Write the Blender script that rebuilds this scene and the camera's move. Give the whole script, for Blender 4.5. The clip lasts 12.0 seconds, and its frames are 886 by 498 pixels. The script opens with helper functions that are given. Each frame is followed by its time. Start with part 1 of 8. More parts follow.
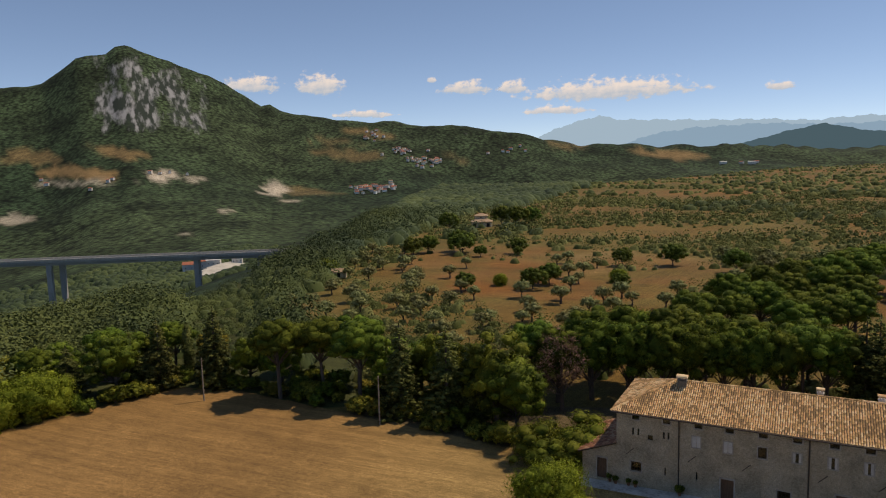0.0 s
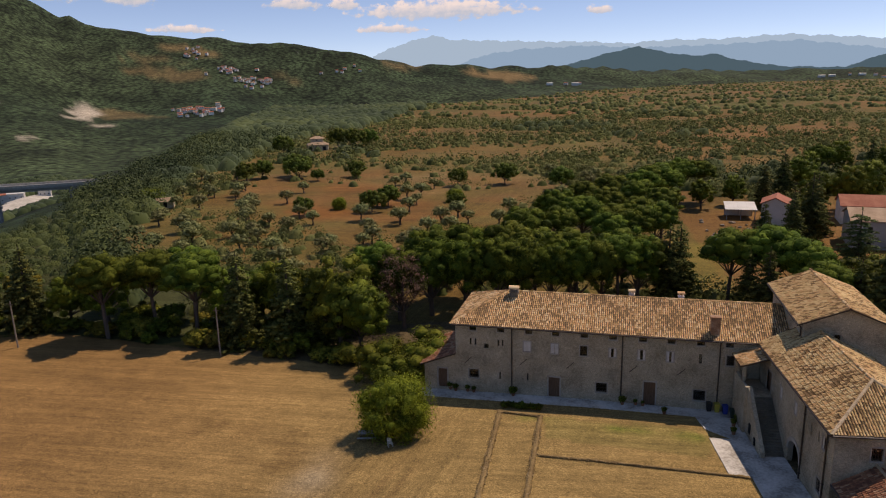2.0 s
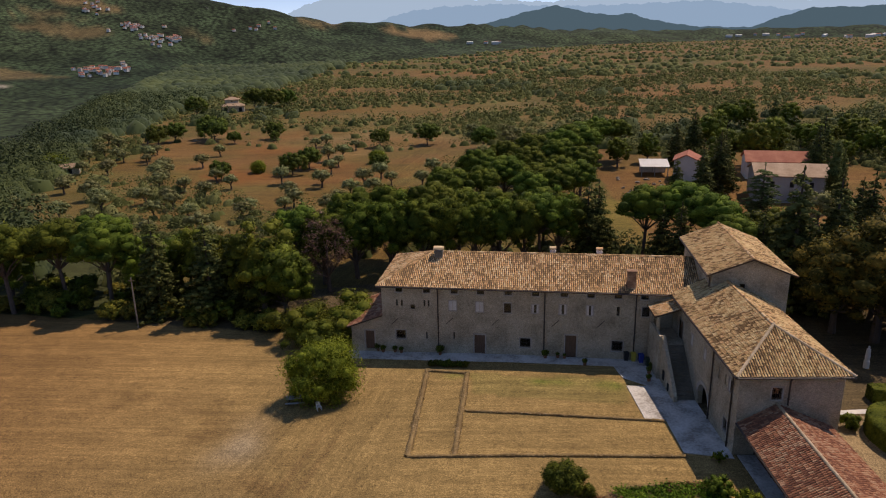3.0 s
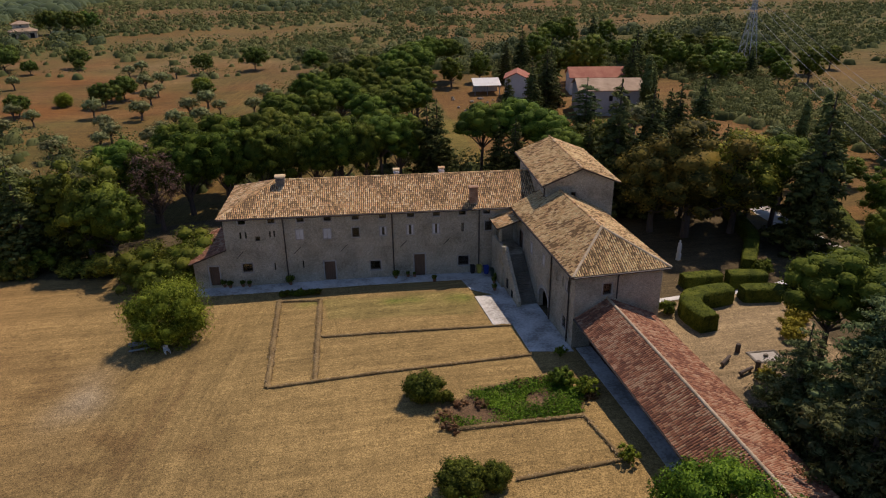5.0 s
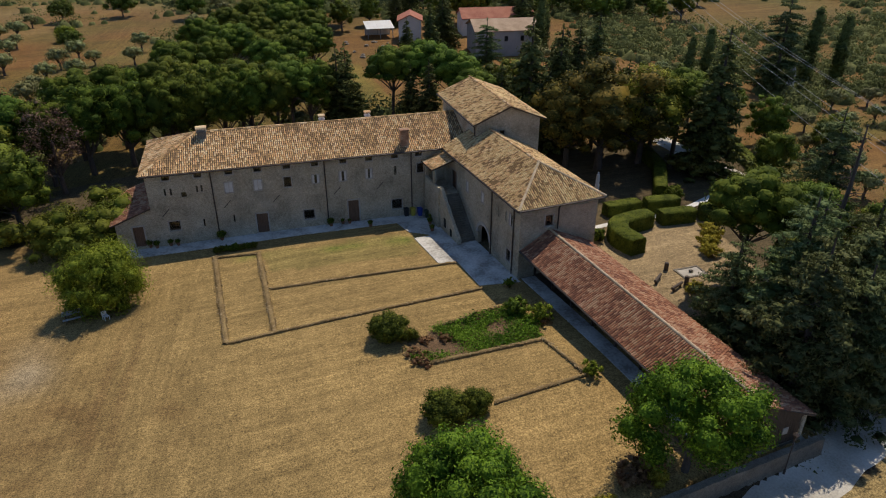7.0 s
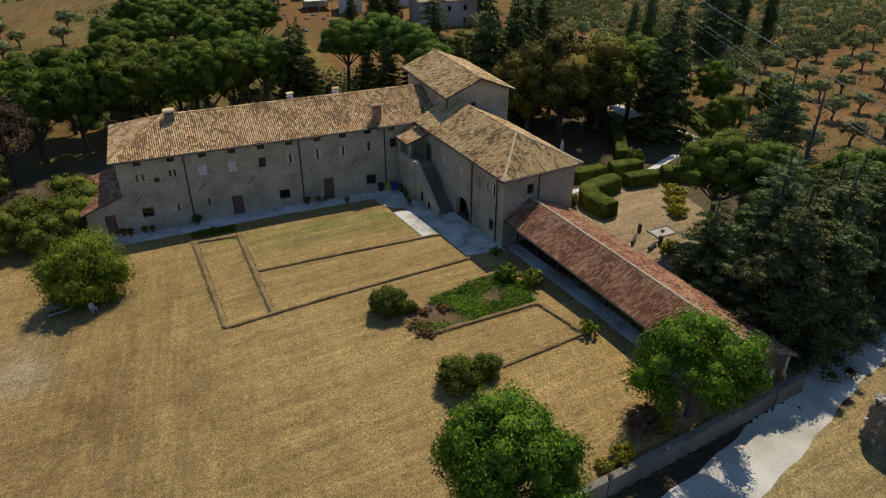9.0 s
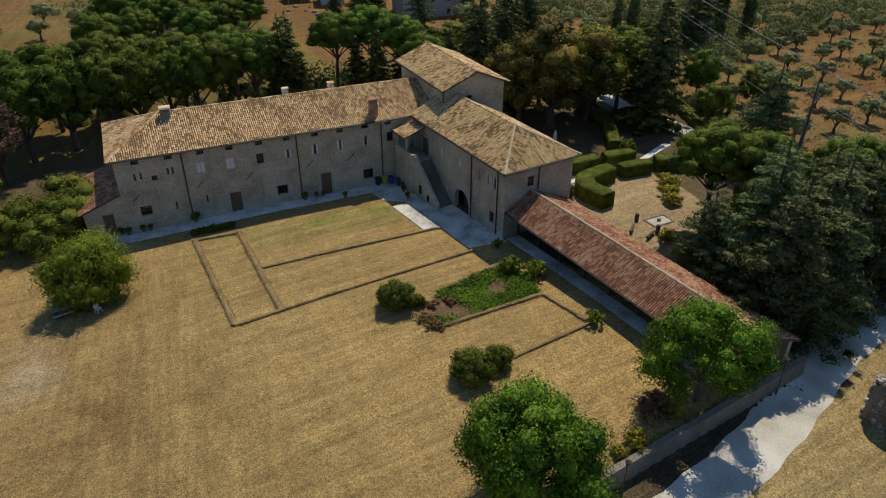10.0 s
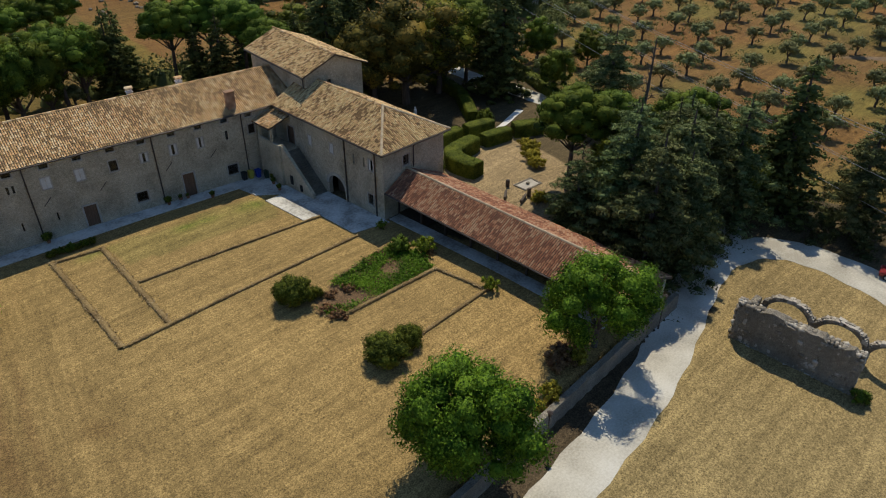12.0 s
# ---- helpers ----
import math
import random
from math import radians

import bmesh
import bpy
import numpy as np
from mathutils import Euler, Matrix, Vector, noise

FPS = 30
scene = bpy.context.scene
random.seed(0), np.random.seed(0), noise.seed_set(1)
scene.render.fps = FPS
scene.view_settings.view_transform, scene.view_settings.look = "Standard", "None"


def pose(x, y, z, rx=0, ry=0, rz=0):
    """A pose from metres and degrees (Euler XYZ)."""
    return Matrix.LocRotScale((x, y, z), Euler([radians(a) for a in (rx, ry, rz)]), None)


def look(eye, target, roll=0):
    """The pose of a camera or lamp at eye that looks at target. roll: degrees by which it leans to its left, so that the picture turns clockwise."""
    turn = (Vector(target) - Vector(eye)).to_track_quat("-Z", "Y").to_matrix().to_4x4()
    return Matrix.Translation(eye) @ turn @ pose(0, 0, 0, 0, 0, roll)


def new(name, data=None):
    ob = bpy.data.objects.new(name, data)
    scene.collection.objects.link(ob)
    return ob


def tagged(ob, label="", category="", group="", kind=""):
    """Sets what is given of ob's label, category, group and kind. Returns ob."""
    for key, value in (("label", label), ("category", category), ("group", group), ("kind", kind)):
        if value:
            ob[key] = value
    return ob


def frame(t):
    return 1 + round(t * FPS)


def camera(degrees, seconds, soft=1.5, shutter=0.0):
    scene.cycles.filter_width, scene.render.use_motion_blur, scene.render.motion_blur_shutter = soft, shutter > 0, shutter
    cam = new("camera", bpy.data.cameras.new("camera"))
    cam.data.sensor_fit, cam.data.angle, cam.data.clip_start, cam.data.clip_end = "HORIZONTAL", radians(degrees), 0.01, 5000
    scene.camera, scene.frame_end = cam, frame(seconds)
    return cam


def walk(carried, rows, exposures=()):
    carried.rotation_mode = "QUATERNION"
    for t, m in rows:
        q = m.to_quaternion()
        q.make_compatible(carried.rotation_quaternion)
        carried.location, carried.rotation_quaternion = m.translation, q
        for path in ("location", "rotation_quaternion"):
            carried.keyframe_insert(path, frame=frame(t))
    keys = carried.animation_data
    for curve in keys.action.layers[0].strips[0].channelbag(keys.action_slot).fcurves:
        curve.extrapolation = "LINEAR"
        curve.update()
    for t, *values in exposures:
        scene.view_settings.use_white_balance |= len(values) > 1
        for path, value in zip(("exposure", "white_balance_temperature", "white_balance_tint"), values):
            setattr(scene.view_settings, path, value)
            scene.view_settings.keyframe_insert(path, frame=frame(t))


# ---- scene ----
cam = camera(65.6, 12.0, soft=1.1)
METRES, EYE, TILT, LEAN, TURN = 20.3, 36.8, 0.0, 0.0, 22.1
ROWS = [
    (0.0, 0.0, 0.0, 0.0, -0.22, -7.06, 1.75),
    (0.5, 0.0012, -0.0, -0.0028, -3.6, -8.75, 1.77),
    (1.0, 0.0036, -0.0013, -0.0052, -6.78, -10.44, 1.73),
    (1.5, 0.0057, -0.0009, -0.0051, -10.22, -12.16, 1.64),
    (2.0, 0.0079, -0.0021, -0.0068, -13.67, -13.83, 1.56),
    (2.5, 0.0097, -0.0005, -0.0067, -17.06, -15.49, 1.44),
    (3.0, 0.01, -0.0034, -0.0057, -20.1, -17.21, 1.3),
    (5.0, -0.0151, -0.0036, -0.0227, -33.77, -23.54, 0.71),
    (5.5, -0.0632, 0.0142, -0.0278, -37.1, -24.76, 0.38),
    (6.0, -0.1394, 0.0506, -0.0309, -39.87, -25.85, 0.15),
    (6.5, -0.2266, 0.0978, -0.0328, -42.39, -26.93, 0.06),
    (7.0, -0.3051, 0.1486, -0.0303, -44.28, -27.9, 0.0),
    (9.0, -0.5424, 0.3121, 0.0122, -50.73, -30.3, -0.11),
    (9.5, -0.5954, 0.3561, 0.0312, -51.79, -30.72, -0.08),
    (10.0, -0.6365, 0.4027, 0.0441, -52.92, -31.17, -0.09),
    (10.5, -0.6751, 0.4457, 0.055, -54.63, -31.64, -0.1),
    (11.0, -0.7034, 0.4849, 0.0646, -58.73, -32.08, -0.14),
    (11.5, -0.7294, 0.5234, 0.0706, -63.18, -32.54, -0.22),
    (12.0, -0.7444, 0.5589, 0.0753, -67.46, -33.0, -0.33),
]
walk(cam, [(t, pose(0, 0, EYE, TILT, LEAN, TURN) @ pose(METRES * x, METRES * y, METRES * z, 90 + pitch, roll, yaw)) for t, x, y, z, yaw, pitch, roll in ROWS],
     [(0.0, -0.06, 7600, 15), (1.0, -0.02, 7700, 19), (2.5, 0.0, 7400, 24), (5.5, 0.08, 6750, 20), (7.0, 0.13, 6600, 12), (9.5, 0.19, 6550, 7), (12.0, 0.2, 6550, 6)])

# ---- world, sun, exposure ----
SUN_AZ, SUN_EL = 48.0, 58.0          # from +y towards +x, and above the horizon
world = bpy.data.worlds.new("world")
scene.world = world
world.use_nodes = True
wn = world.node_tree.nodes
sky = wn.new("ShaderNodeTexSky")
sky.sky_type, sky.sun_disc = "NISHITA", False
sky.sun_elevation, sky.sun_rotation = radians(SUN_EL), radians(SUN_AZ)
sky.air_density, sky.dust_density, sky.ozone_density = 0.5, 0.1, 2.8
sky.altitude = 1500
deep = wn.new("ShaderNodeHueSaturation")
deep.inputs["Saturation"].default_value = 1.08
world.node_tree.links.new(sky.outputs[0], deep.inputs["Color"])
contrast = wn.new("ShaderNodeGamma")
contrast.inputs["Gamma"].default_value = 0.8
world.node_tree.links.new(deep.outputs[0], contrast.inputs["Color"])
world.node_tree.links.new(contrast.outputs[0], wn["Background"].inputs[0])
wn["Background"].inputs[1].default_value = 0.205
sun_data = bpy.data.lights.new("sun", "SUN")
sun_data.energy, sun_data.angle, sun_data.color = 3.2, radians(0.53), (1.0, 0.90, 0.75)
sun = new("sun", sun_data)
sun.matrix_world = look(
    (60, 60, 200), (60 - math.sin(radians(SUN_AZ)) * math.cos(radians(SUN_EL)), 60 - math.cos(radians(SUN_AZ)) * math.cos(radians(SUN_EL)), 200 - math.sin(radians(SUN_EL))))

# ---- materials ----
def material(name, cols, scales=(0.4, 6.0), rough=0.9, bump=0.3, bump_scale=20.0, coords="Object", island=0.0, random_object=0.0, leaf=0.0, stretch=None, detail=6.0):
    """Two scales of noise pick between the colours; islands or objects differ a little in brightness."""
    m = bpy.data.materials.new(name)
    m.use_nodes = True
    nt = m.node_tree
    N, L = nt.nodes, nt.links
    b = N["Principled BSDF"]
    b.inputs["Roughness"].default_value = rough
    tc = N.new("ShaderNodeTexCoord")
    src = tc.outputs[coords]
    if stretch:
        mp = N.new("ShaderNodeMapping")
        mp.inputs["Scale"].default_value = stretch
        L.new(src, mp.inputs[0])
        src = mp.outputs[0]
    big, small = N.new("ShaderNodeTexNoise"), N.new("ShaderNodeTexNoise")
    for n, sc in ((big, scales[0]), (small, scales[1])):
        n.inputs["Scale"].default_value, n.inputs["Detail"].default_value = sc, detail
        L.new(src, n.inputs["Vector"])
    mixf = N.new("ShaderNodeMath")
    mixf.operation = "ADD"
    half = N.new("ShaderNodeMath")
    half.operation, half.inputs[1].default_value = "MULTIPLY_ADD", 0.5
    half.inputs[2].default_value = -0.25
    L.new(small.outputs[0], half.inputs[0])
    L.new(big.outputs[0], mixf.inputs[0])
    L.new(half.outputs[0], mixf.inputs[1])
    ramp = N.new("ShaderNodeValToRGB")
    el = ramp.color_ramp.elements
    while len(el) < len(cols):
        el.new(0.5)
    for k, c in enumerate(cols):
        el[k].position = 0.3 + 0.4 * k / max(1, len(cols) - 1)
        el[k].color = (*c, 1)
    fac = mixf.outputs[0]
    if island:
        geo = N.new("ShaderNodeNewGeometry")
        sh = N.new("ShaderNodeMath")
        sh.operation, sh.inputs[1].default_value, sh.inputs[2].default_value = "MULTIPLY_ADD", island, -island / 2
        L.new(geo.outputs["Random Per Island"], sh.inputs[0])
        ad = N.new("ShaderNodeMath")
        L.new(fac, ad.inputs[0])
        L.new(sh.outputs[0], ad.inputs[1])
        fac = ad.outputs[0]
    L.new(fac, ramp.inputs[0])
    colour = ramp.outputs[0]
    if random_object:
        oi = N.new("ShaderNodeObjectInfo")
        hs = N.new("ShaderNodeHueSaturation")
        v = N.new("ShaderNodeMath")
        v.operation, v.inputs[1].default_value, v.inputs[2].default_value = "MULTIPLY_ADD", random_object, 1 - random_object / 2
        L.new(oi.outputs["Random"], v.inputs[0])
        L.new(v.outputs[0], hs.inputs["Value"])
        h = N.new("ShaderNodeMath")
        h.operation, h.inputs[1].default_value, h.inputs[2].default_value = "MULTIPLY_ADD", 0.05, 0.475
        L.new(oi.outputs["Random"], h.inputs[0])
        L.new(h.outputs[0], hs.inputs["Hue"])
        L.new(colour, hs.inputs["Color"])
        colour = hs.outputs[0]
    L.new(colour, b.inputs["Base Color"])
    if bump:
        bt = N.new("ShaderNodeTexNoise")
        bt.inputs["Scale"].default_value, bt.inputs["Detail"].default_value = bump_scale, 4
        L.new(src, bt.inputs["Vector"])
        bp = N.new("ShaderNodeBump")
        bp.inputs["Strength"].default_value, bp.inputs["Distance"].default_value = bump, 0.05
        L.new(bt.outputs[0], bp.inputs["Height"])
        L.new(bp.outputs[0], b.inputs["Normal"])
    if leaf:
        grain = N.new("ShaderNodeTexNoise")
        grain.inputs["Scale"].default_value, grain.inputs["Detail"].default_value = 5.0, 3
        L.new(src, grain.inputs["Vector"])
        bp = N.new("ShaderNodeBump")
        bp.inputs["Strength"].default_value, bp.inputs["Distance"].default_value = 0.7, 0.2
        L.new(grain.outputs[0], bp.inputs["Height"])
        L.new(bp.outputs[0], b.inputs["Normal"])
        tr = N.new("ShaderNodeBsdfTranslucent")
        L.new(colour, tr.inputs[0])
        mx = N.new("ShaderNodeMixShader")
        mx.inputs[0].default_value = leaf
        L.new(b.outputs[0], mx.inputs[1])
        L.new(tr.outputs[0], mx.inputs[2])
        L.new(mx.outputs[0], N["Material Output"].inputs[0])
        b.inputs["Specular IOR Level"].default_value = 0.1
    return m


def stone_material(name, cols, mortar, size=0.32, rough=0.92):
    """Rubble masonry: irregular stones with recessed joints, stained in large patches."""
    m = material(name, cols, (0.45, 3.0), rough, 0.0, detail=9.0)
    nt = m.node_tree
    N, L = nt.nodes, nt.links
    b = N["Principled BSDF"]
    tc = next(n for n in N if n.type == "TEX_COORD")
    mp = N.new("ShaderNodeMapping")
    mp.inputs["Scale"].default_value = (1 / size, 1 / size, 1.7 / size)
    L.new(tc.outputs["Object"], mp.inputs[0])
    vo, ve = N.new("ShaderNodeTexVoronoi"), N.new("ShaderNodeTexVoronoi")
    ve.feature = "DISTANCE_TO_EDGE"
    for v in (vo, ve):
        L.new(mp.outputs[0], v.inputs["Vector"])
    base = b.inputs["Base Color"].links[0].from_socket
    bw = N.new("ShaderNodeSeparateColor")
    L.new(vo.outputs["Color"], bw.inputs[0])
    hs = N.new("ShaderNodeHueSaturation")
    vm = N.new("ShaderNodeMapRange")
    vm.inputs["To Min"].default_value, vm.inputs["To Max"].default_value = 0.6, 1.24
    L.new(bw.outputs[0], vm.inputs[0])
    L.new(vm.outputs[0], hs.inputs["Value"])
    L.new(base, hs.inputs["Color"])
    ed = N.new("ShaderNodeMapRange")
    ed.inputs["From Max"].default_value = 0.12
    L.new(ve.outputs["Distance"], ed.inputs[0])
    mx = N.new("ShaderNodeMix")
    mx.data_type = "RGBA"
    mx.inputs[6].default_value = (*mortar, 1)
    L.new(ed.outputs[0], mx.inputs[0])
    L.new(hs.outputs[0], mx.inputs[7])
    L.new(mx.outputs[2], b.inputs["Base Color"])
    bp = N.new("ShaderNodeBump")
    bp.inputs["Strength"].default_value, bp.inputs["Distance"].default_value = 0.8, 0.04
    L.new(ed.outputs[0], bp.inputs["Height"])
    L.new(bp.outputs[0], b.inputs["Normal"])
    return m


def ground_material():
    """Land cover held in the sheet's own colour layer, broken up by grass tufts, mowing lines and soil."""
    m = bpy.data.materials.new("ground_cover")
    m.use_nodes = True
    nt = m.node_tree
    N, L = nt.nodes, nt.links
    b = N["Principled BSDF"]
    b.inputs["Roughness"].default_value = 0.95
    b.inputs["Specular IOR Level"].default_value = 0.15
    at = N.new("ShaderNodeAttribute")
    at.attribute_name = "cover"
    tc = N.new("ShaderNodeTexCoord")
    colour = at.outputs["Color"]
    for scale, lo, hi, detail in ((0.035, 0.84, 1.16, 5), (0.3, 0.9, 1.1, 4), (1.3, 0.88, 1.12, 5), (4.0, 0.78, 1.22, 6), (10.0, 0.42, 1.58, 4)):
        n = N.new("ShaderNodeTexNoise")
        n.inputs["Scale"].default_value, n.inputs["Detail"].default_value = scale, detail
        L.new(tc.outputs["Object"], n.inputs["Vector"])
        r = N.new("ShaderNodeMapRange")
        r.inputs["From Min"].default_value, r.inputs["From Max"].default_value = 0.3, 0.7
        r.inputs["To Min"].default_value, r.inputs["To Max"].default_value = lo, hi
        L.new(n.outputs[0], r.inputs[0])
        hs = N.new("ShaderNodeHueSaturation")
        L.new(r.outputs[0], hs.inputs["Value"])
        L.new(colour, hs.inputs["Color"])
        colour = hs.outputs[0]
    # mowing lines: along the house over most of the field, across it towards the open west
    xyz = N.new("ShaderNodeSeparateXYZ")
    L.new(tc.outputs["Object"], xyz.inputs[0])
    west = N.new("ShaderNodeMapRange")
    west.inputs["From Min"].default_value, west.inputs["From Max"].default_value = 9.5, 5.0
    mid = N.new("ShaderNodeMath")
    mid.inputs[1].default_value = 15.0
    L.new(xyz.outputs[0], mid.inputs[0])
    off = N.new("ShaderNodeMath")
    off.operation = "ABSOLUTE"
    L.new(mid.outputs[0], off.inputs[0])
    L.new(off.outputs[0], west.inputs[0])
    for turn, sc, lo, hi, share in ((3, (0.04, 0.7, 1.0), 0.88, 1.10, 0), (1, (0.16, 2.2, 1.0), 0.88, 1.12, 0), (11, (0.6, 0.05, 1.0), 0.87, 1.08, 1), (12, (2.2, 0.16, 1.0), 0.88, 1.12, 1), (4, (0.8, 5.0, 1.0), 0.92, 1.08, 2)):
        tn, mp = N.new("ShaderNodeMapping"), N.new("ShaderNodeMapping")
        tn.inputs["Rotation"].default_value = (0, 0, radians(turn))
        mp.inputs["Scale"].default_value = sc
        L.new(tc.outputs["Object"], tn.inputs[0])
        L.new(tn.outputs[0], mp.inputs[0])
        w = N.new("ShaderNodeTexNoise")
        w.inputs["Scale"].default_value, w.inputs["Detail"].default_value, w.inputs["Distortion"].default_value = 1.0, 4, 0.25
        L.new(mp.outputs[0], w.inputs["Vector"])
        r = N.new("ShaderNodeMapRange")
        r.inputs["From Min"].default_value, r.inputs["From Max"].default_value = 0.35, 0.65
        r.inputs["To Min"].default_value, r.inputs["To Max"].default_value = lo, hi
        L.new(w.outputs[0], r.inputs[0])
        hs = N.new("ShaderNodeHueSaturation")
        L.new(r.outputs[0], hs.inputs["Value"])
        L.new(colour, hs.inputs["Color"])
        if share < 2:
            inv = N.new("ShaderNodeMath")
            inv.operation, inv.inputs[1].default_value, inv.inputs[2].default_value = "MULTIPLY_ADD", (0.8 if share else -0.7), (0.2 if share else 1.0)
            L.new(west.outputs[0], inv.inputs[0])
            L.new(inv.outputs[0], hs.inputs["Fac"])
        colour = hs.outputs[0]
    # closed far woods: crowns of about eight metres, lit tops, shaded gaps painted in
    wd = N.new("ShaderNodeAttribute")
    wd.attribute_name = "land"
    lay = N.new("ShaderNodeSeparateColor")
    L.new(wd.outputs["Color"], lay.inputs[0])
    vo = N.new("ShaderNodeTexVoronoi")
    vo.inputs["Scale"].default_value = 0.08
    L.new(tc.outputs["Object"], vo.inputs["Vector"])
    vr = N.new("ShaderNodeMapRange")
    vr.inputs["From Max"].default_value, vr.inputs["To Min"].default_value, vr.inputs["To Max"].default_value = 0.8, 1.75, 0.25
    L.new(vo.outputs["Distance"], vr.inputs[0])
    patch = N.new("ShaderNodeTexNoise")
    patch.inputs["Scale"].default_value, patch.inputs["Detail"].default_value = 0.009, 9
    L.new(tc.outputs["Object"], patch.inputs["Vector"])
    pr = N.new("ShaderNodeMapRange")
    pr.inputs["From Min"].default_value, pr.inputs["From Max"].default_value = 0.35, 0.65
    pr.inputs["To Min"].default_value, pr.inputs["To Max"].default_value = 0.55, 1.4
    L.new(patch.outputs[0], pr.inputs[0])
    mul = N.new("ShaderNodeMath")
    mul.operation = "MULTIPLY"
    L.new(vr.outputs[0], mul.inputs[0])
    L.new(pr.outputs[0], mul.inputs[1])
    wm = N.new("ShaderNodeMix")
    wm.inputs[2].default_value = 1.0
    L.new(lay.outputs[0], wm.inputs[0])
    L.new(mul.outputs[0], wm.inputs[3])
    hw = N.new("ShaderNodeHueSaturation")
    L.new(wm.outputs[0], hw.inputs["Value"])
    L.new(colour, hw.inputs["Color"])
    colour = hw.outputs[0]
    # bare cliffs: streaks of pale limestone among ledges of scrub
    turn = N.new("ShaderNodeMapping")
    turn.inputs["Rotation"].default_value = (0, 0, radians(-45))
    L.new(tc.outputs["Object"], turn.inputs[0])
    rm = N.new("ShaderNodeMapping")
    rm.inputs["Scale"].default_value = (1, 0.2, 0.3)
    L.new(turn.outputs[0], rm.inputs[0])
    rn = N.new("ShaderNodeTexNoise")
    rn.inputs["Scale"].default_value, rn.inputs["Detail"].default_value, rn.inputs["Roughness"].default_value = 0.013, 9, 0.65
    L.new(rm.outputs[0], rn.inputs["Vector"])
    rr = N.new("ShaderNodeMath")
    rr.operation = "MULTIPLY_ADD"
    rr.inputs[1].default_value, rr.inputs[2].default_value = 3.6, -2.05
    L.new(rn.outputs[0], rr.inputs[0])
    ra = N.new("ShaderNodeMath")
    L.new(rr.outputs[0], ra.inputs[0])
    L.new(lay.outputs[1], ra.inputs[1])
    rk = N.new("ShaderNodeMapRange")
    rk.inputs["From Min"].default_value, rk.inputs["From Max"].default_value = 0.40, 0.75
    L.new(ra.outputs[0], rk.inputs[0])
    rc = N.new("ShaderNodeValToRGB")
    rc.color_ramp.elements[0].color, rc.color_ramp.elements[0].position = (0.03, 0.04, 0.032, 1), 0.44
    rc.color_ramp.elements[1].color, rc.color_ramp.elements[1].position = (0.26, 0.265, 0.27, 1), 0.6
    fine = N.new("ShaderNodeTexNoise")
    fine.inputs["Scale"].default_value, fine.inputs["Detail"].default_value = 0.06, 8
    L.new(rm.outputs[0], fine.inputs["Vector"])
    L.new(fine.outputs[0], rc.inputs[0])
    xm = N.new("ShaderNodeMix")
    xm.data_type = "RGBA"
    L.new(rk.outputs[0], xm.inputs[0])
    L.new(colour, xm.inputs[6])
    L.new(rc.outputs[0], xm.inputs[7])
    L.new(xm.outputs[2], b.inputs["Base Color"])
    bt = N.new("ShaderNodeTexNoise")
    bt.inputs["Scale"].default_value, bt.inputs["Detail"].default_value = 9.0, 8
    L.new(tc.outputs["Object"], bt.inputs["Vector"])
    bp = N.new("ShaderNodeBump")
    bp.inputs["Strength"].default_value, bp.inputs["Distance"].default_value = 0.7, 0.07
    L.new(bt.outputs[0], bp.inputs["Height"])
    L.new(bp.outputs[0], b.inputs["Normal"])
    return m


GROUND = ground_material()
STONE = stone_material("rubble_stone", [(0.32, 0.262, 0.175), (0.57, 0.482, 0.335), (0.72, 0.635, 0.47)], (0.53, 0.47, 0.345), 0.40)
RUIN = stone_material("ruin_stone", [(0.17, 0.145, 0.11), (0.27, 0.235, 0.18), (0.38, 0.335, 0.265)], (0.25, 0.215, 0.165), 0.26)
TILE = material("old_roof_tile", [(0.30, 0.18, 0.08), (0.53, 0.325, 0.135), (0.66, 0.425, 0.195), (0.66, 0.355, 0.15), (0.78, 0.58, 0.33)], (0.5, 5.0), 0.9, 0.4, 25, island=0.56)
TILE_RED = material("red_roof_tile", [(0.20, 0.08, 0.044), (0.32, 0.128, 0.066), (0.40, 0.18, 0.092), (0.47, 0.28, 0.165)], (0.5, 5.0), 0.9, 0.4, 25, island=0.5)
TILE_LICHEN = material("lichened_roof_tile", [(0.23, 0.135, 0.055), (0.52, 0.335, 0.14), (0.62, 0.425, 0.19), (0.61, 0.35, 0.155), (0.72, 0.54, 0.27)], (0.35, 3.0), 0.9, 0.4, 25, island=0.54)
TILE_PALE = material("mortared_hip_tile", [(0.42, 0.32, 0.20), (0.58, 0.46, 0.31)], (0.8, 5), 0.9, 0.3, 20, island=0.4)
UNDER = material("roof_underlay", [(0.07, 0.045, 0.03), (0.12, 0.08, 0.05)])
WOOD = material("dark_wood", [(0.05, 0.032, 0.02), (0.10, 0.065, 0.04)], (2, 12), 0.7, 0.2, 30, stretch=(4, 4, 0.6))
DOORWOOD = material("door_wood", [(0.10, 0.055, 0.03), (0.17, 0.10, 0.06)], (2, 12), 0.65, 0.2, 30, stretch=(6, 6, 0.6))
SHUTTER = material("pale_shutter", [(0.52, 0.50, 0.46), (0.66, 0.64, 0.60)], (1, 8), 0.6, 0.1)
SURROUND = material("limestone_trim", [(0.36, 0.32, 0.27), (0.5, 0.46, 0.39)], (1, 8), 0.9, 0.2)
# near-black that paints in the dark of rooms and openings; also tyres, car glass
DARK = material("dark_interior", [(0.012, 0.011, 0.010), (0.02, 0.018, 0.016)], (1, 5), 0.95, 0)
PIPE = material("copper_pipe", [(0.05, 0.035, 0.028), (0.08, 0.055, 0.04)], (1, 8), 0.5, 0)
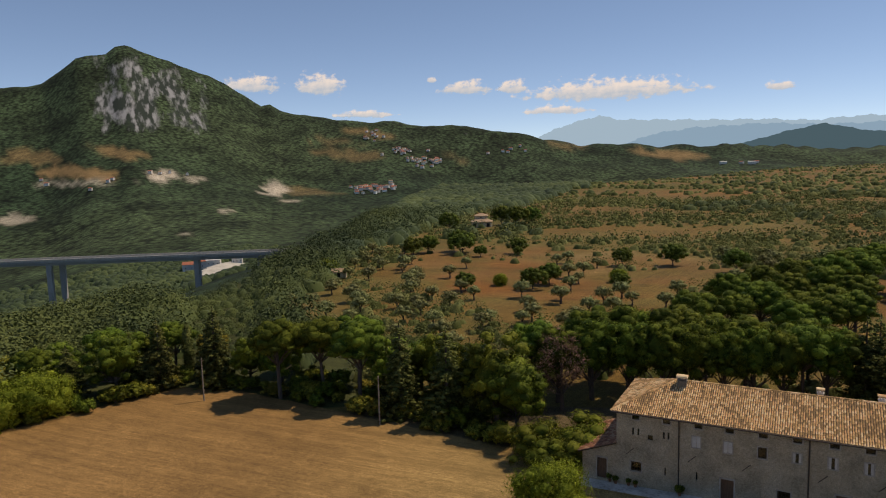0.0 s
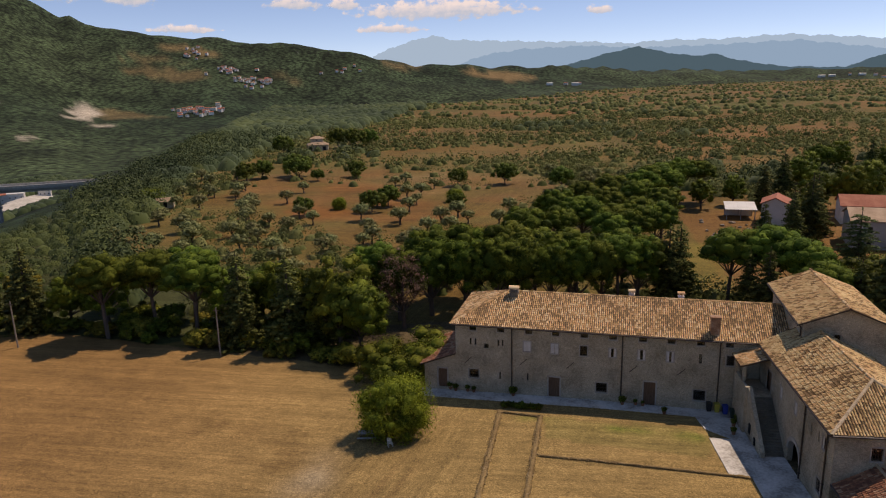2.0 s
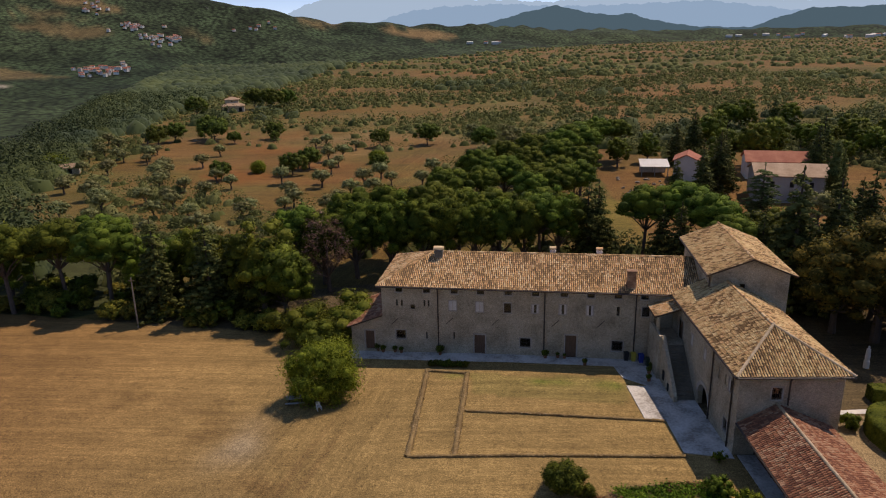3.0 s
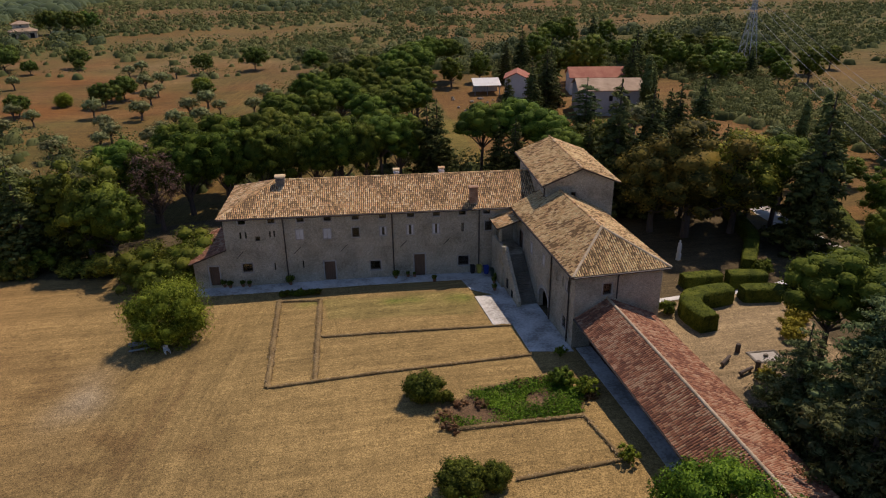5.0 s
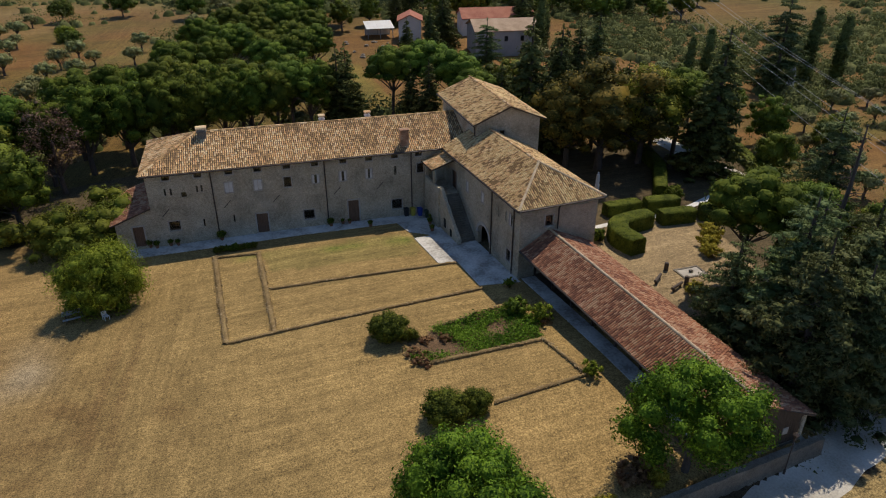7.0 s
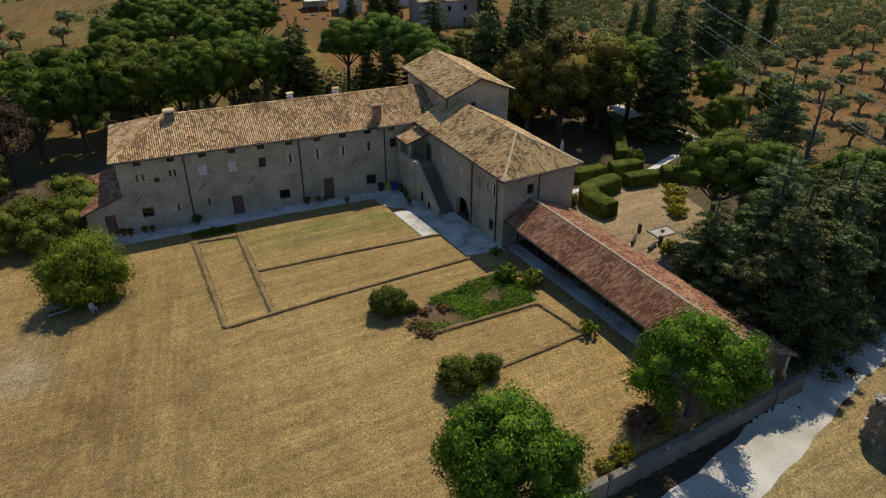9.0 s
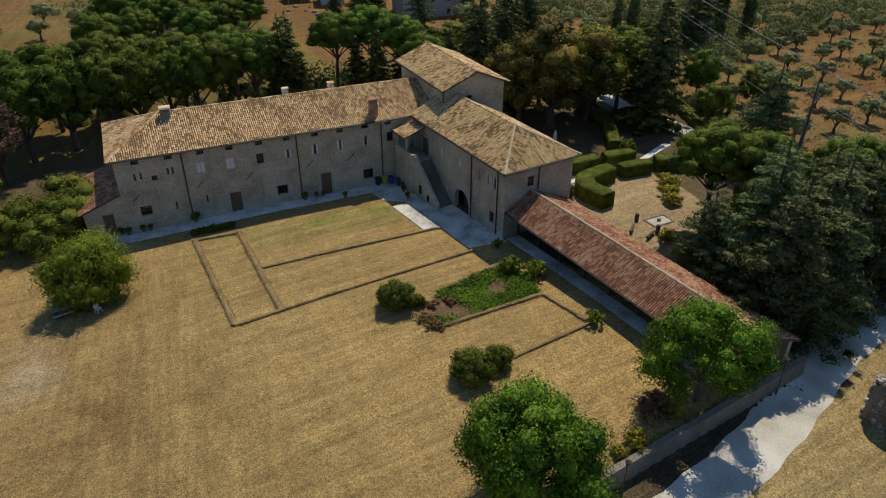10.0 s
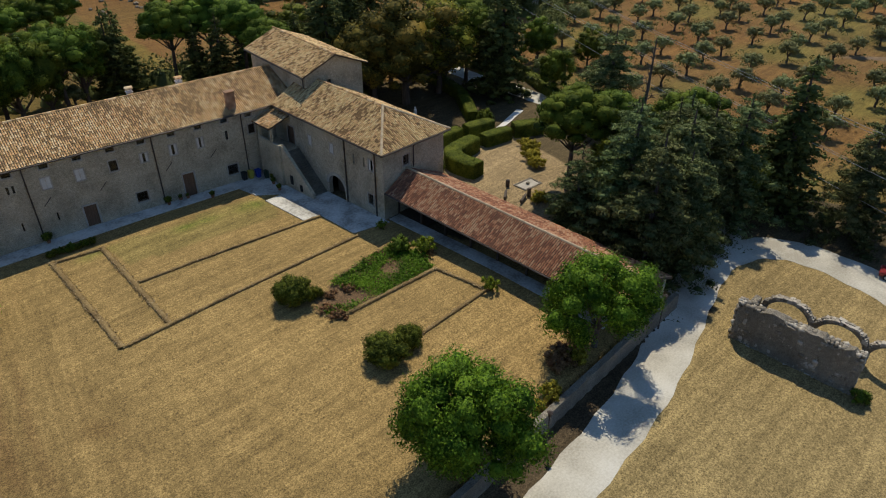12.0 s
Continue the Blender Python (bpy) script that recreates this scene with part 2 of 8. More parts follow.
PAVING = material("pale_concrete", [(0.30, 0.275, 0.24), (0.52, 0.50, 0.45), (0.66, 0.64, 0.59)], (0.5, 4), 0.9, 0.25, 12)
GRAVEL = material("white_gravel", [(0.36, 0.33, 0.27), (0.51, 0.475, 0.40), (0.62, 0.59, 0.52)], (0.25, 6), 0.95, 0.5, 14)
BRICK = material("chimney_brick", [(0.20, 0.10, 0.055), (0.33, 0.185, 0.105), (0.44, 0.30, 0.20)], (1.5, 8), 0.9, 0.4, 14)
PLASTER = material("white_plaster", [(0.58, 0.56, 0.52), (0.74, 0.72, 0.68)], (0.4, 5), 0.85, 0.1)
SHEET = material("white_sheet_roof", [(0.62, 0.61, 0.56), (0.74, 0.73, 0.68)], (0.3, 4), 0.5, 0.05)
CONCRETE = material("grey_concrete", [(0.28, 0.28, 0.27), (0.40, 0.40, 0.38)], (0.1, 2), 0.9, 0.1)
METAL = material("galvanised_steel", [(0.34, 0.35, 0.36), (0.46, 0.47, 0.48)], (1, 9), 0.5, 0)
BARK = material("bark", [(0.06, 0.045, 0.035), (0.13, 0.10, 0.08)], (1.5, 9), 0.95, 0.5, 18, stretch=(3, 3, 0.7))
LEAF_PINE = material("pine_needles", [(0.040, 0.065, 0.009), (0.087, 0.125, 0.015), (0.146, 0.190, 0.022)], (0.3, 2.5), 0.75, 0, island=0.5, random_object=0.4, leaf=0.16)
LEAF_BROAD = material("broad_leaves", [(0.056, 0.076, 0.010), (0.114, 0.146, 0.016), (0.179, 0.213, 0.025)], (0.3, 2.5), 0.6, 0, island=0.5, random_object=0.3, leaf=0.2)
LEAF_WALNUT = material("walnut_leaves", [(0.040, 0.090, 0.008), (0.105, 0.196, 0.014), (0.187, 0.308, 0.026)], (0.4, 3), 0.55, 0, island=0.5, leaf=0.25)
LEAF_WILLOW = material("willow_leaves", [(0.10, 0.135, 0.013), (0.21, 0.265, 0.026), (0.33, 0.385, 0.044)], (0.4, 3), 0.6, 0, island=0.5, leaf=0.3)
LEAF_CONIFER = material("conifer_needles", [(0.055, 0.068, 0.019), (0.108, 0.127, 0.035), (0.174, 0.192, 0.055)], (0.3, 2.5), 0.8, 0, island=0.5, random_object=0.4, leaf=0.16)
LEAF_CEDAR = material("cedar_needles", [(0.061, 0.082, 0.027), (0.121, 0.149, 0.053), (0.189, 0.215, 0.086)], (0.3, 2.5), 0.8, 0, island=0.5, random_object=0.35, leaf=0.2)
LEAF_OLIVE = material("olive_leaves", [(0.15, 0.16, 0.062), (0.235, 0.245, 0.10), (0.32, 0.325, 0.14)], (0.3, 2.5), 0.7, 0, island=0.5, random_object=0.35, leaf=0.2)
LEAF_AUTUMN = material("turning_leaves", [(0.057, 0.059, 0.014), (0.128, 0.121, 0.023), (0.257, 0.196, 0.034)], (0.25, 2.5), 0.7, 0, island=0.5, random_object=0.3, leaf=0.2)
LEAF_TURNING = material("yellow_green_leaves", [(0.093, 0.105, 0.017), (0.212, 0.212, 0.031), (0.340, 0.306, 0.043)], (0.25, 2.5), 0.7, 0, island=0.5, random_object=0.25, leaf=0.25)
LEAF_OAK = material("oak_leaves", [(0.05, 0.075, 0.012), (0.10, 0.14, 0.022), (0.16, 0.205, 0.035)], (0.3, 2.5), 0.7, 0, island=0.5, random_object=0.3, leaf=0.2)
LEAF_STALK = material("withered_stalks", [(0.16, 0.08, 0.04), (0.27, 0.15, 0.075), (0.36, 0.22, 0.11)], (0.5, 4), 0.85, 0, island=0.5, leaf=0.15)
LEAF_DRY = material("dry_twigs", [(0.127, 0.081, 0.055), (0.207, 0.132, 0.090), (0.299, 0.196, 0.138)], (0.3, 2.5), 0.85, 0, island=0.5, leaf=0.1)
LEAF_FAR = material("far_woods", [(0.026, 0.043, 0.011), (0.056, 0.080, 0.019), (0.10, 0.122, 0.028)], (0.006, 0.05), 0.95, 0, coords="Object", island=0.22)
LEAF_HILL = material("hill_woods", [(0.022, 0.042, 0.015), (0.045, 0.072, 0.024), (0.075, 0.102, 0.031)], (0.006, 0.05), 0.95, 0, coords="Object", island=0.22)
LEAF_YELLOW = material("yellowing_leaves", [(0.20, 0.17, 0.02), (0.36, 0.30, 0.035), (0.48, 0.42, 0.06)], (0.5, 4), 0.7, 0, island=0.5, leaf=0.3)
LEAF_SCRUB = material("scrub_leaves", [(0.080, 0.096, 0.030), (0.135, 0.152, 0.050), (0.20, 0.208, 0.075)], (0.006, 0.08), 0.85, 0, island=0.6, leaf=0.15)
HEDGE = material("hedge_leaves", [(0.045, 0.062, 0.009), (0.10, 0.125, 0.015), (0.165, 0.185, 0.024)], (0.8, 5), 0.7, 0, island=0.5, leaf=0.2)


# flat self-lit colour that carries the painted haze of the far ranges
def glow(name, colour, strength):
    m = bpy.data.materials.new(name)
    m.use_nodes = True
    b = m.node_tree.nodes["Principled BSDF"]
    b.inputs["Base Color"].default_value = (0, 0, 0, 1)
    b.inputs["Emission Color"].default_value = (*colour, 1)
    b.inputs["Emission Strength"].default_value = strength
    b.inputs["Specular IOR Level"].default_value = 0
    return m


# ---- building helpers ----
def part(name, bm, mat, parent=None, label="", m=None):
    me = bpy.data.meshes.new(name)
    bm.normal_update()
    bm.to_mesh(me)
    bm.free()
    me.materials.append(mat)
    ob = new(name, me)
    if parent is not None:
        ob.parent = parent
    if m is not None:
        ob.matrix_basis = m
    if label:
        ob["label"] = label
    return ob


def array_mesh(name, verts, faces, mat, smooth=False):
    """A mesh from numpy arrays; faces all have the same number of corners."""
    verts, faces = np.asarray(verts, np.float32), np.asarray(faces, np.int32)
    me = bpy.data.meshes.new(name)
    n, k = faces.shape
    me.vertices.add(len(verts))
    me.vertices.foreach_set("co", verts.ravel())
    me.loops.add(n * k)
    me.loops.foreach_set("vertex_index", faces.ravel())
    me.polygons.add(n)
    me.polygons.foreach_set("loop_start", np.arange(0, n * k, k, dtype=np.int32))
    me.polygons.foreach_set("loop_total", np.full(n, k, np.int32))
    if smooth:
        me.polygons.foreach_set("use_smooth", np.ones(n, bool))
    me.update(calc_edges=True)
    me.validate()
    me.materials.append(mat)
    return me


def thing(name, label, category, m=None, group="", kind=""):
    ob = new(name)
    ob.empty_display_size = 0.3
    if m is not None:
        ob.matrix_basis = m
    return tagged(ob, label, category, group, kind)


def box(bm, x0, x1, y0, y1, z0, z1):
    v = [bm.verts.new((x, y, z)) for z in (z0, z1) for x, y in ((x0, y0), (x1, y0), (x1, y1), (x0, y1))]
    for f in ((3, 2, 1, 0), (4, 5, 6, 7), (0, 1, 5, 4), (1, 2, 6, 5), (2, 3, 7, 6), (3, 0, 4, 7)):
        bm.faces.new([v[i] for i in f])
    return v


def boxed(*dims, bevel=0.0):
    bm = bmesh.new()
    box(bm, *dims)
    if bevel:
        bmesh.ops.bevel(bm, geom=bm.edges[:], offset=bevel, segments=1, affect="EDGES")
    return bm


def prism(points, z0, z1):
    """An upright solid over a plan outline (anticlockwise)."""
    bm = bmesh.new()
    lo = [bm.verts.new((x, y, z0)) for x, y in points]
    hi = [bm.verts.new((x, y, z1)) for x, y in points]
    bm.faces.new(hi)
    bm.faces.new(lo[::-1])
    for i in range(len(points)):
        j = (i + 1) % len(points)
        bm.faces.new((lo[i], lo[j], hi[j], hi[i]))
    return bm


def panel(bm, u0, u1, z0, z1, thick, holes, place):
    """A wall u0..u1, z0..z1 with rectangular holes right through; place maps (u, depth, z) to the thing's space."""
    us = sorted({u0, u1, *[h[0] for h in holes], *[h[1] for h in holes]})
    zs = sorted({z0, z1, *[h[2] for h in holes], *[h[3] for h in holes]})
    nu, nz = len(us) - 1, len(zs) - 1

    def solid(i, k):
        if not (0 <= i < nu and 0 <= k < nz):
            return False
        cu, cz = (us[i] + us[i + 1]) / 2, (zs[k] + zs[k + 1]) / 2
        return not any(h[0] < cu < h[1] and h[2] < cz < h[3] for h in holes)
    vert = {}

    def V(i, d, k):
        if (i, d, k) not in vert:
            vert[i, d, k] = bm.verts.new(place(us[i], d * thick, zs[k]))
        return vert[i, d, k]
    for i in range(nu):
        for k in range(nz):
            if not solid(i, k):
                continue
            bm.faces.new((V(i, 0, k), V(i + 1, 0, k), V(i + 1, 0, k + 1), V(i, 0, k + 1)))
            bm.faces.new((V(i, 1, k + 1), V(i + 1, 1, k + 1), V(i + 1, 1, k), V(i, 1, k)))
            if not solid(i - 1, k):
                bm.faces.new((V(i, 0, k), V(i, 0, k + 1), V(i, 1, k + 1), V(i, 1, k)))
            if not solid(i + 1, k):
                bm.faces.new((V(i + 1, 0, k), V(i + 1, 1, k), V(i + 1, 1, k + 1), V(i + 1, 0, k + 1)))
            if not solid(i, k - 1):
                bm.faces.new((V(i, 0, k), V(i, 1, k), V(i + 1, 1, k), V(i + 1, 0, k)))
            if not solid(i, k + 1):
                bm.faces.new((V(i, 0, k + 1), V(i + 1, 0, k + 1), V(i + 1, 1, k + 1), V(i, 1, k + 1)))


def tiles(name, corners, mat, parent, pitch=0.235, course=0.38, seed=1, label=""):
    """Barrel tiles over a roof slope. corners: eave start, eave end, top end, top start (a trapezoid or triangle)."""
    rng = np.random.default_rng(seed)
    a, b, c, d = [np.array(p, float) for p in corners]
    U = (b - a) / np.linalg.norm(b - a)
    n = np.cross(U, d - a if np.linalg.norm(d - a) > 1e-6 else c - a)
    n /= np.linalg.norm(n)
    if n[2] < 0:
        n = -n
    S = np.cross(n, U)
    if S[2] < 0:
        S = -S
    width, height = np.linalg.norm(b - a), float(np.dot(d - a, S))
    la, lc = float(np.dot(d - a, U)), float(np.dot(c - a, U))
    cols, rows = int(width / pitch), int(math.ceil(height / course))
    arc = [(math.cos(t), math.sin(t)) for t in np.linspace(math.pi, 0, 5)]
    V, F = [], []
    for i in range(cols):
        u = (i + 0.5) * width / cols
        s_lo = 0.0
        s_hi = height
        if u < la:
            s_hi = height * u / la
        if u > lc and lc < width:
            s_hi = min(s_hi, height * (width - u) / (width - lc))
        for j in range(rows):
            s0, s1 = j * course, min((j + 1) * course + 0.06, s_hi)
            if s1 - s0 < 0.12:
                continue
            du, dr = rng.normal(0, 0.010), rng.normal(0, 0.006)
            k = len(V)
            for s, r, lift in ((s0 + rng.normal(0, 0.015), pitch * 0.345 + dr, 0.055), (s1, pitch * 0.28 + dr, 0.012)):
                for cx, cz in arc:
                    V.append(a + U * (u + du + cx * r * 1.15) + S * s + n * (lift + cz * r * 0.85))
            for q in range(4):
                F.append((k + q, k + q + 1, k + 6 + q, k + 5 + q))
    ob = new(name, array_mesh(name, V, F, mat))
    ob.parent = parent
    tagged(ob, label, kind="stuff")
    return ob


def slab(name, corners, mat, parent, thick=0.14):
    """The boarding under the tiles: a thick sloping sheet."""
    bm = bmesh.new()
    top = [bm.verts.new(p) for p in corners]
    low = [bm.verts.new((p[0], p[1], p[2] - thick)) for p in corners]
    bm.faces.new(top)
    bm.faces.new(low[::-1])
    for i in range(len(top)):
        j = (i + 1) % len(top)
        bm.faces.new((top[j], top[i], low[i], low[j]))
    bmesh.ops.recalc_face_normals(bm, faces=bm.faces[:])
    return part(name, bm, mat, parent)


def ridge_tiles(name, p, q, mat, parent, r=0.14, step=0.42, seed=3):
    rng = np.random.default_rng(seed)
    p, q = np.array(p, float), np.array(q, float)
    D = (q - p) / np.linalg.norm(q - p)
    side = np.cross(D, (0, 0, 1.0))
    side /= np.linalg.norm(side)
    up = np.cross(side, D)
    V, F = [], []
    for s in np.arange(0, np.linalg.norm(q - p), step):
        k = len(V)
        for ds, rr in ((0, r * 1.1), (step * 1.1, r * 0.92)):
            for t in np.linspace(math.pi, 0, 6):
                V.append(p + D * (s + ds) + side * (math.cos(t) * rr + rng.normal(0, 0.006)) + up * (math.sin(t) * rr + 0.03))
        for i in range(5):
            F.append((k + i, k + i + 1, k + 7 + i, k + 6 + i))
    ob = new(name, array_mesh(name, V, F, mat))
    ob.parent = parent
    return tagged(ob, kind="stuff")


def tube(bm, points, radii, sides=7):
    """A tapered limb through the points."""
    rings = []
    for i, p in enumerate(points):
        p = Vector(p)
        d = (Vector(points[min(i + 1, len(points) - 1)]) - Vector(points[max(i - 1, 0)])).normalized()
        e = d.orthogonal().normalized()
        g = d.cross(e)
        rings.append([bm.verts.new(p + (e * math.cos(a) + g * math.sin(a)) * radii[i]) for a in [2 * math.pi * k / sides for k in range(sides)]])
    for r0, r1 in zip(rings, rings[1:]):
        for k in range(sides):
            bm.faces.new((r0[k], r0[(k + 1) % sides], r1[(k + 1) % sides], r1[k]))
    bm.faces.new(rings[-1])
    bm.faces.new(rings[0][::-1])


# ---- the lie of the land ----
def interp(x, table):
    return np.interp(x, [p[0] for p in table], [p[1] for p in table])


def smooth(x, lo, hi):
    t = np.clip((np.asarray(x, float) - lo) / (hi - lo), 0, 1)
    return t * t * (3 - 2 * t)


EDGE = [(-180, 140), (-62, 128), (-50, 150), (-43, 165), (-38, 205), (-34, 245), (-30, 330), (-26, 560), (-22, 1050), (-15, 1000), (-8, 1150), (0, 1500), (10, 2300), (25, 3000), (60, 3000), (90, 1500), (180, 400)]
CREST = [(-75, 5.0), (-62, 5.6), (-54, 6.2), (-51.5, 6.6), (-50.3, 7.5), (-49.2, 8.55), (-48.2, 8.7), (-47.2, 8.65), (-46.5, 9.25), (-45.8, 9.4), (-44.6, 8.9), (-42, 7.9), (-40, 7.2), (-38, 6.0), (-36.3, 5.05), (-35.6, 5.2), (-34.8, 4.6), (-30, 3.8), (-26.5, 3.7), (-24, 3.4), (-18, 2.9), (-15.5, 2.3), (-11, 1.4), (-6, 1.1), (0, 0.9), (8, 0.35), (14, 0.1), (40, 0.0)]


def wall_line(x):
    return 24.4 + 0.03 * (x - 11)


def wob(x, y, s, seed=0.0):
    """A cheap smooth wobble, about -1 to 1."""
    return (np.sin(x / s + 1.3 * np.sin(y / s * 0.7 + seed)) + np.sin(y / s * 1.3 + seed * 2 + 1.1 * np.sin(x / s * 0.6))) / 2


def height(x, y):
    x, y = np.asarray(x, float), np.asarray(y, float)
    r = np.hypot(x, y)
    az = np.degrees(np.arctan2(x, y))
    yard = -0.9 + 0.04 * np.clip(76 - y, 0, 36) - 0.02 * np.clip(5 - x, 0, 30)
    low = -0.75
    step = smooth(wall_line(x) + 0.1 - y, -0.35, 0.35) * smooth(x, -30, -10)
    ramp = 1 - smooth(y, 27, 52)
    side = smooth(x, 32.8, 34.5)
    cut = step * (1 - side) + ramp * side
    flat = yard * (1 - cut) + low * cut
    flat = flat + 0.12 * wob(x, y, 23) * smooth(r, 110, 200) + 1.5 * wob(x, y, 170) * smooth(r, 150, 500)
    edge = interp(az, EDGE)
    crest = interp(az, CREST) + 0.10 * wob(az * 10, az * 4, 7) + 0.05 * wob(az * 10, az, 2.3)
    valley = interp(az, [(-62, -52), (-40, -48), (-30, -60), (-20, -90), (-5, -70), (10, -30)])
    foot = edge + interp(az, [(-55, 330), (-44, 400), (-38, 480), (-30, 440), (-20, 500), (0, 400), (20, 200)])
    top = interp(az, [(-60, 3000), (-46, 2900), (-35, 2900), (-25, 2700), (-15, 2600), (0, 2900), (15, 3600), (40, 4200)])
    f = np.clip((r - foot) / (top - foot), 0, 1)
    el0 = np.degrees(np.arctan2(valley - EYE, foot))
    el = el0 + (crest - el0) * (0.62 * f + 0.38 * f ** 2.2) + (0.35 * wob(x, y, 210) + 0.16 * wob(x, y, 83, 2.0)) * np.sin(math.pi * f)
    far = EYE + r * np.tan(np.radians(el))
    back = EYE + top * np.tan(np.radians(crest)) - (r - top) * 0.25
    far = np.where(r > top, back, far)
    far = np.where(r < foot, valley, far)
    s = smooth(r, edge, foot)
    return flat * (1 - s) + far * s


def step01(t, lo, hi):
    t = min(1.0, max(0.0, (t - lo) / (hi - lo)))
    return t * t * (3 - 2 * t)


def H(x, y):
    """The ground's height at one point; near the house the short way."""
    if x * x + y * y > 105 ** 2:
        return float(height(x, y))
    yard = -0.9 + 0.04 * min(36, max(0, 76 - y)) - 0.02 * min(30, max(0, 5 - x))
    side = step01(x, 32.8, 34.5)
    cut = step01(wall_line(x) + 0.1 - y, -0.35, 0.35) * step01(x, -30, -10) * (1 - side) + (1 - step01(y, 27, 52)) * side
    return yard * (1 - cut) - 0.75 * cut


def inside(x, y, poly):
    """Which points lie inside a plan outline."""
    x, y = np.asarray(x), np.asarray(y)
    res = np.zeros(x.shape, bool)
    for (x0, y0), (x1, y1) in zip(poly, poly[1:] + poly[:1]):
        c = ((y0 > y) != (y1 > y)) & (x < (x1 - x0) * (y - y0) / (y1 - y0 + 1e-12) + x0)
        res ^= c
    return res


FIELD = [(-100, 30), (-101, 64), (-96, 79), (-89, 93), (-75, 94), (-46.5, 89), (-24.5, 85), (-17, 82), (-13, 79), (23, 74), (24, 53), (33, 25), (5, 23), (-30, 10), (-100, 0)]
LAWN = [(-30, 13), (5, 19), (25, 21), (33, 23.5), (41, 25.5), (47, 25), (50.5, 20), (49, 12), (46, 0), (44, -40), (-30, -40)]
GARDEN = [(31, 58), (31, 40), (46, 40), (52, 60), (44, 64)]
ORCHARD = [(-110, 150), (-60, 118), (-20, 112), (20, 112), (33, 135), (36, 200), (60, 330), (40, 480), (-60, 470), (-150, 380), (-150, 270), (-120, 200)]

BARE_HILL = [(-112, 225), (-62, 182), (-20, 190), (15, 235), (-20, 285), (-110, 300), (-125, 260)]


# bearing, rise, half width, half height and amount of the far fields, then of the pale quarries
FIELDS = [(-50.0, 0.25, 3.0, 0.45, 1.0), (-46.9, 1.6, 1.8, 0.4, 0.8), (-52.5, 1.3, 2.0, 0.5, 0.6), (-29.5, 0.95, 2.6, 0.5, 0.55), (-31, 2.1, 2.5, 0.25, 0.4), (-27.6, 2.6, 2.4, 0.3, 0.7), (-3.6, 0.15, 2.4, 0.4, 0.9), (-21, 0.4, 1.2, 0.3, 0.4), (-33.5, -1.9, 2.4, 0.35, 0.5), (-12, 1.2, 2.0, 0.3, 0.5)]
QUARRIES = [(-43.9, -0.2, 1.1, 0.5, 0.9), (-42.0, -0.6, 1.2, 0.25, 0.6), (-35.7, -1.55, 1.1, 0.55, 0.9), (-34.8, -2.6, 0.8, 0.15, 0.7), (-53.8, -3.0, 1.4, 0.3, 0.7), (-42.5, -4.9, 0.9, 0.15, 0.7), (-49.5, -0.6, 3.5, 0.2, 0.5), (-39.6, -3.2, 0.5, 0.2, 0.5)]


def clearings(x, y):
    """How bare the far slopes are: dry fields first, pale quarried scars second."""
    r = np.hypot(x, y)
    az, el = np.degrees(np.arctan2(x, y)), np.degrees(np.arctan2(height(x, y) - EYE, r))
    ragged = 0.35 * wob(x, y, 31, 1.0) + 0.3 * wob(x, y, 13, 4.0)
    res = []
    for spots in (FIELDS, QUARRIES):
        v = np.zeros(x.shape)
        for a, e, wa, we, amount in spots:
            d = np.hypot((az - a) / wa, (el - e + 0.12 * (az - a) * (spots is FIELDS)) / we)
            v = np.maximum(v, amount * smooth(1.15 + ragged - d, 0, 0.45))
        res.append(v * (r > 380))
    return res


